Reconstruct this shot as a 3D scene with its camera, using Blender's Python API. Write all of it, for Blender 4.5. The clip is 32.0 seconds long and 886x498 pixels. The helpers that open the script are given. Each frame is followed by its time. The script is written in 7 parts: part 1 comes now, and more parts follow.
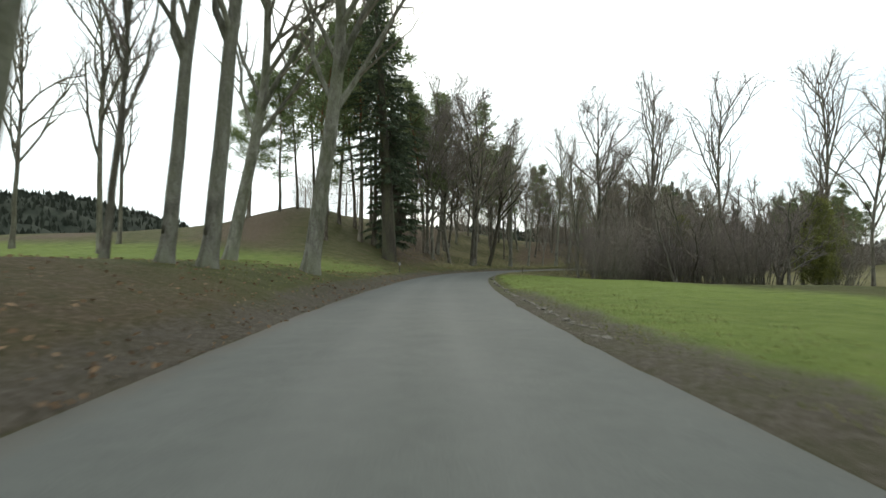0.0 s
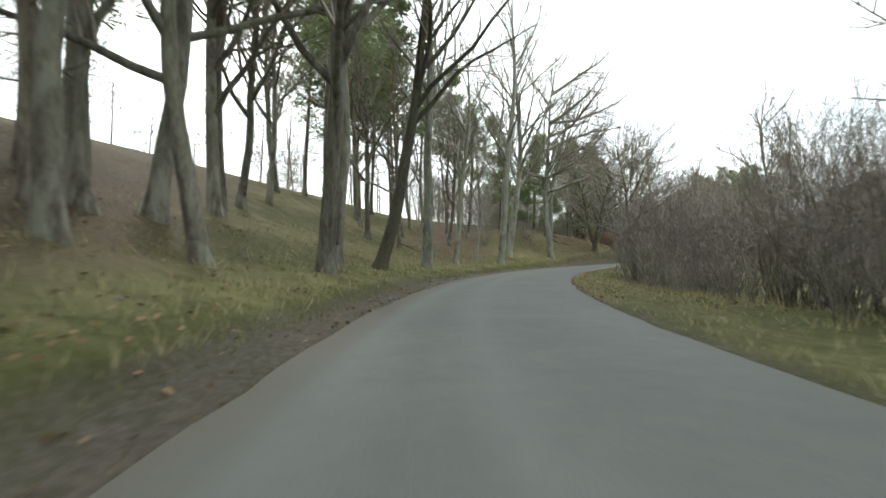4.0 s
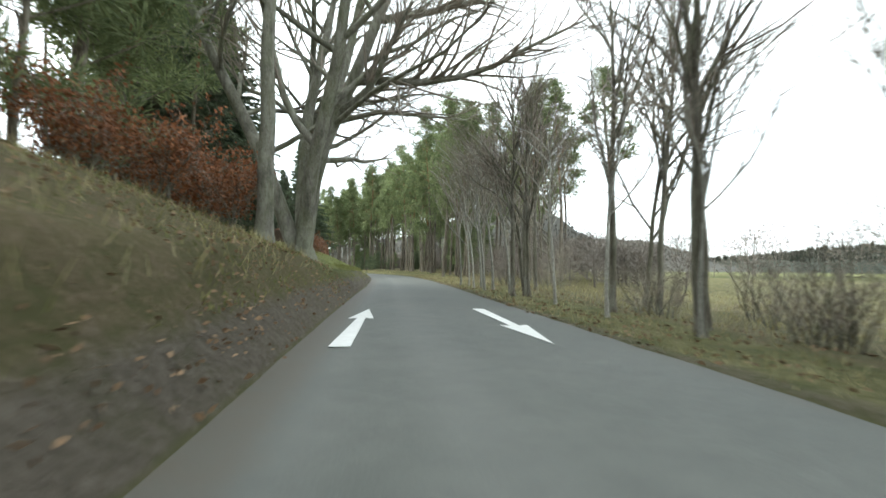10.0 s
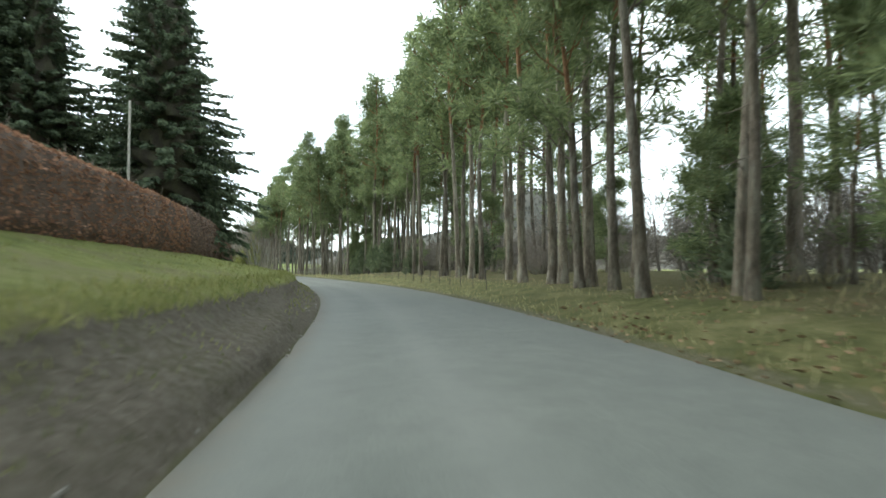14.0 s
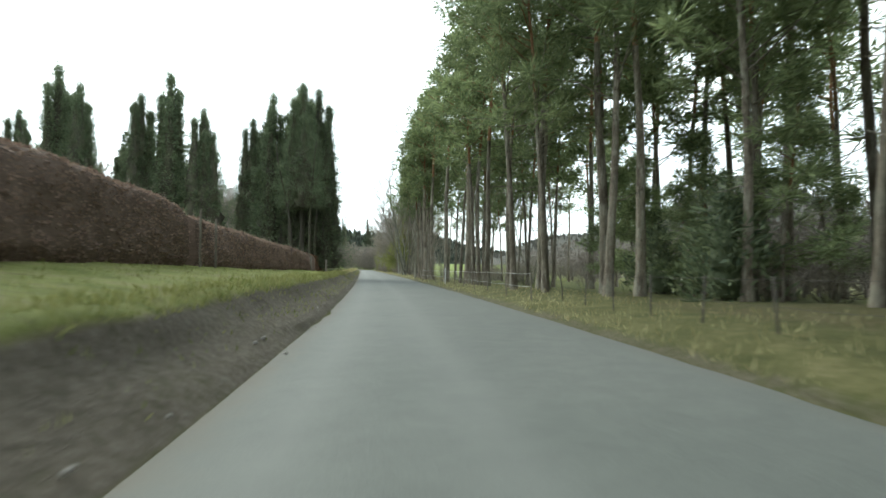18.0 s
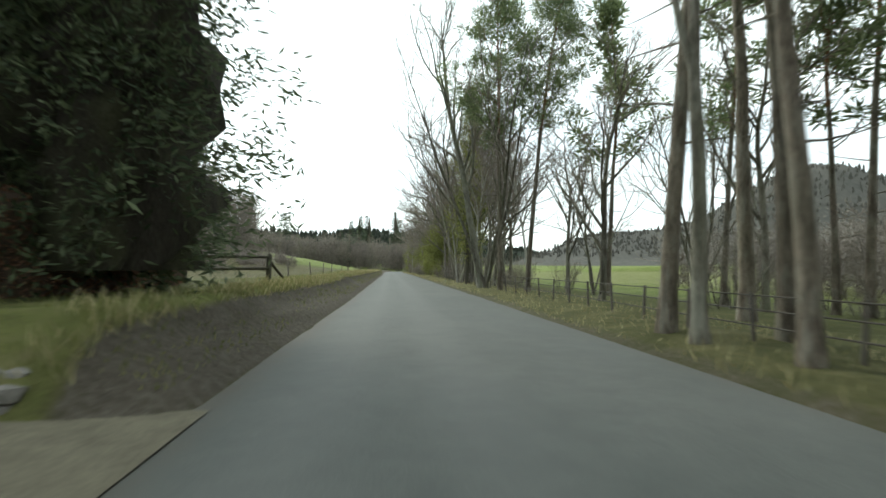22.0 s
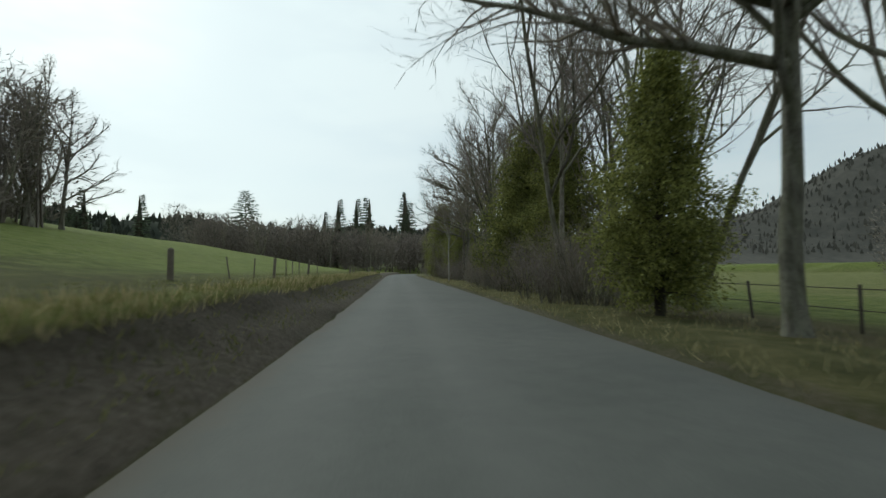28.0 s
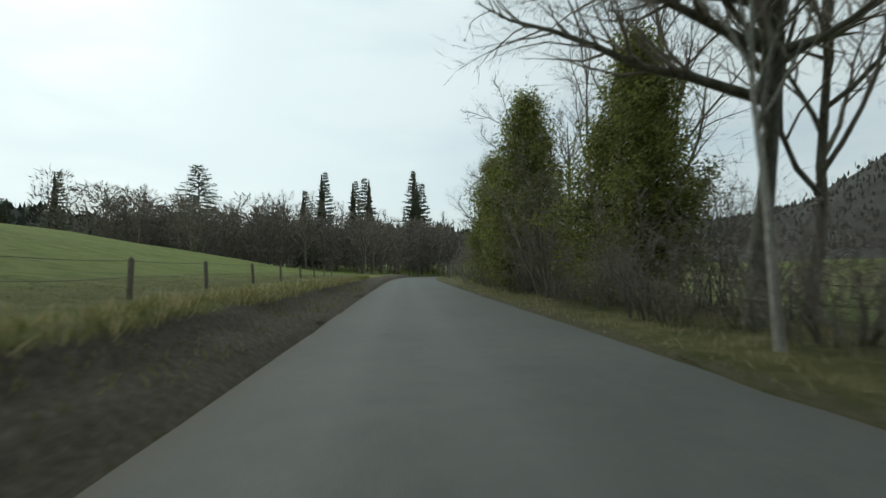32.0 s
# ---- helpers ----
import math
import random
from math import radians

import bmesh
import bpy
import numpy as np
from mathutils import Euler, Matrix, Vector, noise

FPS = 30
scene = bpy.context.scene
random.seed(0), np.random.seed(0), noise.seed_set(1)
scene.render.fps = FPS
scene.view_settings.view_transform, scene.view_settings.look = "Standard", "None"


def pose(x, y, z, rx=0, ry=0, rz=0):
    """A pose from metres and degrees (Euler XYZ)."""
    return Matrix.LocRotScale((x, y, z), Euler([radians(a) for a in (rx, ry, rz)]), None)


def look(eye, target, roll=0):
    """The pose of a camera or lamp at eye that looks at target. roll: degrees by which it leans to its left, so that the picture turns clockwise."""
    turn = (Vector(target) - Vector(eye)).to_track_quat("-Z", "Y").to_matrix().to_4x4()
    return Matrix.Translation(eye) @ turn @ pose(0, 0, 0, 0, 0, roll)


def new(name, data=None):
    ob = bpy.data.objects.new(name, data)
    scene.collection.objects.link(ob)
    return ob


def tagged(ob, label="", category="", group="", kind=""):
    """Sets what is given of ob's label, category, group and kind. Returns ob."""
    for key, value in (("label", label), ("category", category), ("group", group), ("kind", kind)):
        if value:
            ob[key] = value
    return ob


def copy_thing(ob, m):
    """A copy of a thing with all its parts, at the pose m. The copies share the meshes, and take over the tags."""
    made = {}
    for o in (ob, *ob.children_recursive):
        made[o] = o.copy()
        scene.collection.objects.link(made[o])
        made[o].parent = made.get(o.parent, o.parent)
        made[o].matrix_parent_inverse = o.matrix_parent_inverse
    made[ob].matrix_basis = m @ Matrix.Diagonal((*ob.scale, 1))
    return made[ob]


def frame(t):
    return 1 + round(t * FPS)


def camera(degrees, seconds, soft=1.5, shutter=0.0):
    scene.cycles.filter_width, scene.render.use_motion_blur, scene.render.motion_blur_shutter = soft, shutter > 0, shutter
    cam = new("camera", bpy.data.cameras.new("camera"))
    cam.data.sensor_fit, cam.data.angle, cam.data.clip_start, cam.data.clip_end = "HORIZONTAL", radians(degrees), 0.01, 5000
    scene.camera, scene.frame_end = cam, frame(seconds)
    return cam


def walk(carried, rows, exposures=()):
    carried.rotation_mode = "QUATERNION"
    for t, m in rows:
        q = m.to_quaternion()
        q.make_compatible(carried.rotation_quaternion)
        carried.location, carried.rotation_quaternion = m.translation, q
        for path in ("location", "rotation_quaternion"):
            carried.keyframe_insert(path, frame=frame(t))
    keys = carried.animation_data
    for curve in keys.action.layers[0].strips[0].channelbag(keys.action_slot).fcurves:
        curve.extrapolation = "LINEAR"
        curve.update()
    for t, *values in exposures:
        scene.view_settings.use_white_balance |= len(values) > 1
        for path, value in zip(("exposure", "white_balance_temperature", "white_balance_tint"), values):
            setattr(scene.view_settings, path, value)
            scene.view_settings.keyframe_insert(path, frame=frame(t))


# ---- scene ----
# The drive: seconds, heading of the car in degrees to the left of +y, speed in metres a second
COURSE = [(-6, 1.654, 14), (-3, 3.654, 14), (0, 3.65, 13.78), (0.5, 2.83, 13.8), (1, 1.61, 13.84), (1.5, 0.63, 13.9), (2, -0.78, 13.97), (2.5, -2.79, 14.02), (3, -5.62, 14.05),
          (3.5, -9.27, 14.09), (4, -13.57, 14.12), (4.5, -18.38, 14.15), (5, -23.17, 14.11), (5.5, -27.67, 14.03), (6, -32.16, 13.97), (6.5, -36.51, 13.96), (7, -40.28, 13.98), (7.5, -43.37, 14.01),
          (8, -45.59, 14.06), (8.5, -46.91, 14.12), (9, -47.41, 14.12), (9.5, -47.38, 14.04), (10, -47.11, 13.91), (10.5, -46.87, 13.82), (11, -47.08, 13.77), (11.5, -47.45, 13.71), (12, -47.67, 13.63),
          (12.5, -47.52, 13.57), (13, -47.15, 13.55), (13.5, -46.55, 13.54), (14, -45.48, 13.55), (14.5, -43.8, 13.56), (15, -41.48, 13.58), (15.5, -38.61, 13.59), (16, -35.59, 13.58), (16.5, -32.92, 13.51),
          (17, -30.81, 13.4), (17.5, -29.28, 13.27), (18, -28.28, 13.13), (18.5, -27.66, 12.99), (19, -27.14, 12.84), (19.5, -26.67, 12.7), (20, -26.34, 12.61), (20.5, -26.1, 12.62), (21, -25.99, 12.7),
          (21.5, -25.9, 12.78), (22, -25.71, 12.79), (22.5, -25.74, 12.74), (23, -25.97, 12.68), (23.5, -25.9, 12.64), (24, -25.54, 12.62), (24.5, -25.22, 12.55), (25, -25.02, 12.43), (25.5, -24.92, 12.26),
          (26, -24.9, 12.09), (26.5, -24.93, 11.92), (27, -25.01, 11.75), (27.5, -25.09, 11.61), (28, -25.17, 11.5), (28.5, -25.33, 11.44), (29, -25.42, 11.44), (29.5, -25.3, 11.46), (30, -25.19, 11.46),
          (30.5, -25.15, 11.44), (31, -25.11, 11.39), (31.5, -24.93, 11.35), (32, -24.77, 11.34), (33.5, -24.67, 11.34), (36.5, -25.07, 11.34), (39, -29.47, 11.34), (42, -48.47, 11.34), (46, -78.47, 11.34),
          (52, -98.47, 11.34)]
TT = np.arange(-6, 52.001, 0.05)
C = np.array(COURSE, float)


def smooth(a, n=9):
    k = np.hanning(n + 2)[1:-1]
    return np.convolve(np.pad(a, n // 2, mode="edge"), k / k.sum(), mode="valid")


HEAD = np.radians(smooth(np.interp(TT, C[:, 0], C[:, 1]), 15))
SPEED = smooth(np.interp(TT, C[:, 0], C[:, 2]), 15)
SX = np.concatenate([[0], np.cumsum(-np.sin(HEAD[:-1]) * SPEED[:-1] * 0.05)])
SY = np.concatenate([[0], np.cumsum(np.cos(HEAD[:-1]) * SPEED[:-1] * 0.05)])
I0 = int(round(6 / 0.05))
SX, SY = SX - SX[I0], SY - SY[I0]
ROAD_C = [(-6, -0.3), (0, -0.2), (1, 0.0), (2.5, 0.65), (4, 1.05), (5.5, 1.35), (7.5, 1.5), (10, 1.35), (12.5, 1.5), (15, 1.45), (17, 1.25), (20.5, 1.15), (23, 0.95), (25, 0.85), (28.7, 1.05), (32, 0.9), (52, 0.9)]
ROAD_HALF = 2.75
EK = np.array([0, 0.35, 0.8, 1.25, 3, 5, 9, 15, 22, 40, 80, 400], float)
LEFT = np.array([
    (-6, 0, .05, .08, .15, .3, .6, 1.0, 1.3, 1.6, 2.5, 4, 6),
    (0, 0, .1, .2, .35, .85, 1.25, 1.3, 1.4, 1.7, 2.8, 4, 6),
    (1.5, 0, .14, .36, .56, .98, 1.3, 1.25, 1.4, 1.7, 2.5, 3, 6),
    (2.5, 0, .12, .3, .42, .52, .7, 1.1, 1.4, 1.7, 2.1, 2.2, 6),
    (4.2, 0, .06, .14, .42, .85, 1.6, 3.0, 5.0, 5.8, 5, 4, 6),
    (5.1, 0, .06, .12, .42, .8, 1.5, 3.2, 6.0, 8.0, 7.5, 6, 6),
    (6, 0, .05, .11, .36, .66, 1.3, 3.0, 6.0, 8.2, 8, 6, 6),
    (7, 0, .06, .13, .42, .68, 1.1, 2.6, 5.5, 7.6, 8, 6, 6),
    (8, 0, .1, .2, .6, 1.05, 1.7, 3, 4.8, 6.2, 7, 6, 6),
    (9, 0, .3, .7, 1.3, 2.2, 3.2, 4.6, 5.5, 6, 6, 6, 6),
    (10, 0, .35, .9, 1.6, 2.6, 3.5, 4.6, 5.2, 5.5, 6, 6, 6),
    (11, 0, .4, .9, 1.6, 2.4, 3.2, 4.2, 4.8, 5, 5, 5, 6),
    (12, 0, .55, .85, 1.2, 1.8, 2.6, 3.3, 3.6, 3.6, 4, 4, 6),
    (13, 0, .4, .66, 1.05, 2.0, 2.8, 3.1, 3.2, 3.2, 3.2, 3.2, 6),
    (14, 0, .3, .56, .95, 1.6, 2.2, 2.5, 2.5, 2.5, 2.5, 2.5, 6),
    (15, 0, .24, .46, .9, 1.42, 1.85, 1.95, 1.9, 1.9, 1.9, 2, 6),
    (16.6, 0, .22, .42, .88, 1.35, 1.72, 1.8, 1.8, 1.7, 1.7, 1.8, 6),
    (18.6, 0, .22, .42, .88, 1.14, 1.42, 1.5, 1.5, 1.5, 1.5, 1.6, 6),
    (21, 0, .22, .42, .86, 0.98, 1.15, 1.15, 1.1, 1.1, 1.2, 1.5, 6),
    (22.5, 0, .2, .4, .8, .8, .8, .75, .7, .8, 1.8, 4, 7),
    (25, 0, .22, .44, .9, .8, .7, .75, 1.0, 1.5, 3.4, 6, 9),
    (28, 0, .22, .44, .9, .82, .85, 1.2, 2.0, 3.2, 5.4, 8, 10),
    (32.5, 0, .2, .4, .8, .78, .9, 1.4, 2.5, 3.9, 6.3, 8, 9),
    (34.6, 0, .2, .38, .72, .75, .9, 1.4, 2.5, 4.0, 6.4, 7, 9),
    (37.4, 0, .3, .5, .55, .6, .7, 1.0, 2.0, 3.4, 6.6, 7, 9),
    (40.5, 0, .3, .48, .5, .5, .5, .6, 1.1, 1.6, 2.4, 3, 9),
    (52, 0, .4, .5, .5, .5, .5, .6, .8, 1.0, 1.6, 3, 9)])
RIGHT = np.array([
    (-6, 0, .06, .1, .12, .15, .12, .1, .1, 0, 0, 0, 0),
    (2, 0, .06, .1, .12, .12, .1, .1, 0, -.2, -.4, -.4, -.6),
    (5, 0, .05, .05, 0, -.1, -.3, -.6, -.9, -1, -1, -1, -1),
    (6.8, 0, .03, .0, -.12, -.6, -.9, -1.3, -1.6, -1.7, -1.6, -1.3, -1),
    (8.2, 0, .04, .03, -.05, -.35, -.6, -1.0, -1.3, -1.4, -1.3, -1.2, -1),
    (10, 0, .05, .05, 0, -.15, -.4, -.8, -1, -1, -1, -1, -1),
    (13, 0, .08, .1, .12, .1, 0, -.3, -.6, -.8, -.8, -.8, -1),
    (15, 0, .1, .18, .28, .5, .72, .95, 1.0, .8, .2, -.4, -1),
    (17.8, 0, .1, .18, .28, .5, .72, .95, 1.0, .8, .2, -.4, -1),
    (19.3, 0, .1, .15, .2, .25, .25, .2, .0, -.3, -.5, -.6, -1),
    (21, 0, .1, .12, .15, .1, 0, -.2, -.4, -.5, -.6, -.6, -1),
    (52, 0, .08, .1, .1, .05, -.1, -.3, -.5, -.5, -.6, -.6, -1)])


def station(t):
    """Place and heading of the driven line at t seconds."""
    return np.interp(t, TT, SX), np.interp(t, TT, SY), np.interp(t, TT, HEAD)


def at(t, d):
    """The plan place d metres to the right of the driven line where it is passed at t seconds."""
    x, y, h = station(t)
    return x + np.cos(h) * d, y + np.sin(h) * d


def middle(t):
    return np.interp(t, *np.array(ROAD_C).T)


def profile(t, e, table):
    t, e = np.atleast_1d(np.asarray(t, float)), np.atleast_1d(np.asarray(e, float))
    j = np.clip(np.searchsorted(table[:, 0], t) - 1, 0, len(table) - 2)
    f = np.clip((t - table[j, 0]) / (table[j + 1, 0] - table[j, 0]), 0, 1)
    f = f * f * (3 - 2 * f)
    k = np.clip(np.searchsorted(EK, e) - 1, 0, len(EK) - 2)
    g = np.clip((e - EK[k]) / (EK[k + 1] - EK[k]), 0, 1)
    a = table[j, 1 + k] * (1 - g) + table[j, 2 + k] * g
    b = table[j + 1, 1 + k] * (1 - g) + table[j + 1, 2 + k] * g
    return a * (1 - f) + b * f


def height_sd(t, d):
    """Height of the ground where the line is passed at t, d metres to its right."""
    t, d = np.broadcast_arrays(np.atleast_1d(np.asarray(t, float)), np.atleast_1d(np.asarray(d, float)))
    m = middle(t)
    el, er = m - ROAD_HALF - d, d - m - ROAD_HALF
    h = np.where(el > 0, profile(t, np.maximum(el, 0), LEFT), np.where(er > 0, profile(t, np.maximum(er, 0), RIGHT), 0.0))
    for tm, dm, amp, ra, rb in MOUNDS:
        x, y = at(t, d)
        xm, ym, hm = station(tm)
        xm, ym = xm + np.cos(hm) * dm, ym + np.sin(hm) * dm
        u, v = (x - xm) * np.cos(hm) + (y - ym) * np.sin(hm), -(x - xm) * np.sin(hm) + (y - ym) * np.cos(hm)
        h = h + np.where(el > 0.8, amp * np.exp(-(u / ra) ** 2 - (v / rb) ** 2), 0)
    # a drive cut through the bank
    cut = np.clip(1 - np.abs(t - 22.18) / 0.24, 0, 1)
    cut = np.clip(cut * 4, 0, 1)
    h = np.where((el > 0) & (el < 12), h * (1 - cut * np.clip(1.3 - el / 9, 0, 1)), h)
    return h


MOUNDS = [(9.75, -4.7, 0.45, 1.7, 2.4), (4.25, -20, 2.6, 6.5, 8), (31.0, -60, 4.0, 16, 34)]


def where(x, y):
    """The passing time and offset of plan places."""
    x, y = np.asarray(x, float).ravel(), np.asarray(y, float).ravel()
    out_t, out_d = np.empty(len(x)), np.empty(len(x))
    st = slice(0, None, 3)
    tx, ty, th = SX[st], SY[st], TT[st]
    for a in range(0, len(x), 4000):
        b = slice(a, a + 4000)
        i = ((x[b, None] - tx) ** 2 + (y[b, None] - ty) ** 2).argmin(1)
        h = np.interp(th[i], TT, HEAD)
        along = (x[b] - tx[i]) * -np.sin(h) + (y[b] - ty[i]) * np.cos(h)
        t = th[i] + np.clip(along / np.interp(th[i], TT, SPEED), -0.2, 0.2)
        xs, ys, h = station(t)
        out_t[b] = t
        dd = (x[b] - xs) * np.cos(h) + (y[b] - ys) * np.sin(h)
        far = np.hypot(x[b] - xs, y[b] - ys)
        out_d[b] = np.where(dd < 0, -far, far)
    return out_t, out_d


def height(x, y):
    return height_sd(*where(x, y))

EYE = 1.27
# seconds, pitch, lean and turn of the camera against the car in degrees
TILT = [(0, 1.38, 0.22, -3.33), (0.5, 1.44, 0.1, -3.99), (1, 1.51, 0.16, -4.17), (1.5, 1.58, 0.05, -4.02), (2, 1.51, -0.09, -3.82), (2.5, 1.48, -0.09, -3.8), (3, 1.27, -0.06, -3.82), (3.5, 0.98, -0.05, -3.85), (4, 0.67, -0.06, -3.91),
          (4.5, 0.38, -0.07, -3.91), (5, 0.18, -0, -4.04), (5.5, 0.03, 0.43, -4.12), (6, -0.16, 0.28, -4.06), (6.5, -0.11, -0.07, -4.09), (7, 0.34, -0.12, -4.39), (7.5, 0.85, -0.1, -4.48), (8, 1.35, 0.13, -4.7), (8.5, 1.81, 0.16, -4.65),
          (9, 2, 0.02, -4.6), (9.5, 2.02, 0.32, -5.84), (10, 1.99, 0.58, -6.31), (10.5, 1.97, 0.49, -6.46), (11, 1.89, 0.5, -6.33), (11.5, 2.09, 0.58, -6.39), (12, 2.14, -0.05, -6.36), (12.5, 2.2, -0.56, -6.25), (13, 2.24, -0.22, -6.18),
          (13.5, 2.16, -0, -6.25), (14, 1.99, -0.06, -6.32), (14.5, 1.8, -0.13, -6.35), (15, 1.63, -0.24, -6.33), (15.5, 1.51, -0.4, -6.31), (16, 1.53, -0.33, -6.24), (16.5, 1.69, -0.35, -6.14), (17, 1.9, -0.35, -6.08), (17.5, 1.98, -0, -5.9),
          (18, 2.04, 0.12, -5.64), (18.5, 2.11, 0.12, -5.62), (19, 2.18, 0.4, -5.68), (19.5, 2.16, 0.22, -5.54), (20, 2.22, 0.1, -5.45), (20.5, 2.32, -0.23, -5.39), (21, 2.27, -0.11, -5.21), (21.5, 2.2, 0.07, -5.11), (22, 2.12, 0.16, -5.09),
          (22.5, 1.95, 0.39, -5.04), (23, 1.94, 0.41, -5.11), (23.5, 1.94, 0.57, -5.1), (24, 2.06, 0.64, -5.05), (24.5, 2.06, 0.7, -4.94), (25, 2.05, 0.54, -4.9), (25.5, 1.95, 0.31, -4.93), (26, 1.96, 0.18, -4.91), (26.5, 2.02, 0.09, -4.87),
          (27, 2.09, 0.02, -4.85), (27.5, 2.15, -0.04, -4.83), (28, 2.18, -0.07, -4.79), (28.5, 2.12, -0.36, -4.7), (29, 2.23, -0.39, -4.84), (29.5, 2.32, -0.01, -4.88), (30, 2.33, -0.14, -4.61), (30.5, 2.4, -0.19, -4.46), (31, 2.43, -0.33, -4.41),
          (31.5, 2.42, -0.49, -4.56), (32, 2.21, -0.58, -4.28)]


def eye_pose(t):
    x, y, h = station(t)
    p, r, turn = (float(np.interp(t, np.array(TILT)[:, 0], col)) for col in np.array(TILT)[:, 1:].T)
    return look_pose(float(x), float(y), p, r, math.degrees(float(h)) + turn)


def look_pose(x, y, pitch, lean, yaw):
    """A level camera turned to yaw, tilted up by pitch, leaning by lean."""
    return pose(x, y, EYE, 0, 0, yaw) @ pose(0, 0, 0, 90 + pitch) @ pose(0, 0, 0, 0, 0, lean)


EXPOSURE = [(0, 0.0, 6480, 3), (2, 0.62, 6450, 0), (5, 0.92, 6380, 4), (7, 0.93, 6350, 4), (8, 1.12, 6350, 3), (10, 1.2, 6300, 3), (12, 1.25, 6230, 0), (13, 1.2, 6180, -1), (16, 0.95, 6180, -1), (20, 0.97, 6200, -2), (21, 0.97, 6250, -2), (21.7, 0.62, 6300, -1), (22.2, 0.4, 6300, -1), (23, -0.25, 6200, -2), (25, -0.45, 6150, -1.8), (28, -0.68, 6150, -2), (32, -0.7, 6150, -2)]

cam = camera(80.0, 32.0, soft=1.5, shutter=0.25)
walk(cam, [(t, eye_pose(t)) for t in np.arange(0, 32.01, 0.5)], EXPOSURE)

# ---------------------------------------------------------------- world and light
W = bpy.data.worlds.new("world")
scene.world = W
W.use_nodes = True
wn, wl = W.node_tree.nodes, W.node_tree.links
wn.clear()
SUN_AZ, SUN_EL = 8.0, 30.0
sky = wn.new("ShaderNodeTexSky")
sky.sky_type = "NISHITA"
sky.sun_disc = False
sky.sun_elevation, sky.sun_rotation = radians(SUN_EL), radians(-SUN_AZ)
b_sky, b_cloud, b_mix, w_out = wn.new("ShaderNodeBackground"), wn.new("ShaderNodeBackground"), wn.new("ShaderNodeMixShader"), wn.new("ShaderNodeOutputWorld")
b_sky.inputs["Strength"].default_value = 0.14
b_cloud.inputs["Color"].default_value = (0.93, 0.97, 1.0, 1)
wtc, wmap, wnoise, wramp = wn.new("ShaderNodeTexCoord"), wn.new("ShaderNodeMapping"), wn.new("ShaderNodeTexNoise"), wn.new("ShaderNodeValToRGB")
wmap.inputs["Scale"].default_value = (1.0, 1.0, 3.2)
wnoise.inputs["Scale"].default_value = 2.6
wnoise.inputs["Detail"].default_value = 6
wramp.color_ramp.elements[0].position, wramp.color_ramp.elements[0].color = 0.25, (0.62, 0.62, 0.62, 1)
wramp.color_ramp.elements[1].position, wramp.color_ramp.elements[1].color = 0.58, (1, 1, 1, 1)
wl.new(wtc.outputs["Generated"], wmap.inputs["Vector"])
wl.new(wmap.outputs["Vector"], wnoise.inputs["Vector"])
wl.new(wnoise.outputs["Fac"], wramp.inputs["Fac"])
# thin cloud is brighter round the veiled sun
wdot, wclamp, wpow, wgain = wn.new("ShaderNodeVectorMath"), wn.new("ShaderNodeClamp"), wn.new("ShaderNodeMath"), wn.new("ShaderNodeMath")
wdot.operation, wpow.operation, wgain.operation = "DOT_PRODUCT", "POWER", "MULTIPLY_ADD"
wdot.inputs[1].default_value = (-math.sin(radians(SUN_AZ)) * math.cos(radians(SUN_EL)), math.cos(radians(SUN_AZ)) * math.cos(radians(SUN_EL)), math.sin(radians(SUN_EL)))
wpow.inputs[1].default_value = 2.0
wgain.inputs[1].default_value, wgain.inputs[2].default_value = 0.5, 1.1
wl.new(wtc.outputs["Generated"], wdot.inputs[0])
wl.new(wdot.outputs["Value"], wclamp.inputs["Value"])
wl.new(wclamp.outputs["Result"], wpow.inputs[0])
wl.new(wpow.outputs["Value"], wgain.inputs[0])
wl.new(wgain.outputs["Value"], b_cloud.inputs["Strength"])
wl.new(sky.outputs["Color"], b_sky.inputs["Color"])
wl.new(wramp.outputs["Color"], b_mix.inputs["Fac"])
wl.new(b_sky.outputs["Background"], b_mix.inputs[1])
wl.new(b_cloud.outputs["Background"], b_mix.inputs[2])
wl.new(b_mix.outputs["Shader"], w_out.inputs["Surface"])
sun_data = bpy.data.lights.new("sun", "SUN")
sun_data.energy, sun_data.angle, sun_data.color = 1.3, radians(18), (1.0, 0.93, 0.81)
sun = new("sun", sun_data)
_az, _el = radians(SUN_AZ), radians(SUN_EL)
sun.matrix_world = look((-math.sin(_az) * 100, math.cos(_az) * 100, 100 * math.tan(_el)), (0, 0, 0))


# ---------------------------------------------------------------- materials
def mat(name, rough=0.9, spec=0.3):
    m = bpy.data.materials.new(name)
    m.use_nodes = True
    b = m.node_tree.nodes["Principled BSDF"]
    b.inputs["Roughness"].default_value = rough
    b.inputs["Specular IOR Level"].default_value = spec
    return m, m.node_tree.nodes, m.node_tree.links, b


def coords(n, l, scale=(1, 1, 1), kind="Object"):
    if kind == "World":
        g = n.new("ShaderNodeNewGeometry")
        src = g.outputs["Position"]
    else:
        src = n.new("ShaderNodeTexCoord").outputs[kind]
    mp = n.new("ShaderNodeMapping")
    mp.inputs["Scale"].default_value = scale
    l.new(src, mp.inputs["Vector"])
    return mp.outputs["Vector"]


def tex(n, l, vec, scale, detail=4, rough=0.6):
    t = n.new("ShaderNodeTexNoise")
    t.inputs["Scale"].default_value, t.inputs["Detail"].default_value, t.inputs["Roughness"].default_value = scale, detail, rough
    l.new(vec, t.inputs["Vector"])
    return t.outputs["Fac"]


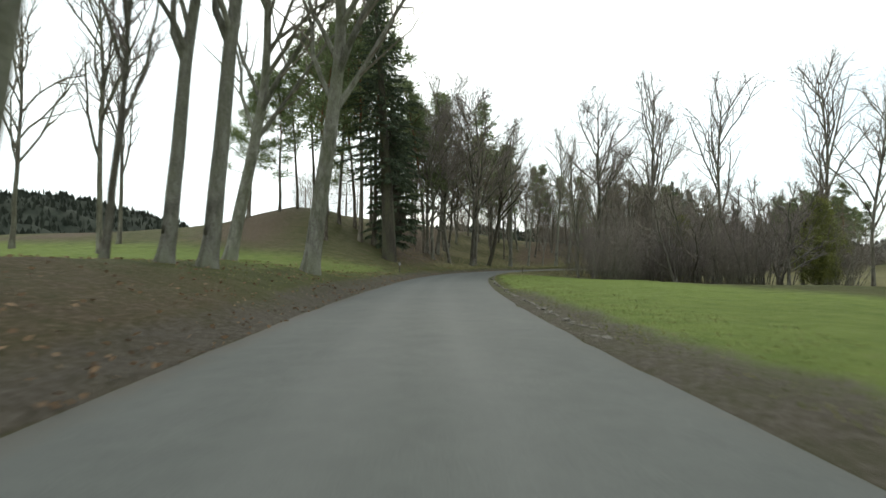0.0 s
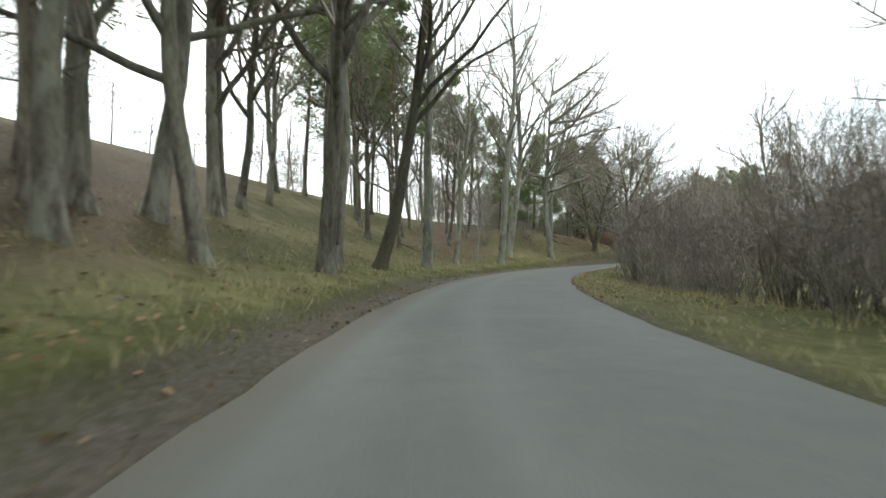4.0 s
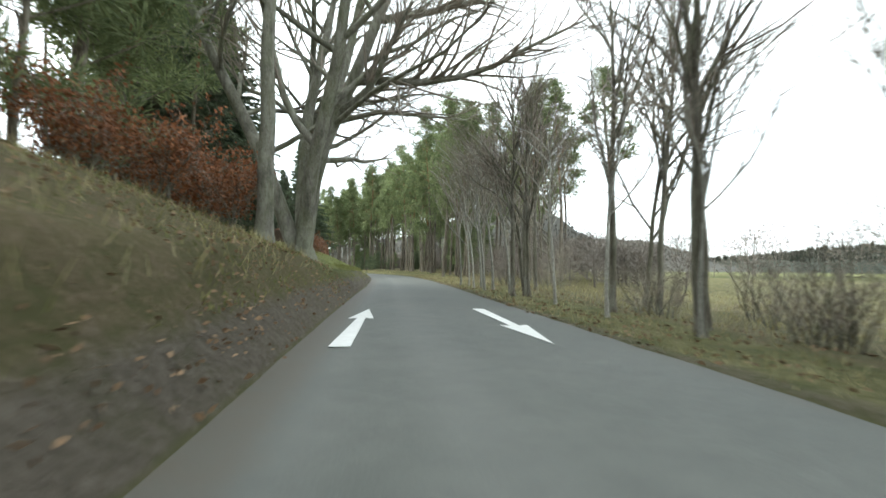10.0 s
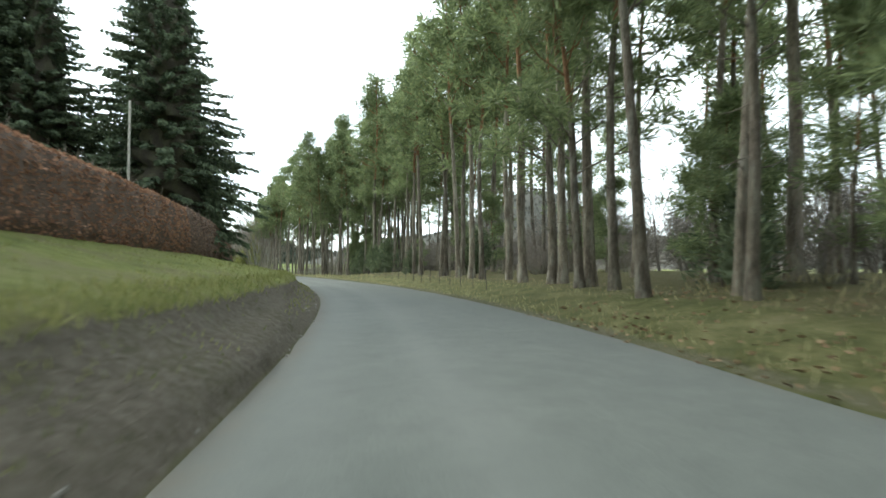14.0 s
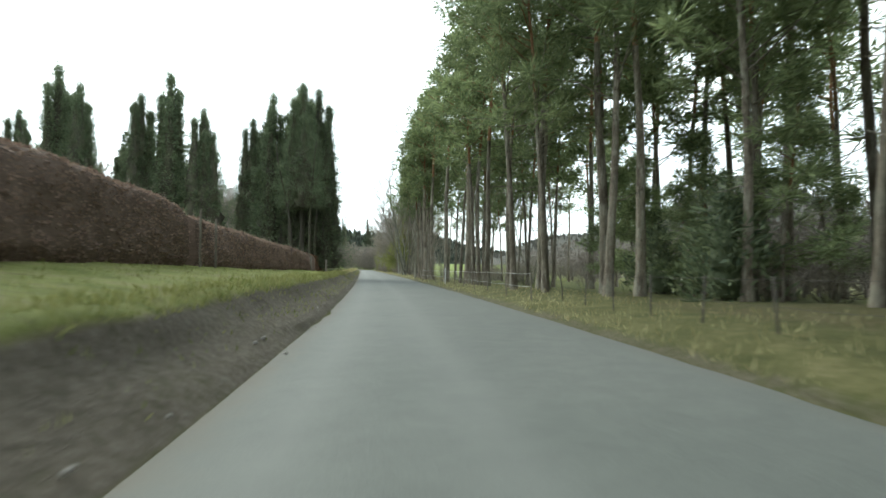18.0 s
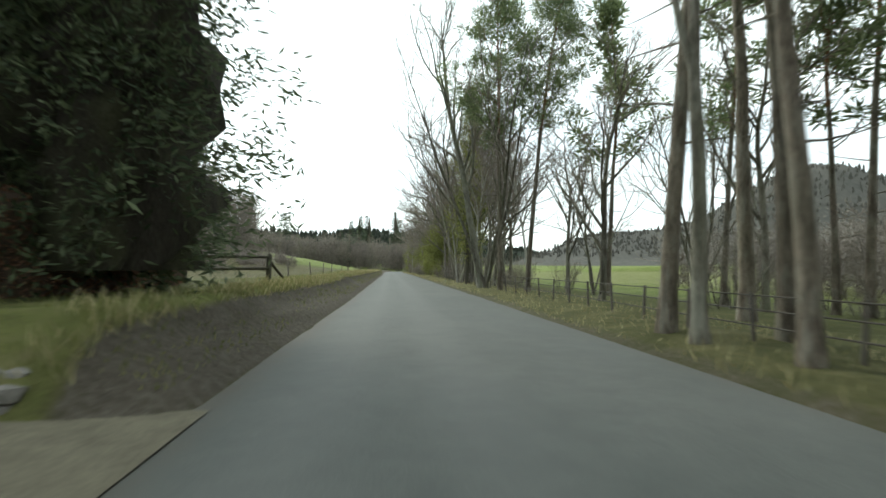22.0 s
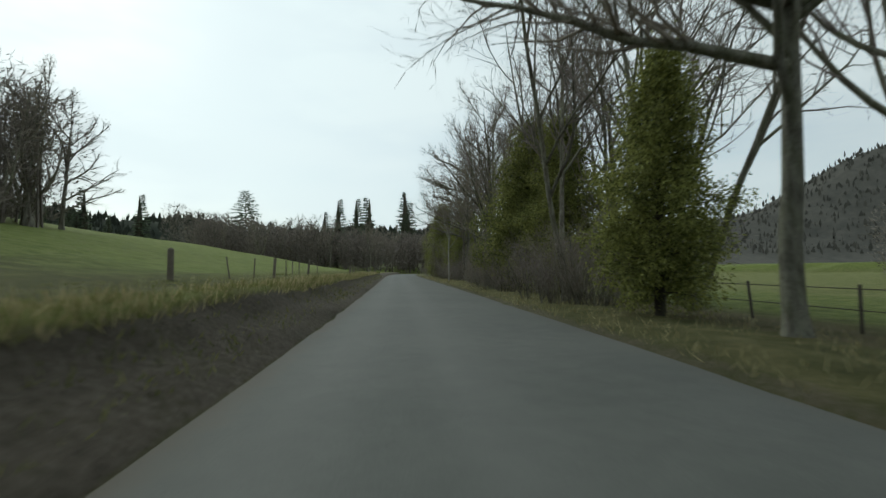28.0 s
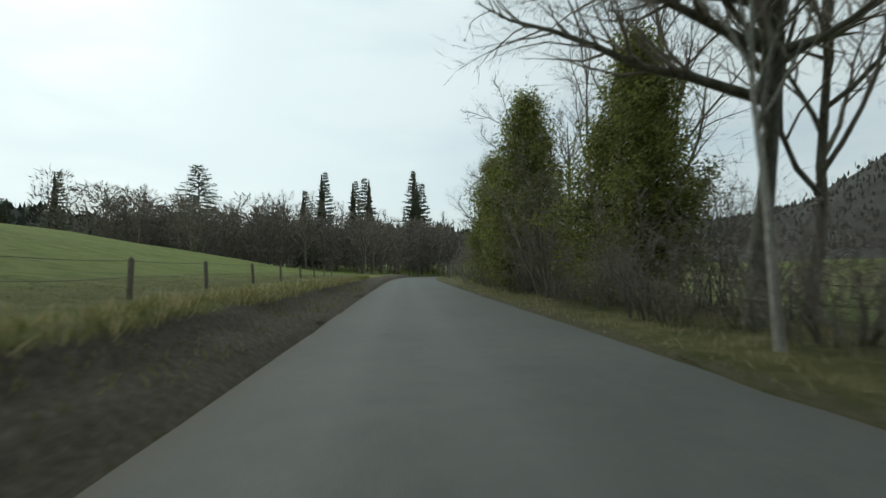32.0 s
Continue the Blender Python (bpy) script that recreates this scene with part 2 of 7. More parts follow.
def ramp(n, l, fac, stops):
    r = n.new("ShaderNodeValToRGB")
    el = r.color_ramp.elements
    while len(el) < len(stops):
        el.new(0.5)
    for e, (p, c) in zip(el, stops):
        e.position, e.color = p, (*c, 1)
    l.new(fac, r.inputs["Fac"])
    return r.outputs["Color"]


def mix(n, l, fac, a, b, mode="MIX"):
    m = n.new("ShaderNodeMix")
    m.data_type, m.blend_type = "RGBA", mode
    for sock, v in ((m.inputs["Factor"], fac), (m.inputs["A"], a), (m.inputs["B"], b)):
        if isinstance(v, (int, float)):
            sock.default_value = v
        elif isinstance(v, tuple):
            sock.default_value = (*v, 1)
        else:
            l.new(v, sock)
    return m.outputs["Result"]


def bump(n, l, b, h, strength=0.5, dist=0.05):
    k = n.new("ShaderNodeBump")
    k.inputs["Strength"].default_value, k.inputs["Distance"].default_value = strength, dist
    l.new(h, k.inputs["Height"])
    l.new(k.outputs["Normal"], b.inputs["Normal"])


def mathn(n, l, op, a, b=0.5):
    k = n.new("ShaderNodeMath")
    k.operation = op
    for i, v in enumerate((a, b)):
        if isinstance(v, (int, float)):
            k.inputs[i].default_value = v
        else:
            l.new(v, k.inputs[i])
    return k.outputs[0]


def attr(n, name):
    a = n.new("ShaderNodeAttribute")
    a.attribute_name = name
    return a.outputs["Fac"]


def mat_ground():
    m, n, l, b = mat("ground_cover", 0.95, 0.15)
    v = coords(n, l, kind="World")
    big, mid, fine = tex(n, l, v, 0.12, 5), tex(n, l, v, 1.1, 6, 0.7), tex(n, l, v, 9, 6, 0.75)
    grass = ramp(n, l, mid, [(0.25, (0.045, 0.052, 0.018)), (0.5, (0.09, 0.098, 0.034)), (0.75, (0.165, 0.15, 0.066))])
    grass = mix(n, l, mathn(n, l, "MULTIPLY", fine, 0.7), grass, (0.095, 0.095, 0.035), "MIX")
    lawn = ramp(n, l, mid, [(0.3, (0.125, 0.175, 0.034)), (0.7, (0.205, 0.26, 0.06))])
    litter = ramp(n, l, fine, [(0.3, (0.045, 0.033, 0.021)), (0.5, (0.115, 0.085, 0.056)), (0.72, (0.24, 0.18, 0.12))])
    dirt = ramp(n, l, fine, [(0.3, (0.062, 0.053, 0.041)), (0.55, (0.135, 0.116, 0.09)), (0.78, (0.215, 0.188, 0.15))])
    straw = ramp(n, l, mid, [(0.3, (0.12, 0.108, 0.047)), (0.7, (0.25, 0.222, 0.11))])
    broken = mathn(n, l, "SUBTRACT", mathn(n, l, "ADD", mid, fine), 1.0)

    def amount(name):
        a = mathn(n, l, "MULTIPLY", broken, 1.6)
        a = mathn(n, l, "ADD", mathn(n, l, "MULTIPLY", attr(n, name), 1.5), a)
        k = mathn(n, l, "SUBTRACT", a, 0.25)
        k.node.use_clamp = True
        return k
    c = mix(n, l, amount("lawn"), grass, lawn)
    c = mix(n, l, amount("straw"), c, straw)
    turf = ramp(n, l, mid, [(0.28, (0.12, 0.145, 0.036)), (0.5, (0.19, 0.205, 0.062)), (0.75, (0.29, 0.275, 0.115))])
    patch = tex(n, l, v, 0.55, 6, 0.75)
    turf = mix(n, l, ramp(n, l, patch, [(0.5, (0, 0, 0)), (0.66, (0.75, 0.75, 0.75))]), turf, (0.16, 0.14, 0.075))
    turf = mix(n, l, ramp(n, l, tex(n, l, v, 2.7, 5, 0.7), [(0.52, (0, 0, 0)), (0.7, (0.6, 0.6, 0.6))]), turf, (0.07, 0.078, 0.028))
    c = mix(n, l, amount("turf"), c, turf)
    c = mix(n, l, amount("litter"), c, litter)
    c = mix(n, l, amount("dirt"), c, dirt)
    c = mix(n, l, 0.5, c, ramp(n, l, big, [(0.3, (0.62, 0.62, 0.62)), (0.7, (1.0, 1.0, 1.0))]), "MULTIPLY")
    l.new(c, b.inputs["Base Color"])
    bump(n, l, b, mathn(n, l, "ADD", mid, fine), 0.9, 0.12)
    return m


def mat_asphalt():
    m, n, l, b = mat("asphalt", 0.8, 0.35)
    v = coords(n, l, kind="World")
    big, mid, fine = tex(n, l, v, 0.25, 4), tex(n, l, v, 2.2, 6, 0.7), tex(n, l, v, 70, 3, 0.8)
    c = ramp(n, l, fine, [(0.25, (0.07, 0.0735, 0.067)), (0.75, (0.165, 0.171, 0.156))])
    c = mix(n, l, 0.75, c, ramp(n, l, mid, [(0.3, (0.70, 0.70, 0.69)), (0.7, (1.0, 1.0, 0.98))]), "MULTIPLY")
    c = mix(n, l, 0.8, c, ramp(n, l, big, [(0.35, (0.78, 0.80, 0.80)), (0.65, (1.0, 1.0, 1.0))]), "MULTIPLY")
    d = mathn(n, l, "ADD", mathn(n, l, "MULTIPLY", attr(n, "dirt"), 1.2), mathn(n, l, "SUBTRACT", mathn(n, l, "MULTIPLY", mathn(n, l, "ADD", mid, fine), 1.6), 1.95))
    d.node.use_clamp = True
    c = mix(n, l, d, c, (0.088, 0.076, 0.058))
    c = mix(n, l, attr(n, "worn"), c, (0.155, 0.158, 0.146))
    l.new(c, b.inputs["Base Color"])
    bump(n, l, b, fine, 0.35, 0.008)
    return m


def mat_bark(name, dark, light, moss=0.3, stretch=0.25, lichen=0.0):
    m, n, l, b = mat(name, 0.9, 0.2)
    v = coords(n, l, (1, 1, stretch))
    info = n.new("ShaderNodeObjectInfo")
    big, fine = tex(n, l, v, 1.6, 5), tex(n, l, v, 24, 7, 0.7)
    c = ramp(n, l, fine, [(0.3, dark), (0.68, light)])
    c = mix(n, l, 0.6, c, ramp(n, l, big, [(0.35, (0.55, 0.55, 0.52)), (0.65, (1.1, 1.1, 1.1))]), "MULTIPLY")
    if lichen:
        spots = tex(n, l, v, 4.5, 6, 0.65)
        pale = mathn(n, l, "MULTIPLY", ramp(n, l, spots, [(0.48, (0, 0, 0)), (0.58, (1, 1, 1))]), lichen)
        c = mix(n, l, pale, c, (0.40, 0.40, 0.335))
        stain = tex(n, l, coords(n, l, (2.2, 2.2, 0.5)), 1.6, 5, 0.65)
        c = mix(n, l, 0.75, c, ramp(n, l, stain, [(0.36, (0.42, 0.42, 0.37)), (0.54, (1, 1, 1))]), "MULTIPLY")
    mo = mathn(n, l, "MULTIPLY", ramp(n, l, big, [(0.42, (0, 0, 0)), (0.62, (1, 1, 1))]), moss)
    c = mix(n, l, mo, c, (0.10, 0.12, 0.04))
    h = n.new("ShaderNodeHueSaturation")
    l.new(mathn(n, l, "ADD", mathn(n, l, "MULTIPLY", info.outputs["Random"], 0.5), 0.75), h.inputs["Value"])
    l.new(c, h.inputs["Color"])
    l.new(h.outputs["Color"], b.inputs["Base Color"])
    bump(n, l, b, fine, 0.9, 0.05)
    return m


def mat_leaf(name, dark, light, trans=0.15):
    m, n, l, b = mat(name, 0.7, 0.2)
    g = n.new("ShaderNodeNewGeometry")
    info = n.new("ShaderNodeObjectInfo")
    v = coords(n, l)
    patch = tex(n, l, v, 0.55, 3)
    f = mathn(n, l, "ADD", mathn(n, l, "MULTIPLY", g.outputs["Random Per Island"], 0.6), mathn(n, l, "MULTIPLY", patch, 0.5))
    c = ramp(n, l, f, [(0.15, dark), (0.85, light)])
    h = n.new("ShaderNodeHueSaturation")
    l.new(mathn(n, l, "ADD", mathn(n, l, "MULTIPLY", info.outputs["Random"], 0.35), 0.82), h.inputs["Value"])
    l.new(c, h.inputs["Color"])
    l.new(h.outputs["Color"], b.inputs["Base Color"])
    tr, ms = n.new("ShaderNodeBsdfTranslucent"), n.new("ShaderNodeMixShader")
    l.new(h.outputs["Color"], tr.inputs["Color"])
    ms.inputs["Fac"].default_value = trans
    l.new(b.outputs["BSDF"], ms.inputs[1])
    l.new(tr.outputs["BSDF"], ms.inputs[2])
    l.new(ms.outputs["Shader"], n["Material Output"].inputs["Surface"])
    return m


def mat_plain(name, dark, light, rough=0.7, scale=6, spec=0.3):
    m, n, l, b = mat(name, rough, spec)
    v = coords(n, l)
    f, f2 = tex(n, l, v, scale, 5, 0.7), tex(n, l, v, scale * 7, 4, 0.7)
    c = ramp(n, l, mathn(n, l, "MULTIPLY", mathn(n, l, "ADD", f, f2), 0.5), [(0.3, dark), (0.7, light)])
    l.new(c, b.inputs["Base Color"])
    bump(n, l, b, f2, 0.4, 0.02)
    return m


M_GROUND = mat_ground()
M_ROAD = mat_asphalt()
M_PAINT = mat_plain("road_paint", (0.5, 0.5, 0.48), (0.82, 0.82, 0.80), 0.7, 5)
M_BEECH = mat_bark("beech_bark", (0.15, 0.142, 0.118), (0.36, 0.345, 0.295), 0.42, 0.5, 0.42)
M_MOSSY = mat_bark("mossy_bark", (0.06, 0.052, 0.038), (0.19, 0.168, 0.12), 0.6, 0.5, 0.25)
M_GREY = mat_bark("grey_bark", (0.1, 0.089, 0.074), (0.29, 0.262, 0.218), 0.35, 0.25, 0.35)
M_PINE = mat_bark("pine_bark", (0.085, 0.068, 0.055), (0.27, 0.225, 0.18), 0.15, 0.25, 0.25)
M_PINE_TOP = mat_bark("pine_upper_bark", (0.12, 0.065, 0.035), (0.30, 0.17, 0.09), 0.0)
# bark of dark trunks, also the dark colour of the added conifer cores
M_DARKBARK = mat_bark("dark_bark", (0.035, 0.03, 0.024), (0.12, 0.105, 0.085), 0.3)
M_BIRCH = mat_bark("birch_bark", (0.16, 0.15, 0.13), (0.55, 0.53, 0.48), 0.15)
M_TWIG = mat_plain("twigs", (0.155, 0.132, 0.108), (0.36, 0.315, 0.255), 0.9, 3)
M_TWIG_P = mat_plain("purple_twigs", (0.135, 0.114, 0.103), (0.32, 0.272, 0.247), 0.9, 3)
M_NEEDLE = mat_leaf("pine_needles", (0.085, 0.115, 0.055), (0.275, 0.32, 0.155), 0.45)
M_SPRUCE = mat_leaf("spruce_needles", (0.042, 0.062, 0.043), (0.14, 0.17, 0.10), 0.34)
M_CYPRESS = mat_leaf("cypress_sprays", (0.046, 0.068, 0.042), (0.18, 0.21, 0.115), 0.36)
M_YEW = mat_leaf("yew_sprays", (0.05, 0.066, 0.026), (0.32, 0.33, 0.10), 0.45)
M_HEDGE = mat_leaf("dry_beech_leaves", (0.105, 0.074, 0.059), (0.285, 0.20, 0.155), 0.3)
M_RUST = mat_leaf("rusty_beech_leaves", (0.13, 0.07, 0.045), (0.34, 0.19, 0.12), 0.3)
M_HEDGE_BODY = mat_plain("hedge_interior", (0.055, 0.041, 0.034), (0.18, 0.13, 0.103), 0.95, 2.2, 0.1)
M_COPPER = mat_leaf("copper_leaves", (0.16, 0.06, 0.03), (0.38, 0.17, 0.08))
M_GRASS = mat_leaf("grass_blades", (0.06, 0.085, 0.02), (0.24, 0.23, 0.09), 0.3)
M_TURF = mat_leaf("turf_blades", (0.13, 0.16, 0.04), (0.33, 0.32, 0.13), 0.35)
M_STRAW = mat_leaf("dry_grass_blades", (0.18, 0.157, 0.07), (0.43, 0.38, 0.215), 0.35)
M_FALLEN = mat_leaf("fallen_leaves", (0.07, 0.04, 0.022), (0.33, 0.22, 0.13), 0.1)
M_WOOD = mat_plain("weathered_wood", (0.07, 0.06, 0.045), (0.20, 0.175, 0.14), 0.85, 8)
M_PALEWOOD = mat_plain("pale_weathered_post", (0.30, 0.30, 0.28), (0.55, 0.54, 0.51), 0.75, 8)
M_TAPE = mat_plain("white_tape", (0.4, 0.4, 0.38), (0.6, 0.6, 0.58), 0.6, 8)
M_IRON = mat_plain("dull_iron", (0.03, 0.028, 0.025), (0.09, 0.075, 0.06), 0.7, 12)
M_STONE = mat_plain("field_stone", (0.11, 0.10, 0.088), (0.33, 0.31, 0.28), 0.9, 4)
M_FARWOOD = mat_leaf("far_bare_wood", (0.125, 0.11, 0.097), (0.28, 0.245, 0.21), 0.2)
M_GRAVEL = mat_plain("drive_gravel", (0.075, 0.066, 0.045), (0.20, 0.18, 0.125), 0.95, 3)


# ---------------------------------------------------------------- mesh helpers
class Buf:
    """Collects points and faces of one mesh."""

    def __init__(self):
        self.v, self.f, self.n = [], [], 0

    def add(self, v, f):
        v, f = np.asarray(v, float), np.asarray(f, int)
        self.v.append(v)
        self.f.append(f + self.n)
        self.n += len(v)

    def mesh(self, name, flat=False):
        me = bpy.data.meshes.new(name)
        v = np.concatenate(self.v)
        sizes = np.concatenate([np.full(len(f), f.shape[1]) for f in self.f])
        idx = np.concatenate([f.ravel() for f in self.f])
        me.vertices.add(len(v))
        me.vertices.foreach_set("co", v.ravel())
        me.loops.add(len(idx))
        me.loops.foreach_set("vertex_index", idx)
        me.polygons.add(len(sizes))
        me.polygons.foreach_set("loop_start", np.concatenate([[0], np.cumsum(sizes)[:-1]]))
        me.polygons.foreach_set("loop_total", sizes)
        me.polygons.foreach_set("use_smooth", np.full(len(sizes), not flat))
        me.update(calc_edges=True)
        me.validate()
        return me


def part(name, buf, material, parent, label="", flat=False):
    """One mesh object, under parent where one is given."""
    me = buf.mesh(name, flat)
    me.materials.append(material)
    ob = new(name, me)
    if parent is not None:
        ob.parent = parent
    if label:
        ob["label"] = label
    return ob


def unit(a):
    return a / np.maximum(np.linalg.norm(a, axis=-1, keepdims=True), 1e-9)


def tube(buf, pts, rad, n=6, cap=True):
    pts, rad = np.asarray(pts, float), np.asarray(rad, float)
    tan = unit(np.gradient(pts, axis=0))
    ref = np.where(np.abs(tan[:, 2:3]) > 0.9, np.array([[1.0, 0, 0]]), np.array([[0, 0, 1.0]]))
    ref = np.repeat(ref[:1], len(pts), 0)
    a = unit(np.cross(tan, ref))
    b = np.cross(tan, a)
    w = np.linspace(0, 2 * np.pi, n, endpoint=False)
    v = pts[:, None] + rad[:, None, None] * (np.cos(w)[None, :, None] * a[:, None] + np.sin(w)[None, :, None] * b[:, None])
    k, i = len(pts), np.arange(n)
    rows = np.arange(k - 1)[:, None] * n
    f = np.stack([rows + i, rows + (i + 1) % n, rows + n + (i + 1) % n, rows + n + i], -1).reshape(-1, 4)
    buf.add(v.reshape(-1, 3), f)


def prisms(buf, a, b, ra, rb):
    """Many thin three-sided twigs from a to b."""
    a, b = np.asarray(a, float), np.asarray(b, float)
    if not len(a):
        return
    t = unit(b - a)
    p = unit(np.cross(t, np.array([0.31, 0.77, 0.55])))
    q = np.cross(t, p)
    v = []
    for base, r in ((a, ra), (b, rb)):
        for w in (0, 2.0944, 4.18879):
            v.append(base + np.asarray(r)[:, None] * (math.cos(w) * p + math.sin(w) * q))
    v = np.stack(v, 1).reshape(-1, 3)
    o = np.arange(len(a))[:, None] * 6
    f = np.concatenate([o + np.array([[0, 1, 4, 3]]), o + np.array([[1, 2, 5, 4]]), o + np.array([[2, 0, 3, 5]])])
    buf.add(v, f)


def blades(buf, p, u, length, width, rng, bend=0.0):
    """Many small pointed leaves or needle sprays: at p, along u."""
    p, u = np.asarray(p, float), unit(np.asarray(u, float))
    s = unit(np.cross(u, unit(rng.normal(size=p.shape))))
    length, width = np.broadcast_to(length, len(p))[:, None], np.broadcast_to(width, len(p))[:, None]
    v = np.stack([p - s * width * 0.25, p + u * length * 0.45 - s * width * 0.5, p + u * length, p + u * length * 0.45 + s * width * 0.5], 1).reshape(-1, 3)
    o = np.arange(len(p))[:, None] * 4
    buf.add(v, o + np.array([[0, 1, 2, 3]]))


def box(buf, lo, hi, bevel=0.0):
    (x0, y0, z0), (x1, y1, z1) = lo, hi
    c = min(bevel, (x1 - x0) / 3, (y1 - y0) / 3, (z1 - z0) / 3)
    if c <= 0:
        v = [(x, y, z) for z in (z0, z1) for y in (y0, y1) for x in (x0, x1)]
        buf.add(v, [(0, 2, 3, 1), (4, 5, 7, 6), (0, 1, 5, 4), (2, 6, 7, 3), (0, 4, 6, 2), (1, 3, 7, 5)])
        return
    ring = [(x0 + c, y0), (x1 - c, y0), (x1, y0 + c), (x1, y1 - c), (x1 - c, y1), (x0 + c, y1), (x0, y1 - c), (x0, y0 + c)]
    cx, cy = (x0 + x1) / 2, (y0 + y1) / 2
    v = [(x, y, z0) for x, y in ring] + [(x, y, z1 - c) for x, y in ring] + [(cx + (x - cx) * (1 - 2 * c / (x1 - x0)), cy + (y - cy) * (1 - 2 * c / (y1 - y0)), z1) for x, y in ring] + [(cx, cy, z1)]
    f = [(k * 8 + i, k * 8 + (i + 1) % 8, k * 8 + 8 + (i + 1) % 8, k * 8 + 8 + i) for k in (0, 1) for i in range(8)]
    buf.add(v, f)
    buf.add(np.array([v[16 + i] for i in range(8)] + [v[24]]), [(i, (i + 1) % 8, 8) for i in range(8)])


def limb(rng, p, u, length, n, wiggle=0.15, lift=0.0):
    """A winding line from p along u."""
    pts, d = [np.array(p, float)], unit(np.array(u, float))
    for _ in range(n):
        d = unit(d + rng.normal(size=3) * wiggle + np.array([0, 0, lift]))
        pts.append(pts[-1] + d * length / n)
    return np.array(pts)


def along_line(pts, f):
    x = np.clip(f, 0, 0.999) * (len(pts) - 1)
    i = int(x)
    return pts[i] + (pts[i + 1] - pts[i]) * (x - i), unit(pts[i + 1] - pts[i])


def side_way(rng, d, spread, up=0.2):
    r = unit(rng.normal(size=3))
    r = unit(r - d * (r @ d))
    return unit(d * math.cos(spread) + r * math.sin(spread) + np.array([0, 0, up]))



# ---------------------------------------------------------------- ground and road
def bump2(x, y, s):
    """Cheap smooth waviness from sines."""
    return (np.sin(x / s * 1.7 + 1.3) * np.cos(y / s * 1.3 + 0.4) + 0.6 * np.sin(x / s * 3.1 - y / s * 2.3 + 2.1) + 0.4 * np.sin(x / s * 5.7 + y / s * 6.1)) / 2


def band(t, a, b, soft=0.6):
    return np.clip((t - a) / soft + 0.5, 0, 1) * np.clip((b - t) / soft + 0.5, 0, 1)


def covers(t, d):
    """How much lawn, dry grass, leaf litter and bare soil lie at a place. Sun and shade on two stretches are put into
    the mix.
    """
    m = middle(t)
    el, er = m - ROAD_HALF - d, d - m - ROAD_HALF
    left, right = el > 0, er > 0
    lawn = np.where(right, band(t, -6, 3.9, 0.5) * np.clip((er - 0.6) / 0.6, 0, 1) * np.clip((16 - er) / 6, 0, 1), 0) * 1.0
    lawn = np.maximum(lawn, np.where(left, band(t, 1.5, 3.4, 0.5) * np.clip((el - 2.2) / 1.2, 0, 1) * np.clip((3.3 + 0.0 * t - t) * 2, 0, 1), 0))
    # before 29.8 darker rough grass, with the field's shade put into the cover
    lawn = np.maximum(lawn, np.where(left, band(t, 22.6, 60, 0.6) * np.clip((el - 4) / 4, 0, 1) * (0.12 + 0.63 * band(t, 29.8, 60, 1.4)), 0))
    lawn = np.maximum(lawn, np.where(left, band(t, 11.4, 15.3, 0.8) * np.clip((el - 0.8) / 0.6, 0, 1) * 0.35, 0))
    lawn = np.maximum(lawn, np.where(right, band(t, 18.6, 60, 0.6) * np.clip((er - 6) / 4, 0, 1) * (0.15 + 0.4 * band(t, 24, 60, 1)), 0))
    straw = np.where(right, band(t, 3.9, 15, 0.6) * np.clip((er - 8) / 8, 0, 1) * 0.65, 0)
    straw = np.maximum(straw, np.where(right, band(t, 3.5, 60, 0.6) * np.clip(er / 0.5, 0, 1) * np.clip((4 - er) / 2, 0, 1) * 0.35, 0))
    straw = np.maximum(straw, np.where(left, band(t, 14, 60, 0.8) * np.clip((el - 0.9) / 0.2, 0, 1) * np.clip((4.5 - el) / 2.5, 0, 1) * 0.62, 0))
    straw = np.maximum(straw, np.where(right, band(t, 19, 60, 0.6) * np.clip((er - 18) / 10, 0, 1) * 0.45, 0))
    straw = np.maximum(straw, np.where(left, band(t, 4.2, 11.4, 0.8) * (0.2 + 0.6 * np.clip(np.sin(t * 3.7 - d * 0.7) + 0.35, 0, 1)) * np.clip((el - 0.9) / 0.5, 0, 1), 0))
    litter = np.where(left, band(t, -6, 1.0, 0.5) * np.clip((10 - el) / 5, 0, 1) * 0.62, 0)
    litter = np.maximum(litter, np.where(left, band(t, 3.1, 11.6, 0.6) * np.clip((el - 1.5) / 3, 0.3, 1) * (0.25 + 0.62 * np.clip(np.sin(t * 2.3 + d * 0.31) + 0.2, 0, 1)), 0))
    litter = np.maximum(litter, np.where(left, band(t, 8.0, 11.5, 0.6) * 0.5 * np.clip(el / 0.6, 0, 1), 0))
    litter = np.maximum(litter, np.where(right, band(t, 6.0, 19.4, 1.0) * np.clip((er - 2.0) / 1.5, 0, 1) * np.clip((20 - er) / 6, 0, 1) * 0.42, 0))
    litter = np.maximum(litter, np.where(right, band(t, 24.5, 36, 1.0) * np.clip((er - 2.0) / 1.5, 0, 1) * np.clip((9 - er) / 3, 0, 1) * 0.45, 0))
    litter = np.maximum(litter, np.where(left, band(t, 24.2, 28.8, 0.8) * np.clip((el - 4.5) / 2, 0, 1) * np.clip((60 - el) / 10, 0, 1) * 0.4, 0))
    dirt = np.where(left, np.clip((0.75 - el) / 0.25, 0, 1) * 0.8, 0)
    dirt = np.maximum(dirt, np.where(left, np.clip((1.2 - el) / 0.08, 0, 1) * band(t, 12.5, 60, 1.0) * 0.85, 0))
    dirt = np.maximum(dirt, np.where(left, np.clip((1.3 - el) / 0.4, 0, 1) * band(t, -6, 6.5, 1) * 0.65, 0))
    dirt = np.maximum(dirt, np.where(right, np.clip((0.5 - er) / 0.3, 0, 1) * 0.5, 0))
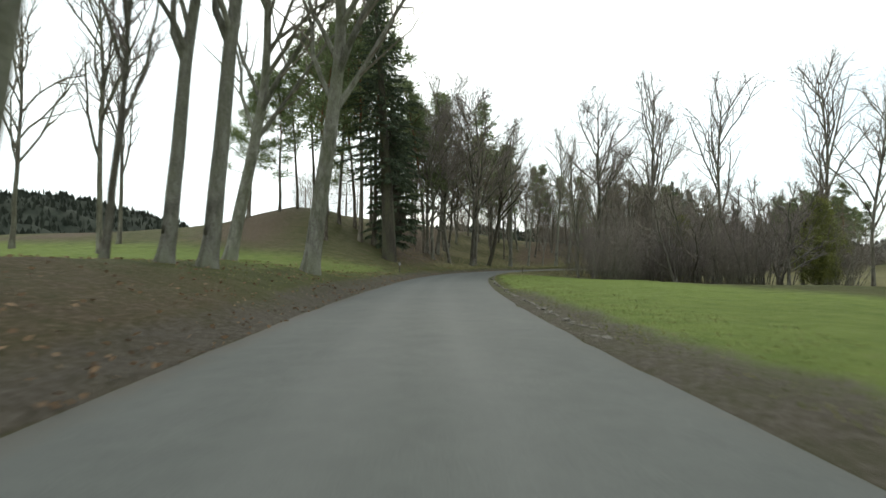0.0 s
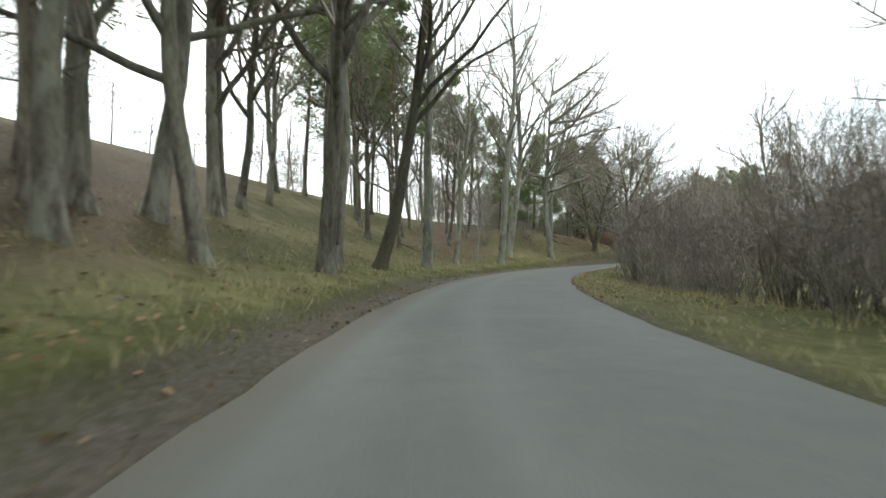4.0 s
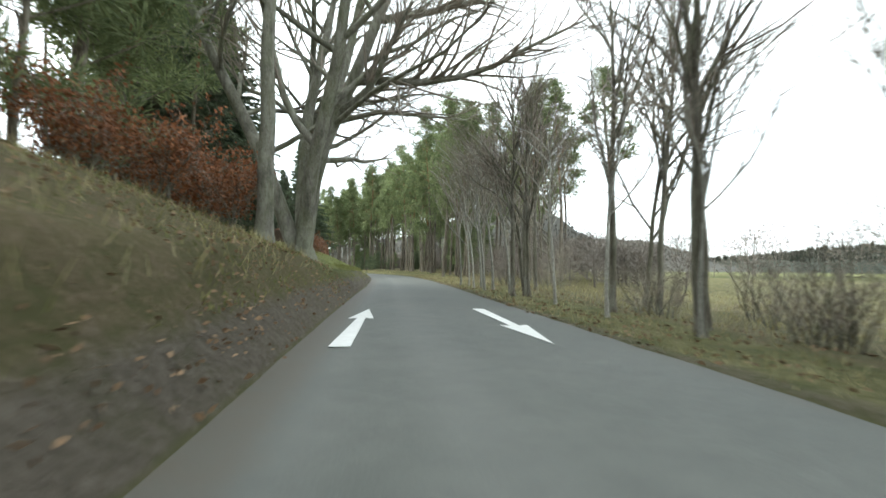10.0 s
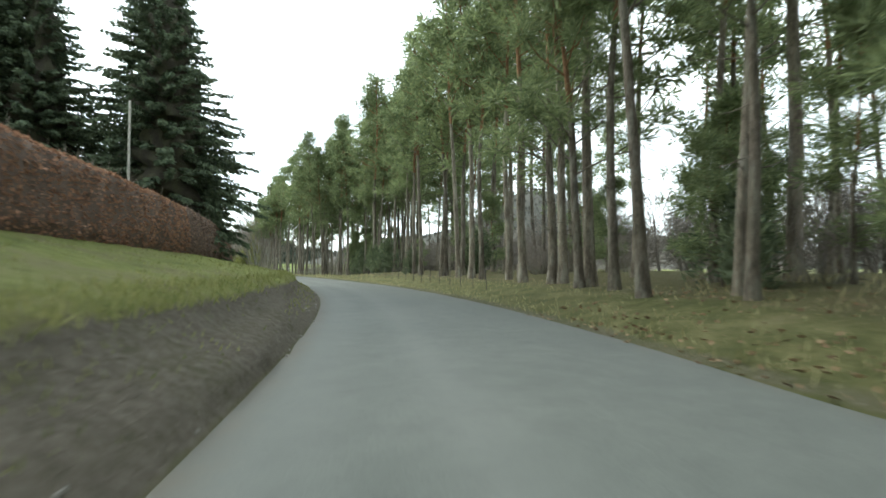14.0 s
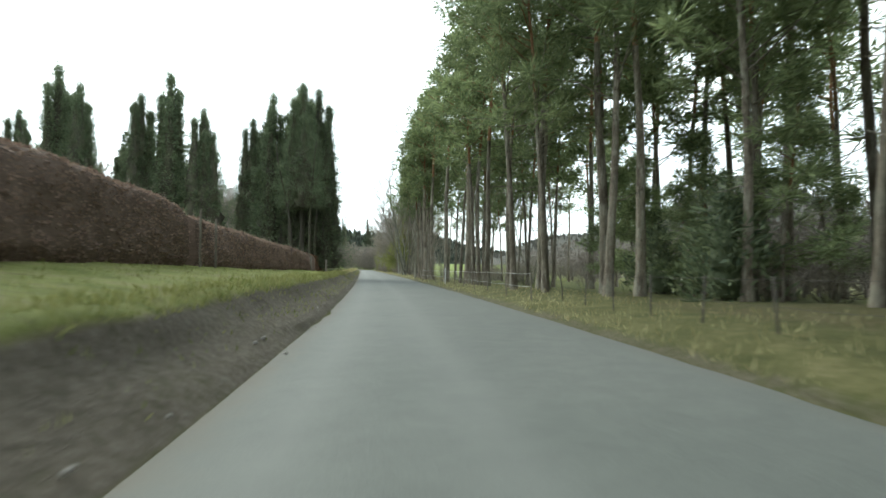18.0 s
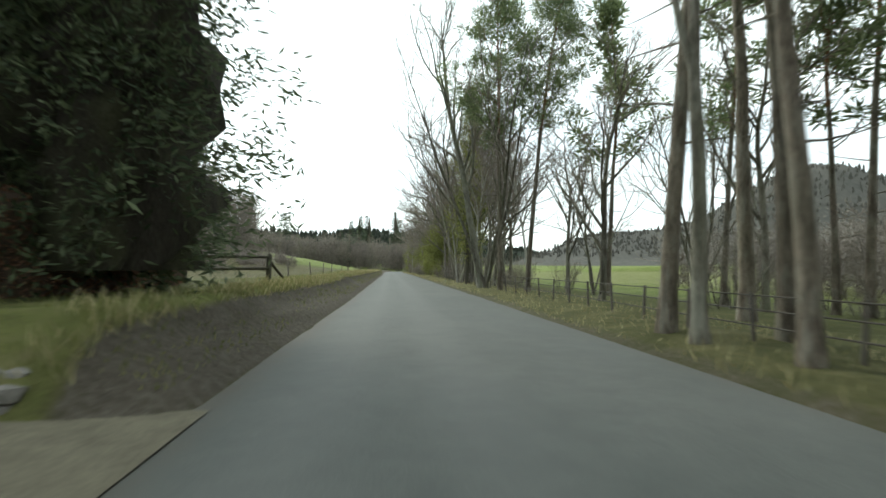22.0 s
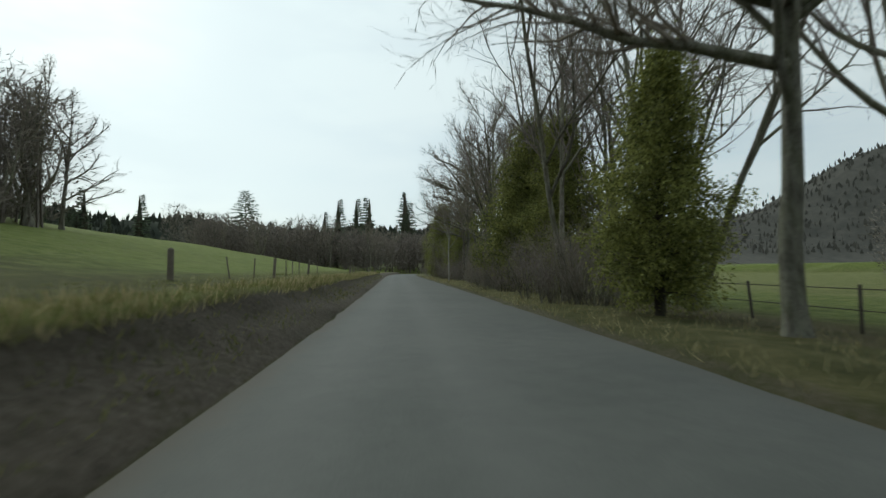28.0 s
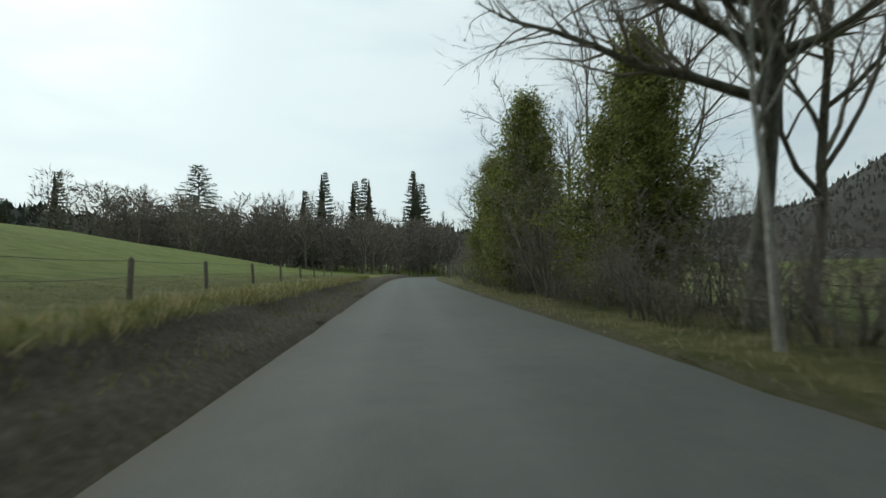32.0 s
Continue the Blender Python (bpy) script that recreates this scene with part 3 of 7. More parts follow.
    dirt = np.maximum(dirt, np.where(right, np.clip((1.9 - er) / 0.8, 0, 1) * band(t, -6, 1.6, 0.7) * 0.7, 0))
    # turf on the start lawn puts a sunny patch into the ground colour
    turf = np.where(left, 0.3 * band(t, 1.45, 3.35, 0.4) * np.clip((el - 1.0) / 0.5, 0, 1) * np.clip((14 - el) / 3, 0, 1), 0)
    turf = np.maximum(turf, np.where(left, band(t, 11.6, 22.0, 0.8) * np.clip((el - 1.05) / 0.15, 0, 1) * np.clip((6.5 - el) / 1.5, 0, 1), 0) * (0.45 + 0.5 * band(t, 14.2, 40, 1.6)))
    # no pale turf in the field before 29.8, again for its shade
    turf = np.maximum(turf, np.where(left, band(t, 22.3, 60, 0.4) * np.clip((el - 1.05) / 0.15, 0, 1) * np.maximum(np.clip((4.0 - el) / 1.5, 0, 1), 0.45 * band(t, 29.8, 60, 1.4)), 0) * 0.85)
    turf = np.maximum(turf, np.where(right, band(t, 18.6, 60, 0.6) * np.clip((er - 6) / 4, 0, 1) * 0.3, 0))
    turf = np.maximum(turf, np.where(left, band(t, 3.9, 8.6, 0.8) * np.clip((el - 0.8) / 0.4, 0, 1) * np.clip((5.5 - el) / 3, 0, 1) * 0.32, 0))
    litter = litter * (1 - 0.8 * turf)
    return {"lawn": lawn, "straw": straw, "litter": litter, "dirt": dirt, "turf": turf}


def add_attrs(me, values):
    for name, v in values.items():
        a = me.attributes.new(name, "FLOAT", "POINT")
        a.data.foreach_set("value", np.asarray(v, np.float32).ravel())


def grid_faces(r, c):
    i = np.arange(r - 1)[:, None] * c + np.arange(c - 1)
    return np.stack([i, i + 1, i + c + 1, i + c], -1).reshape(-1, 4)


def spread_line(lo, hi, step, far):
    core = np.arange(lo, hi + step, step)
    out, s = [core[-1]], step
    while out[-1] < far:
        s *= 1.35
        out.append(out[-1] + s)
    low, s = [core[0]], step
    while low[-1] > -far:
        s *= 1.35
        low.append(low[-1] - s)
    return np.concatenate([low[:0:-1], core, out[1:]])


def build_ground():
    # the far sheet, sunk under the finer verges
    xs, ys = spread_line(-110, 330, 3.4, 3200), spread_line(-90, 470, 3.4, 3200)
    gx, gy = np.meshgrid(xs, ys)
    t, d = where(gx, gy)
    m = middle(t)
    h = height_sd(t, d)
    e = np.maximum(m - ROAD_HALF - d, d - m - ROAD_HALF)
    dist = np.hypot(gx.ravel() - 110, gy.ravel() - 190)
    h = h - 0.45 * np.clip((13.4 - e) / 1.2, 0, 1) - 1.6 * np.clip((5.5 - e) / 3.5, 0, 1) + 0.16 * bump2(gx.ravel(), gy.ravel(), 7) * np.clip((e - 8) / 10, 0, 1)
    h = h * np.clip(1.6 - dist / 900, 0, 1)
    b = Buf()
    b.add(np.stack([gx.ravel(), gy.ravel(), h], 1), grid_faces(len(ys), len(xs)))
    ob = part("ground", b, M_GROUND, None)
    add_attrs(ob.data, covers(t, d))
    tagged(ob, "rough grass and leaf-strewn ground beside a narrow road", "ground", kind="structure")
    # the verges, one on either side
    ts = np.arange(-4, 40.01, 0.05)
    for name, sign, label in (("verge_left", -1, "grassy cut bank with leaf litter along the road"), ("verge_right", 1, "low grass verge with dead leaves along the road")):
        es = np.concatenate([[-0.35, -0.05], np.array([0.06, 0.2, 0.35, 0.5, 0.65, 0.8, 0.93, 1.06, 1.2, 1.32, 1.6, 2, 2.5, 3, 3.6, 4.3, 5, 6, 7, 8, 9, 10.5, 12, 13.5, 15.0])])
        tt, ee = np.meshgrid(ts, es, indexing="ij")
        tt, ee = tt.ravel(), ee.ravel()
        dd = middle(tt) + sign * (ROAD_HALF + ee)
        x, y = at(tt, dd)
        h = height_sd(tt, dd)
        rough = np.clip(ee / 0.5, 0, 1)
        h = h + rough * (0.035 * bump2(x, y, 0.9) + 0.06 * bump2(x, y, 2.7) + (0.16 * bump2(x, y, 7)) * np.clip((ee - 8) / 10, 0, 1))
        k = (ee > 0.15) & (ee < 1.4)
        shift = np.where(k, 0.10 * bump2(x * 1.0, y, 0.5) + 0.10 * bump2(x, y, 1.7), 0)
        _, _, hd = station(tt)
        x, y = x + np.cos(hd) * shift, y + np.sin(hd) * shift
        if sign < 0:
            h = np.where((np.abs(tt - 22.18) < 0.19) & (ee < 12), np.minimum(h, -0.06), h)
        h = np.where(ee < 0, -0.06, h)
        h = np.where(ee > 14.5, h - 0.4, h)
        b = Buf()
        f = grid_faces(len(ts), len(es))
        b.add(np.stack([x, y, h], 1), f[:, ::-1] if sign < 0 else f)
        ob = part(name, b, M_GROUND, None)
        add_attrs(ob.data, covers(tt, dd))
        tagged(ob, label, "verge", kind="structure")
    # the road
    cs = np.linspace(-ROAD_HALF, ROAD_HALF, 15)
    tt, cc = np.meshgrid(ts, cs, indexing="ij")
    tt, cc = tt.ravel(), cc.ravel()
    x, y = at(tt, middle(tt) + cc)
    edge = np.abs(cc) > ROAD_HALF - 0.05
    w = np.where(edge, 0.10 * bump2(x, y, 0.8) + 0.10 * bump2(x, y, 2.9) + 0.06, 0) * np.sign(cc)
    _, _, hd = station(tt)
    x, y = x + np.cos(hd) * w, y + np.sin(hd) * w
    z = 0.0 + 0.03 * (1 - (cc / ROAD_HALF) ** 2) + 0.006 * bump2(x, y, 1.9)
    b = Buf()
    b.add(np.stack([x, y, z], 1), grid_faces(len(ts), len(cs)))
    ob = part("road", b, M_ROAD, None)
    lane = cc + middle(tt)
    worn = 0.35 * (np.exp(-((lane + 0.75) / 0.35) ** 2) + np.exp(-((lane - 0.75) / 0.35) ** 2))
    dirt = np.clip((np.abs(cc) - ROAD_HALF + 0.55) / 0.55, 0, 1) * np.where(cc < 0, 1.0, 0.5)
    dirt = np.maximum(dirt, np.where(cc < 0, np.clip((-cc - ROAD_HALF + 0.75) / 0.35, 0, 1) * band(tt, 4, 14, 1.5), 0))
    add_attrs(ob.data, {"worn": worn, "dirt": dirt})
    tagged(ob, "worn grey asphalt lane with dirty edges and no centre line", "road", kind="structure")


build_ground()


def flat_shape(name, t0, d0, turn, outline, label, category):
    """White paint on the road, of slight thickness. The outline's y runs along the road."""
    x0, y0, h = station(t0)
    x0, y0 = x0 + np.cos(h) * d0, y0 + np.sin(h) * d0
    a = h + radians(turn)
    o = np.array(outline, float)
    x, y = x0 + np.cos(a) * o[:, 0] - np.sin(a) * o[:, 1], y0 + np.sin(a) * o[:, 0] + np.cos(a) * o[:, 1]
    k = len(o)
    b = Buf()
    v = np.concatenate([np.stack([x, y, np.full(k, 0.028)], 1), np.stack([x, y, np.full(k, 0.037)], 1)])
    b.v, b.n = [v], len(v)
    b.f = [np.array([[i, (i + 1) % k, k + (i + 1) % k, k + i]]) for i in range(k)]
    b.f.append(np.arange(k, 2 * k)[None])
    ob = part(name, b, M_PAINT, None, flat=True)
    return tagged(ob, label, category, "arrows painted on the road", "thing")


ARROW = [(-0.17, 0), (0.17, 0), (0.10, 4.6), (0.30, 4.45), (0.02, 7.3), (-0.30, 4.45), (-0.10, 4.6)]
flat_shape("road_arrow", 10.6, -0.66, -2, ARROW, "white painted arrow pointing along the asphalt lane", "road marking")
flat_shape("road_arrow", 11.14, 2.84, 180, ARROW, "white painted arrow pointing back along the lane", "road marking")


# ---------------------------------------------------------------- trees
PROTO = {}


def thing(name, label, category, group=""):
    ob = new(name)
    ob.empty_display_size = 0.3
    return tagged(ob, label, category, group)


def bare_tree(seed, h=14.0, r=0.2, fork=0.35, spread=0.75, limbs=12, branches=8, twigs=5, stems=1, lean=0.0, bark=None, twig=None, name="bare_tree", label="", droop=0.0, thin=1.0, shape=0.5, group="bare trees", split=0.4, joined=False, arms=(), open_=1.0):
    """A leafless tree: stems, limbs, branches and fine twigs."""
    rng = np.random.default_rng(seed)
    root = thing(name, label or "leafless tree with grey bark and fine twigs", "tree", group)
    tb, wb, limb_bufs = Buf(), Buf(), []
    ta, tz, ra = [], [], []

    def grow(p, lu, ln, lr, count):
        """One limb with its branches and twigs."""
        lp = limb(rng, p, lu, ln, 7, 0.14, 0.06 - droop * 0.5)
        lf = np.linspace(0, 1, 8)
        lb = Buf()
        tube(lb, lp, lr * (1 - lf) ** 0.8 + 0.013 * thin, 5)
        limb_bufs.append(lb)
        for j in range(count):
            q = 0.22 + 0.76 * (j + rng.uniform(0, 0.9)) / count
            bp, bd = along_line(lp, q)
            bl = ln * (0.42 * (1 - q) + 0.14) * rng.uniform(0.7, 1.25)
            bpts = limb(rng, bp, side_way(rng, bd, 0.7 * rng.uniform(0.6, 1.3), 0.1), bl, 4, 0.16, 0.05 - droop)
            br = (0.011 + 0.35 * lr * (1 - q)) * thin
            bf = np.linspace(0, 1, 5)
            tube(wb, bpts, br * 1.25 * (1 - bf) + 0.007 * thin, 3)
            more = int(twigs * 1.35)
            for k in range(more):
                c = 0.15 + 0.85 * (k + rng.uniform(0, 1)) / more
                tp, td = along_line(bpts, c)
                tl = (0.28 * bl + 0.25) * rng.uniform(0.6, 1.3)
                a0 = side_way(rng, td, 0.65, 0.05)
                m1 = tp + a0 * tl * 0.55
                a1 = unit(a0 + rng.normal(size=3) * 0.3 + np.array([0, 0, 0.12 - droop * 1.5]))
                a2 = side_way(rng, a0, 0.6, 0.0)
                ta.extend([tp, m1, m1, m1])
                tz.extend([m1, m1 + a1 * tl * 0.6, m1 + a2 * tl * 0.5, m1 + side_way(rng, a0, 0.9, 0.1) * tl * 0.4])
                ra.extend([0.018 * thin, 0.013 * thin, 0.012 * thin, 0.010 * thin])

    if stems > 1:
        zz = np.array([-1.2, -0.3, 0.05, 0.35, 0.35 + split * 0.4, 0.35 + split])
        tube(tb, np.stack([0 * zz, 0 * zz, zz], 1), r * np.array([2.2, 1.95, 1.5, 1.2, 0.95, 0.3]), 12)
    for s in range(stems):
        ang = rng.uniform(0, 6.28)
        out = 0.0 if stems == 1 else rng.uniform(0.14, 0.36) * open_
        ang = s * 6.283 / stems + rng.normal() * 0.4 if stems > 1 else ang
        u = np.array([math.cos(ang) * out + lean, math.sin(ang) * out, 1.0])
        base = np.array([math.cos(ang) * r * 0.6, math.sin(ang) * r * 0.6, split - 0.35]) if stems > 1 else np.array([0, 0, -0.5])
        hh = h * rng.uniform(0.85, 1.05)
        n = 14
        pts = limb(rng, base, u, hh + 0.3, n, 0.055, 0.02)
        f = np.linspace(0, 1, n + 1)
        rs = r * (0.8 if stems > 1 else 1.0)
        rad = rs * (1 - f) ** 0.75 * 0.92 + 0.012
        if stems == 1:
            g = np.unique(np.concatenate([np.linspace(0, 0.09, 6), f]))
            tp_ = np.stack([np.interp(g, f, pts[:, k]) for k in range(3)], 1)
            tr_ = np.interp(g, f, rad)
            tube(tb, tp_, tr_ * (1 + 0.45 * np.exp(-np.maximum(tp_[:, 2], 0) / 0.22)), 10)
        else:
            foot = np.array([[base[0] * 0.7, base[1] * 0.7, -0.6], [base[0] * 0.75, base[1] * 0.75, 0.25], [base[0] * 0.85, base[1] * 0.85, max(0.3, split * 0.55)]])
            above = pts[pts[:, 2] > foot[-1, 2] + 0.1]
            tube(tb, np.concatenate([foot, above]), np.concatenate([rs * np.array([1.3, 1.08, 0.98]), rad[-len(above):]]), 9)
        nl = max(4, limbs // stems)
        for i in range(nl):
            g = fork + (0.97 - fork) * (i + rng.uniform(0, 0.8)) / nl
            p, d = along_line(pts, g)
            ln = h * (0.46 * (1 - g) ** shape + 0.06) * rng.uniform(0.75, 1.2)
            lu = side_way(rng, d, spread * rng.uniform(0.75, 1.2), 0.12 if spread < 0.9 else 0.02)
            grow(p, lu, ln, np.interp(g, f, rad) * rng.uniform(0.4, 0.62), branches)
        for z, way, ln in arms if s == 0 else ():
            k = int(np.abs(pts[:, 2] - z).argmin())
            grow(pts[k], np.array([math.cos(radians(way)), math.sin(radians(way)), 0.2]), ln, 0.17, 26)
    ta, tz = np.array(ta), np.array(tz)
    blades(wb, ta, tz - ta, np.linalg.norm(tz - ta, axis=1) * 1.08, np.array(ra), rng)
    bark = bark or M_GREY
    if joined:
        for lb in limb_bufs:
            for v_, f_ in zip(lb.v, lb.f):
                tb.add(v_, f_)
    trunk = part("trunk", tb, bark, root)
    for lb in () if joined else limb_bufs:
        part("limb", lb, bark, trunk)
    part("crown", wb, twig or M_TWIG, root, "fine bare twigs")
    return root


def pine(seed, h=17.0, r=0.2, clear=0.45, width=2.6, clumps=95, name="pine_tree", group="pines beside the road", dead=8, per=38, fine=0.11, short=1.0):
    """A Scots pine: tall bare trunk, ruddy above, with clumped needles."""
    rng = np.random.default_rng(seed)
    root = thing(name, "tall pine with a bare brown trunk and clumped green needles", "tree", group)
    tb, ub, lb, nb = Buf(), Buf(), Buf(), Buf()
    n = 16
    pts = limb(rng, (0, 0, -0.3), (rng.normal() * 0.03, rng.normal() * 0.03, 1), h + 0.3, n, 0.022, 0.01)
    f = np.linspace(0, 1, n + 1)
    rad = r * (1 - f * 0.86)
    rad[0] *= 1.45
    k = int(n * 0.55)
    tube(tb, pts[:k + 1], rad[:k + 1], 9)
    tube(ub, pts[k:], rad[k:], 7)
    cen, size = [], []
    nb_l = max(10, clumps // 5)
    for i in range(nb_l):
        g = clear + (1.0 - clear) * (i + rng.uniform(0, 0.9)) / nb_l
        p, d = along_line(pts, g)
        q = (g - clear) / (1 - clear)
        ln = width * (0.45 + 0.75 * math.sin(math.pi * min(1, q * 0.8 + 0.25))) * (1.05 - 0.75 * q) * rng.uniform(0.7, 1.25)
        lp = limb(rng, p, side_way(rng, d, 1.25 - 0.5 * q, 0.05), ln, 5, 0.15, 0.06)
        tube(tb if g < 0.55 else ub, lp, np.linspace(r * 0.22, 0.012, 6), 4)
        for j in range(max(2, int(clumps / nb_l))):
            c, _ = along_line(lp, rng.uniform(0.45, 1.0))
            cen.append(c + rng.normal(size=3) * np.array([0.34, 0.34, 0.16]))
            size.append(rng.uniform(0.45, 0.8))
    for _ in range(dead):
        p, d = along_line(pts, rng.uniform(min(0.18, clear * 0.5), clear))
        lp = limb(rng, p, side_way(rng, d, 1.45, 0.0), rng.uniform(0.5, 1.6), 3, 0.15, 0.0)
        tube(tb, lp, np.linspace(0.028, 0.007, 4), 3)
    cen.append(pts[-1])
    size.append(0.8)
    cen, size = np.array(cen), np.array(size)
    u = unit(rng.normal(size=(len(cen), per, 3)) * np.array([1, 1, 0.6]) + np.array([0, 0, 0.25]))
    off = u * (size[:, None, None] * rng.uniform(0.05, 0.6 + 0.25 * (1 - short), (len(cen), per, 1)) ** (0.6 + 0.4 * short))
    P = (cen[:, None] + off).reshape(-1, 3)
    blades(nb, P, u.reshape(-1, 3), np.repeat(size, per) * rng.uniform(0.45, 0.9, len(P)) * short, fine, rng)
    part("trunk", tb, M_PINE, root)
    part("upper_trunk", ub, M_PINE_TOP, root, "ruddy upper trunk")
    part("crown", nb, M_NEEDLE, root, "clumped green needles")
    return root


def spruce(seed, h=15.0, width=2.6, r=0.18, clear=0.08, density=1.0, name="spruce_tree", group="spruces behind the hedge", leaf=None, label="", fine=1.0, heart=0.5, point=0.85):
    rng = np.random.default_rng(seed)
    root = thing(name, label or "dark green spruce with drooping tiered branches", "tree", group)
    tb, lb, nb = Buf(), Buf(), Buf()
    pts = limb(rng, (0, 0, -0.3), (0, 0, 1), h + 0.3, 12, 0.012, 0.01)
    tube(tb, pts, np.linspace(r * 1.2, 0.015, 13), 8)
    P, U, L = [], [], []
    z = clear
    while z < 0.985:
        q = (z - clear) / (1 - clear)
        p, _ = along_line(pts, z)
        reach = width * ((1 - q) ** point) * (0.55 + 0.45 * min(1, q * 8)) + 0.12
        nbr = int(5 + 5 * (1 - q) * density)
        a0 = rng.uniform(0, 6.28)
        for i in range(nbr):
            a = a0 + i * 6.283 / nbr + rng.normal() * 0.25
            ln = reach * rng.uniform(0.62, 1.15)
            u = np.array([math.cos(a), math.sin(a), 0.10 + 0.35 * q])
            lp = limb(rng, p, u, ln, 4, 0.05, -0.13 + 0.1 * q)
            tube(tb, lp, np.linspace(0.02 + 0.02 * (1 - q), 0.006, 5), 3)
            m = int((8 + 11 * ln) * density / fine)
            for j in range(m):
                c, d = along_line(lp, 0.18 + 0.82 * (j + rng.uniform(0, 1)) / m)
                s = unit(np.cross(d, (0, 0, 1))) * (1 if j % 2 else -1)
                P.append(c + rng.normal(size=3) * 0.05)
                U.append(d * 0.7 + s * rng.uniform(0.3, 0.9) + np.array([0, 0, rng.uniform(-0.85, 0.05)]))
                L.append(rng.uniform(0.3, 0.55) * (0.55 + 0.5 * (1 - q)) * (0.4 + 0.6 * fine))
        z += (0.34 + 0.22 * (1 - q)) / h * rng.uniform(0.85, 1.15) * (1.25 if fine > 0.9 else 0.68)
    # added solid core; the crown's inner shade is put into its dark colour
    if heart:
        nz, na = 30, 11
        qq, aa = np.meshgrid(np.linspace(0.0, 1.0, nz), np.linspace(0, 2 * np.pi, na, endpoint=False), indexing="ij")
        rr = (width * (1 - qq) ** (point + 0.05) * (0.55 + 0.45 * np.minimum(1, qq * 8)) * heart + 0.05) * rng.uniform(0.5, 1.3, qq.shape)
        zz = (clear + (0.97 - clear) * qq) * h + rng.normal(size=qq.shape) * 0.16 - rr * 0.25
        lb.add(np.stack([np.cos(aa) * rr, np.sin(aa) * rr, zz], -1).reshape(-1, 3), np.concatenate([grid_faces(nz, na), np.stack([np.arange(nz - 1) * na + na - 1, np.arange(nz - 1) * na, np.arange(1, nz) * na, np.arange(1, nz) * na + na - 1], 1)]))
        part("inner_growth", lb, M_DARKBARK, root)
    blades(nb, P, U, np.array(L), 0.13 * (0.35 + 0.65 * fine), rng)
    part("trunk", tb, M_DARKBARK, root)
    part("crown", nb, leaf or M_SPRUCE, root, "dense dark needles")
    return root


def cypress(seed, h=20.0, width=3.4, count=9000, leaf=None, low=0.03, name="cypress_tree", label="", group="tall cypresses", lumps=7, blade=0.62, core=0.42, taper=0.9):
    """A dense evergreen: feathery sprays over a lumpy column, with a tapering trunk inside."""
    rng = np.random.default_rng(seed)
    root = thing(name, label or "tall dense dark green cypress with feathery sprays", "tree", group)
    tb, nb, cb = Buf(), Buf(), Buf()
    pts = limb(rng, (0, 0, -0.3), (0, 0, 1), h * 0.93, 10, 0.012, 0.01)
    tube(tb, pts, np.linspace(0.32, 0.03, 11), 8)
    heads = [(rng.uniform(0, 6.28), rng.uniform(0.25, 0.75), rng.uniform(0.62, 0.98)) for _ in range(lumps)]

    def radius(z, a):
        q = np.clip((z - low) / (1 - low), 0, 1)
        base = np.clip(np.minimum(0.7 + q * 1.5, 1.0) * (1 - q ** 1.5) ** taper + 0.02, 0.02, 2)
        k = 1 + 0.16 * np.sin(3 * a + seed + q * 5) + 0.13 * np.sin(7 * a - q * 19 + seed * 2) + 0.13 * np.sin(q * 31 + 2 * a) + 0.10 * np.sin(q * 67 - 5 * a)
        for ha, hz, hw in heads:
            k = k + 0.25 * np.exp(-((q - hz) / 0.13) ** 2) * np.maximum(0, np.cos(a - ha)) ** 3 * hw
        return width * base * k
    # dark heart, so that the tree is not seen through
    nz, na = 26, 14
    zz, aa = np.meshgrid(np.linspace(low + 0.02, 0.97, nz), np.linspace(0, 2 * np.pi, na, endpoint=False), indexing="ij")
    rr = radius(zz, aa) * core * np.clip(1 + 0.12 * rng.normal(size=zz.shape), 0.7, 1.25)
    v = np.stack([np.cos(aa) * rr, np.sin(aa) * rr, zz * h], -1).reshape(-1, 3)
    i, j = np.meshgrid(np.arange(nz - 1), np.arange(na), indexing="ij")
    f = np.stack([i * na + j, i * na + (j + 1) % na, (i + 1) * na + (j + 1) % na, (i + 1) * na + j], -1).reshape(-1, 4)
    cb.add(v, f)
    k = max(40, count // 46)
    zz, aa = low + (1 - low) * rng.uniform(0, 1, k) ** 0.9, rng.uniform(0, 2 * np.pi, k)
    rr = radius(zz, aa) * rng.uniform(0.62, 1.06, k)
    cen = np.stack([np.cos(aa) * rr, np.sin(aa) * rr, zz * h], 1)
    pick = rng.integers(0, k, count)
    P = cen[pick] + rng.normal(size=(count, 3)) * np.array([0.2, 0.2, 0.45])
    U = np.stack([np.cos(aa), np.sin(aa), rng.uniform(0.1, 1.5, k)], 1)[pick] + rng.normal(size=(count, 3)) * 0.5
    blades(nb, P, U, blade * rng.uniform(0.55, 1.5, count), blade * 0.3, rng)
    part("trunk", tb, M_DARKBARK, root)
    part("inner_foliage", cb, leaf or M_CYPRESS, root)
    part("crown", nb, leaf or M_CYPRESS, root, "feathery evergreen sprays")
    return root


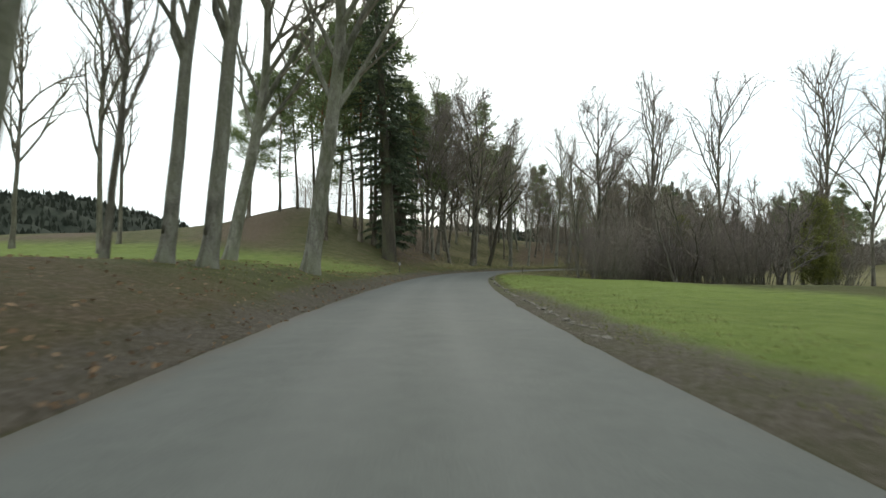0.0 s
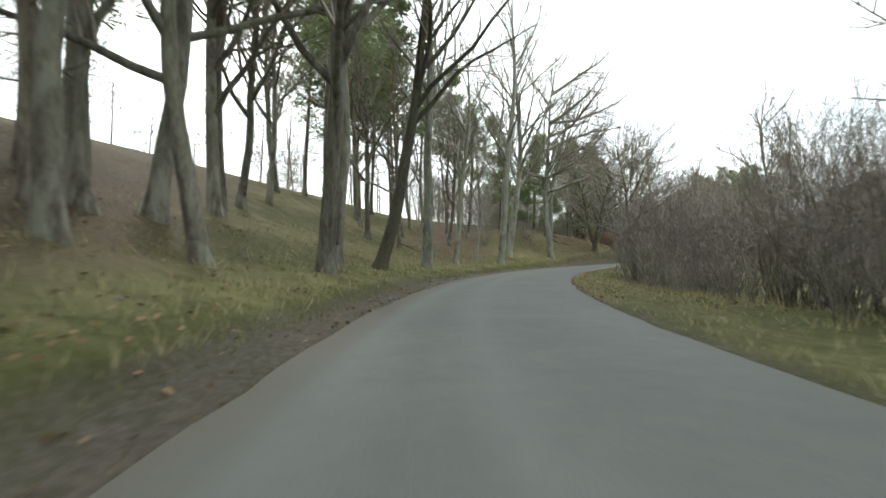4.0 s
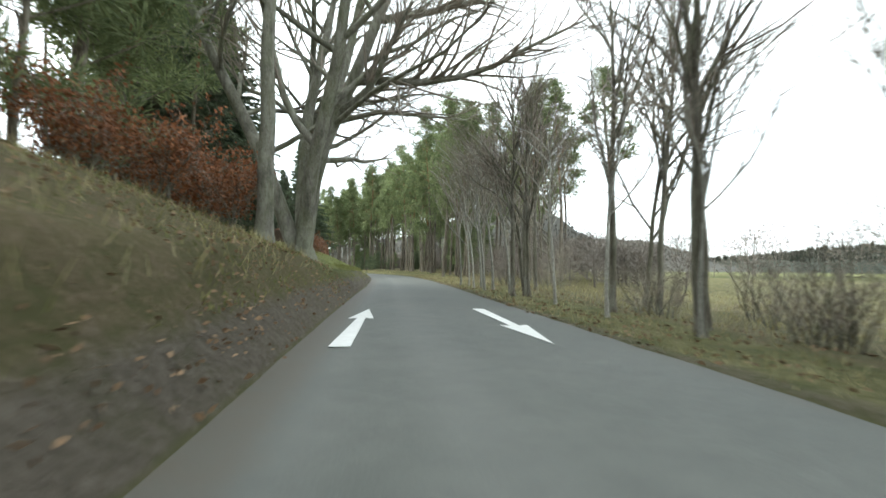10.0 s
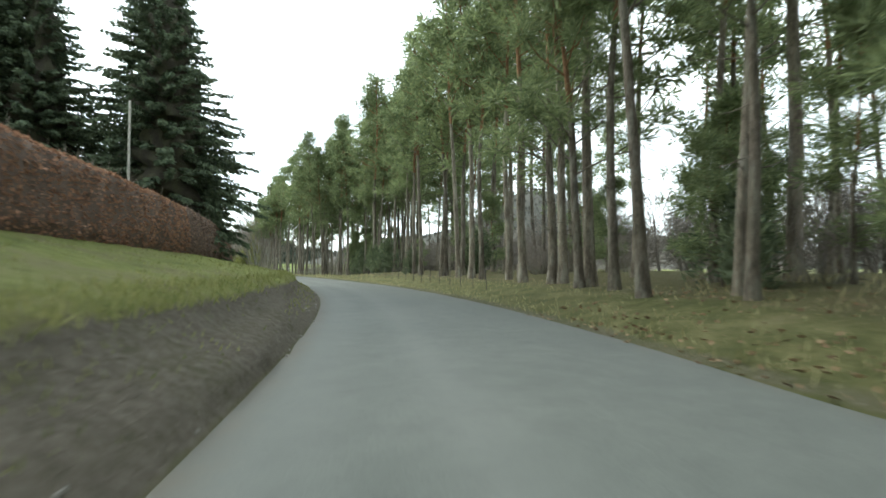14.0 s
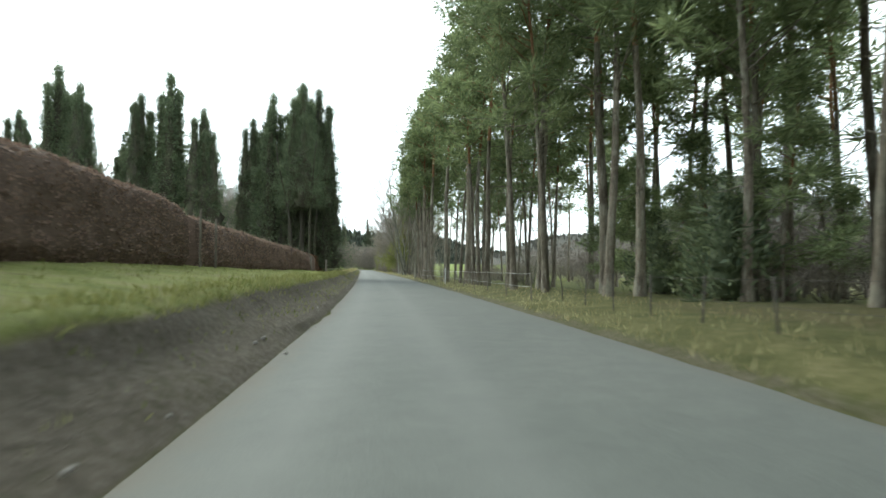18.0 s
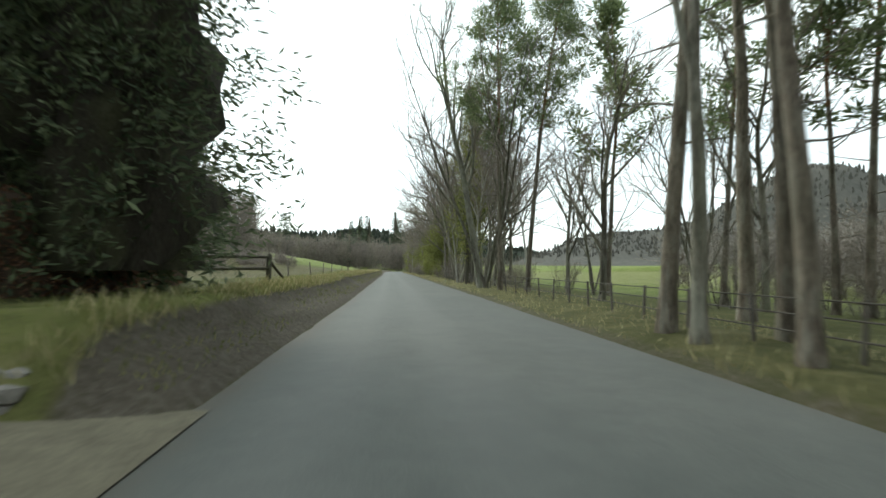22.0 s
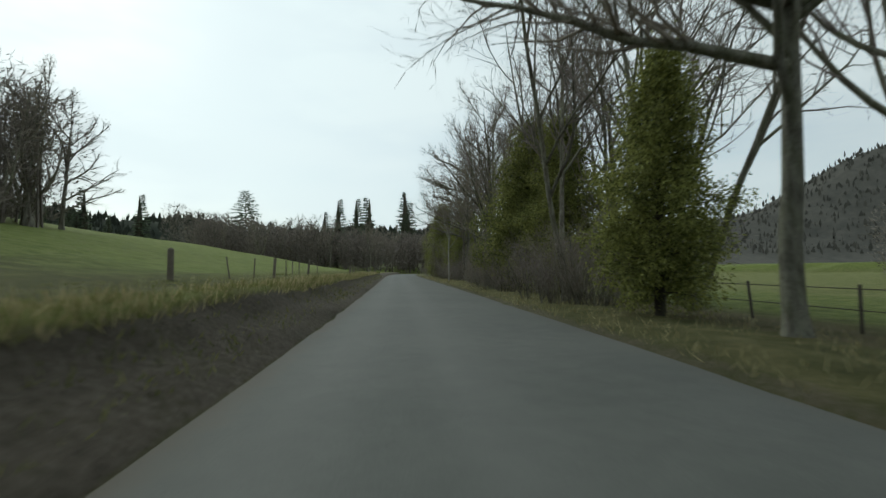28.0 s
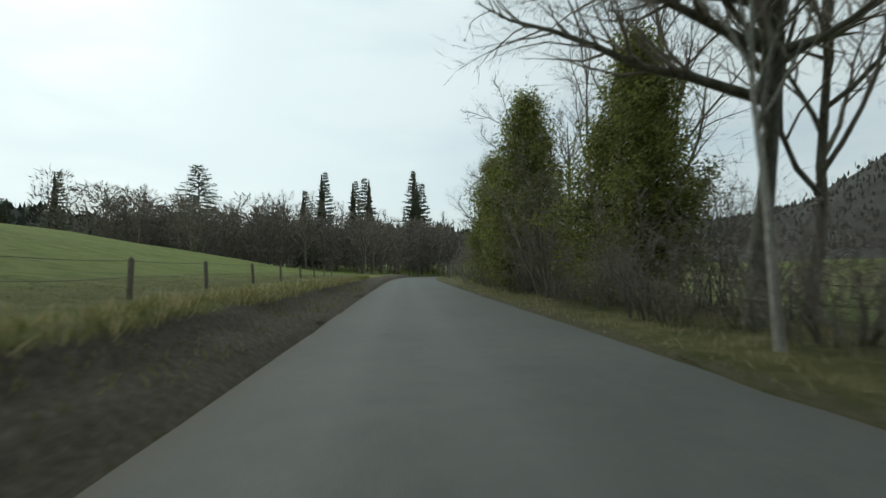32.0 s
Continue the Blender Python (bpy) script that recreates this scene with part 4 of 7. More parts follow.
def spire_tree(seed, h=20.0, spires=5, width=3.0, count=42000, low=0.02, stems=0, blade=0.3, label=""):
    """A cypress of several ragged spires grown together, with hanging sprays and an added dark core for the shade
    inside.
    """
    rng = np.random.default_rng(seed)
    root = thing("cypress_tree", label or "tall dense dark green cypress with ragged spires", "tree", "tall cypresses")
    tb, nb, cb = Buf(), Buf(), Buf()
    tube(tb, limb(rng, (0, 0, -0.3), (0, 0, 1), h * 0.9, 10, 0.012, 0.01), np.linspace(0.34, 0.03, 11), 8)
    for k in range(stems):
        a = 6.283 * k / stems + 0.6
        sp = limb(rng, (math.cos(a) * width * 0.55, math.sin(a) * width * 0.55, -0.3), (math.cos(a) * 0.06, math.sin(a) * 0.06, 1), h * 0.7, 8, 0.03, 0.01)
        tube(tb, sp, np.linspace(0.2, 0.05, 9), 8)
        for _ in range(14):
            p, d = along_line(sp, rng.uniform(0.06, 0.6))
            tube(tb, limb(rng, p, side_way(rng, d, 1.3, -0.25), rng.uniform(1.0, 2.6), 4, 0.2, -0.1), np.linspace(0.03, 0.006, 5), 3)
    each = count // spires
    for k in range(spires):
        a, o = 6.283 * k / max(1, spires - 1) + rng.normal() * 0.3, 0.0 if k == 0 else width * rng.uniform(0.28, 0.5)
        ox, oy, top = math.cos(a) * o, math.sin(a) * o, h * (1.0 if k == 0 else rng.uniform(0.8, 0.97))
        wide = width * (0.9 if k == 0 else rng.uniform(0.6, 0.8))
        ph = rng.uniform(0, 6.28, 4)

        def reach(q, w):
            body = wide * 1.4 * np.clip(1 - q, 0, 1) ** 0.8 * np.minimum(1, 0.75 + q * 2.0) + 0.1 * (1 - q)
            return body * (1 + 0.16 * np.sin(q * 37 + 2 * w + ph[0]) + 0.13 * np.sin(q * 71 - 3 * w + ph[1]) + 0.12 * np.sin(4 * w + q * 9 + ph[2]))
        # added solid core, its dark colour standing in for shade between the sprays
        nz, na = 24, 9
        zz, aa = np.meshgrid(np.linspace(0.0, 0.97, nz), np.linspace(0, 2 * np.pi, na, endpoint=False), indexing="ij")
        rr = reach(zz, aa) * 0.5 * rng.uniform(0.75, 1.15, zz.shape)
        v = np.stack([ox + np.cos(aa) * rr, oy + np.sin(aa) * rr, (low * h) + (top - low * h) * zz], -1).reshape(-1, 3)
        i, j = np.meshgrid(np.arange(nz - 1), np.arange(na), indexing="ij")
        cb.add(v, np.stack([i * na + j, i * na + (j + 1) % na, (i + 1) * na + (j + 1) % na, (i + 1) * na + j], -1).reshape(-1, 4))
        # hanging sprays, gathered along short boughs
        m = each // 24
        q, w = rng.uniform(0, 1, m) ** 0.85, rng.uniform(0, 2 * np.pi, m)
        r1 = reach(q, w) * rng.uniform(0.6, 1.12, m)
        tip = np.stack([ox + np.cos(w) * r1, oy + np.sin(w) * r1, low * h + (top - low * h) * q], 1)
        pick = rng.integers(0, m, each)
        back = rng.uniform(0, 1, each)[:, None]
        out = np.stack([np.cos(w), np.sin(w), np.full(m, 0.35)], 1)[pick]
        p = tip[pick] - out * back * 0.8 + rng.normal(size=(each, 3)) * np.array([0.16, 0.16, 0.28])
        u = out * 0.7 + rng.normal(size=(each, 3)) * 0.4 + np.array([0, 0, -0.35]) + np.array([0, 0, 1.1]) * (q[pick][:, None] > 0.93)
        blades(nb, p, u, blade * rng.uniform(0.5, 1.5, each), blade * 0.28, rng)
    part("trunk", tb, M_DARKBARK, root)
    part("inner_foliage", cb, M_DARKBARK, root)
    part("crown", nb, M_CYPRESS, root, "hanging evergreen sprays")
    return root


def shaggy_tree(seed, h=11.0, width=2.8, boughs=140, low=0.14, full=1.0):
    """A broad evergreen: drooping boughs hung with clumps of small leaves, sky showing between them."""
    rng = np.random.default_rng(seed)
    root = thing("evergreen_tree", "shaggy yellow-green evergreen above a leafless thicket", "tree", "evergreens by the road")
    tb, nb = Buf(), Buf()
    pts = limb(rng, (0, 0, -0.3), (0, 0, 1), h, 12, 0.03, 0.01)
    tube(tb, pts, np.linspace(0.24, 0.03, 13), 9)
    cen, size = [], []
    for i in range(boughs):
        q = (i + rng.uniform(0, 1)) / boughs
        p, d = along_line(pts, low + (0.985 - low) * q)
        ln = width * (0.45 + 0.55 * min(1, q * 4)) * (1.02 - q) ** 0.75 * rng.uniform(0.55, 1.15) + 0.25
        a = i * 2.4 + rng.normal() * 0.4
        lp = limb(rng, p, np.array([math.cos(a), math.sin(a), 0.35 + 0.5 * q]), ln, 5, 0.1, -0.1)
        tube(tb, lp, np.linspace(0.035, 0.008, 6), 4)
        for k in range(max(3, int(ln * 3.2))):
            c, _ = along_line(lp, rng.uniform(0.3, 1.0))
            cen.append(c + rng.normal(size=3) * np.array([0.2, 0.2, 0.16]))
            size.append(rng.uniform(0.22, 0.42))
    cen, size = np.array(cen), np.array(size)
    per = int(58 * full)
    off = rng.normal(size=(len(cen), per, 3)) * np.array([0.75, 0.75, 0.85]) * size[:, None, None] - np.array([0, 0, 0.1])
    P = (cen[:, None] + off).reshape(-1, 3)
    U = unit(off.reshape(-1, 3)) + rng.normal(size=P.shape) * 0.5 + np.array([0, 0, -0.35])
    blades(nb, P, U, rng.uniform(0.1, 0.22, len(P)), 0.075, rng)
    part("trunk", tb, M_DARKBARK, root)
    part("crown", nb, M_YEW, root, "small yellow-green leaves in hanging clumps")
    return root


def bush(seed, h=3.2, width=1.9, stems=14, twig=None, name="thicket_bush", label="", group="roadside thicket", dense=1.0, leaf=None, leaves=0):
    rng = np.random.default_rng(seed)
    root = thing(name, label or "tangled leafless grey-brown bush of thin stems", "bush", group)
    sb, wb, fb = Buf(), Buf(), Buf()
    ta, tz, wid = [], [], []
    ends = []
    for s in range(stems):
        a, o = rng.uniform(0, 6.28), width * 0.35 * math.sqrt(rng.uniform(0, 1))
        tilt = rng.uniform(0.05, 0.55)
        p = np.array([math.cos(a) * o, math.sin(a) * o, -0.15])
        ln = h * rng.uniform(0.65, 1.05)
        pts = limb(rng, p, (math.cos(a) * tilt, math.sin(a) * tilt, 1), ln, 6, 0.14, 0.02)
        tube(sb, pts, np.linspace(rng.uniform(0.018, 0.04), 0.007, 7), 4)
        for j in range(int(8 * dense)):
            bp, bd = along_line(pts, 0.12 + 0.88 * (j + rng.uniform(0, 1)) / (8 * dense))
            bl = h * 0.26 * rng.uniform(0.5, 1.2)
            bu = side_way(rng, bd, 0.8, 0.1)
            bpts = limb(rng, bp, bu, bl, 3, 0.2, 0.04)
            ta += list(bpts[:-1])
            tz += list(bpts[1:])
            wid += [0.022, 0.018, 0.014]
            for k in range(11):
                c, d = along_line(bpts, rng.uniform(0.1, 1))
                e = c + side_way(rng, d, 0.8, 0.1) * rng.uniform(0.2, 0.6)
                ta.append(c)
                tz.append(e)
                wid.append(0.013)
                ends.append(e)
    ta, tz = np.array(ta), np.array(tz)
    blades(wb, ta, tz - ta, np.linalg.norm(tz - ta, axis=1) * 1.1, np.array(wid), rng)
    part("stem_frame", sb, M_GREY, root)
    part("crown", wb, twig or M_TWIG, root)
    if leaves:
        E = np.array(ends)[rng.integers(0, len(ends), leaves)] + rng.normal(size=(leaves, 3)) * 0.1
        blades(fb, E, rng.normal(size=(leaves, 3)), rng.uniform(0.09, 0.16, leaves), 0.09, rng)
        part("foliage", fb, leaf, root)
    return root


MAKERS = {
    "beech_a": lambda: bare_tree(11, 20, 0.34, 0.3, 0.7, 16, 9, 7, bark=M_BEECH, name="beech_tree", label="tall leafless beech with a smooth pale grey trunk", group="beeches on the bank"),
    "beech_b": lambda: bare_tree(12, 19, 0.28, 0.33, 0.6, 16, 9, 7, bark=M_BEECH, name="beech_tree", label="tall leafless beech with a smooth pale grey trunk", group="beeches on the bank"),
    "beech_big": lambda: bare_tree(13, 14, 0.38, 0.14, 1.0, 52, 11, 9, stems=4, split=1.6, thin=1.35, bark=M_MOSSY, name="beech_tree", label="massive leafless beech forking low into mossy limbs on the bank", group="beeches on the bank", shape=0.35),
    "beech_arm": lambda: bare_tree(15, 19, 0.3, 0.3, 0.7, 20, 9, 7, bark=M_BEECH, name="beech_tree", label="tall leafless beech with a long limb arching over the road", group="beeches on the bank", arms=((6.0, -8, 9.5), (7.6, 14, 8.5), (7.2, 160, 5), (9.0, -22, 8), (10.5, 4, 8), (8.4, 40, 7), (12, 0, 9), (13.5, -15, 8), (13, 25, 8), (15.5, 5, 7))),
    "beech_clump": lambda: bare_tree(14, 18, 0.40, 0.22, 1.0, 50, 11, 9, thin=1.15, stems=5, split=0.5, open_=0.65, arms=((6.6, -4, 9.5), (8.5, 12, 8.0), (5.2, -25, 5.5)), bark=M_BEECH, name="beech_tree", label="leafless beech with several smooth grey stems from one foot", group="beeches on the bank"),
    # darker brown bark than the other beeches, the trunk's shade put into it
    "beech_dark": lambda: bare_tree(16, 22, 0.36, 0.35, 0.65, 18, 9, 7, bark=M_DARKBARK, name="beech_tree", label="leaning leafless beech, its thick brown trunk darkened for shade in the bark colour", group="beeches on the bank"),
    "road_oak": lambda: bare_tree(26, 12, 0.165, 0.34, 1.15, 30, 10, 9, thin=0.9, shape=0.25, label="leafless oak with crooked spreading limbs beside the road"),
    "oak_a": lambda: bare_tree(21, 13, 0.17, 0.25, 0.9, 16, 9, 8, shape=0.45),
    "oak_b": lambda: bare_tree(22, 14, 0.17, 0.27, 0.8, 17, 9, 8, twig=M_TWIG_P),
    "oak_c": lambda: bare_tree(23, 12, 0.16, 0.22, 0.8, 14, 8, 7, lean=0.1),
    "multi_a": lambda: bare_tree(31, 13, 0.115, 0.22, 0.7, 26, 8, 6, stems=4, label="leafless tree with several slanting grey stems"),
    "multi_b": lambda: bare_tree(32, 15, 0.14, 0.25, 0.65, 24, 8, 6, stems=3, twig=M_TWIG_P, label="leafless tree with several slanting grey stems"),
    "slim_a": lambda: bare_tree(41, 10, 0.09, 0.3, 0.55, 14, 6, 4, label="slender leafless tree with thin upright branches", group="slender trees"),
    "slim_b": lambda: bare_tree(42, 11, 0.1, 0.35, 0.45, 14, 6, 4, twig=M_TWIG_P, label="slender leafless tree with thin upright branches", group="slender trees"),
    "slim_c": lambda: bare_tree(43, 9, 0.075, 0.3, 0.6, 12, 6, 4, lean=0.14, label="slender leaning leafless tree", group="slender trees"),
    "birch_a": lambda: bare_tree(44, 9, 0.065, 0.4, 0.5, 12, 6, 4, bark=M_BIRCH, name="birch_tree", label="thin young birch with a pale stem", group="young birches", droop=0.06),
    "pine_a": lambda: pine(51, 17, 0.155, 0.45, 2.7, 110, per=32, fine=0.1),
    "pine_b": lambda: pine(52, 18, 0.175, 0.5, 2.9, 110, per=32, fine=0.1),
    "pine_c": lambda: pine(53, 16, 0.14, 0.38, 2.5, 110, per=32, fine=0.1),
    "pine_d": lambda: pine(54, 19, 0.2, 0.55, 3.2, 110, per=32, fine=0.1),
    "pine_e": lambda: pine(55, 15, 0.16, 0.25, 2.9, 150, per=60, fine=0.05),
    "pine_n": lambda: pine(58, 17, 0.14, 0.42, 3.0, 190, dead=9, per=120, fine=0.04, short=0.55),
    "young_pine": lambda: pine(59, 8.5, 0.1, 0.1, 2.4, 120, dead=3, per=60, fine=0.06, short=0.8),
    "pine_g": lambda: pine(57, 19.5, 0.155, 0.34, 3.3, 180, dead=5, per=52, fine=0.055),
    "pine_f": lambda: pine(56, 14, 0.19, 0.3, 3.3, 150, dead=4, per=84, fine=0.042),
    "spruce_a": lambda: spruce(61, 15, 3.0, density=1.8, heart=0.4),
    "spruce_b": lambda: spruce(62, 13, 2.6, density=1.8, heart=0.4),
    "spruce_big": lambda: spruce(63, 30, 5.0, 0.62, 0.27, 1.3, heart=0.0, label="tall dark spruce with a thick trunk and hanging branches", group="spruces"),
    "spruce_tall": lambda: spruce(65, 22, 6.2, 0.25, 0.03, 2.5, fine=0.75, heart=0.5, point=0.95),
    "far_a": lambda: bare_tree(45, 13, 0.2, 0.2, 0.75, 11, 7, 5, thin=1.7, joined=True, label="brown leafless tree in the far wood", group="far leafless trees"),
    "far_b": lambda: bare_tree(46, 12, 0.2, 0.15, 0.85, 11, 7, 5, thin=1.7, joined=True, label="brown leafless tree in the far wood", group="far leafless trees", twig=M_TWIG_P),
    "far_c": lambda: bare_tree(47, 11, 0.2, 0.12, 0.8, 10, 5, 4, thin=2.6, stems=2, joined=True, label="brown leafless tree in the far wood", group="far leafless trees"),
    "cedar": lambda: spruce(64, 20, 5.5, 0.3, 0.4, 1.3, "cedar_tree", "far conifers", None, "broad dark cedar with level tiers above the far wood", heart=0.0, fine=1.5, point=0.6),
    "cypress_a": lambda: spire_tree(71, 21.5, 5, 2.9, 70000, blade=0.24),
    "cypress_b": lambda: spire_tree(72, 21.5, 4, 2.5, 38000),
    "cypress_c": lambda: spire_tree(73, 21.5, 6, 3.4, 52000),
    "cypress_d": lambda: spire_tree(74, 21.5, 5, 2.5, 90000, low=0.34, stems=5, blade=0.2, label="tall cypress with bare grey lower stems beneath hanging sprays"),
    "yew_a": lambda: shaggy_tree(81, 11.5, 3.7, 170, 0.08),
    "yew_b": lambda: shaggy_tree(82, 11, 3.4, 150, 0.09),
    "yew_c": lambda: shaggy_tree(83, 16, 1.8, 110, 0.16, 0.6),
    "bush_a": lambda: bush(91), "bush_b": lambda: bush(92, 3.8, 2.2, 16, M_TWIG_P), "bush_c": lambda: bush(93, 2.4, 1.8, 12), "bush_d": lambda: bush(94, 4.6, 2.6, 18),
    "bush_e": lambda: bush(97, 7.5, 4.8, 30, M_TWIG, dense=1.6), "bush_f": lambda: bush(98, 6.5, 5.2, 30, M_TWIG_P, dense=1.6),
    "copper": lambda: bush(95, 2.6, 1.8, 14, label="bush holding dry copper-brown leaves on the bank", group="copper-leaved bushes", leaf=M_COPPER, leaves=2600),
    "juniper": lambda: cypress(96, 2.6, 1.3, 1500, M_CYPRESS, 0.02, "evergreen_bush", "low dark evergreen bush in grass beside the pines", "evergreen bushes", 5, 0.3),
}


def put(kind, t, d, s=1.0, turn=None, dz=0.0, tip=(0, 0)):
    """Stand a tree where the line is passed at t, d metres to its right."""
    x, y = (float(a) for a in at(t, d))
    z = float(height_sd(t, d)[0]) + dz
    turn = (t * 137.5 + d * 53) % 360 if turn is None else turn
    m = pose(x, y, z, tip[0], tip[1], turn) @ Matrix.Scale(s, 4)
    if kind not in PROTO:
        PROTO[kind] = MAKERS[kind]()
        PROTO[kind].matrix_basis = m
        PROTO[kind]["first_scale"] = s
        return PROTO[kind]
    ob = PROTO[kind]
    return copy_thing(ob, m @ Matrix.Scale(1 / ob["first_scale"], 4))



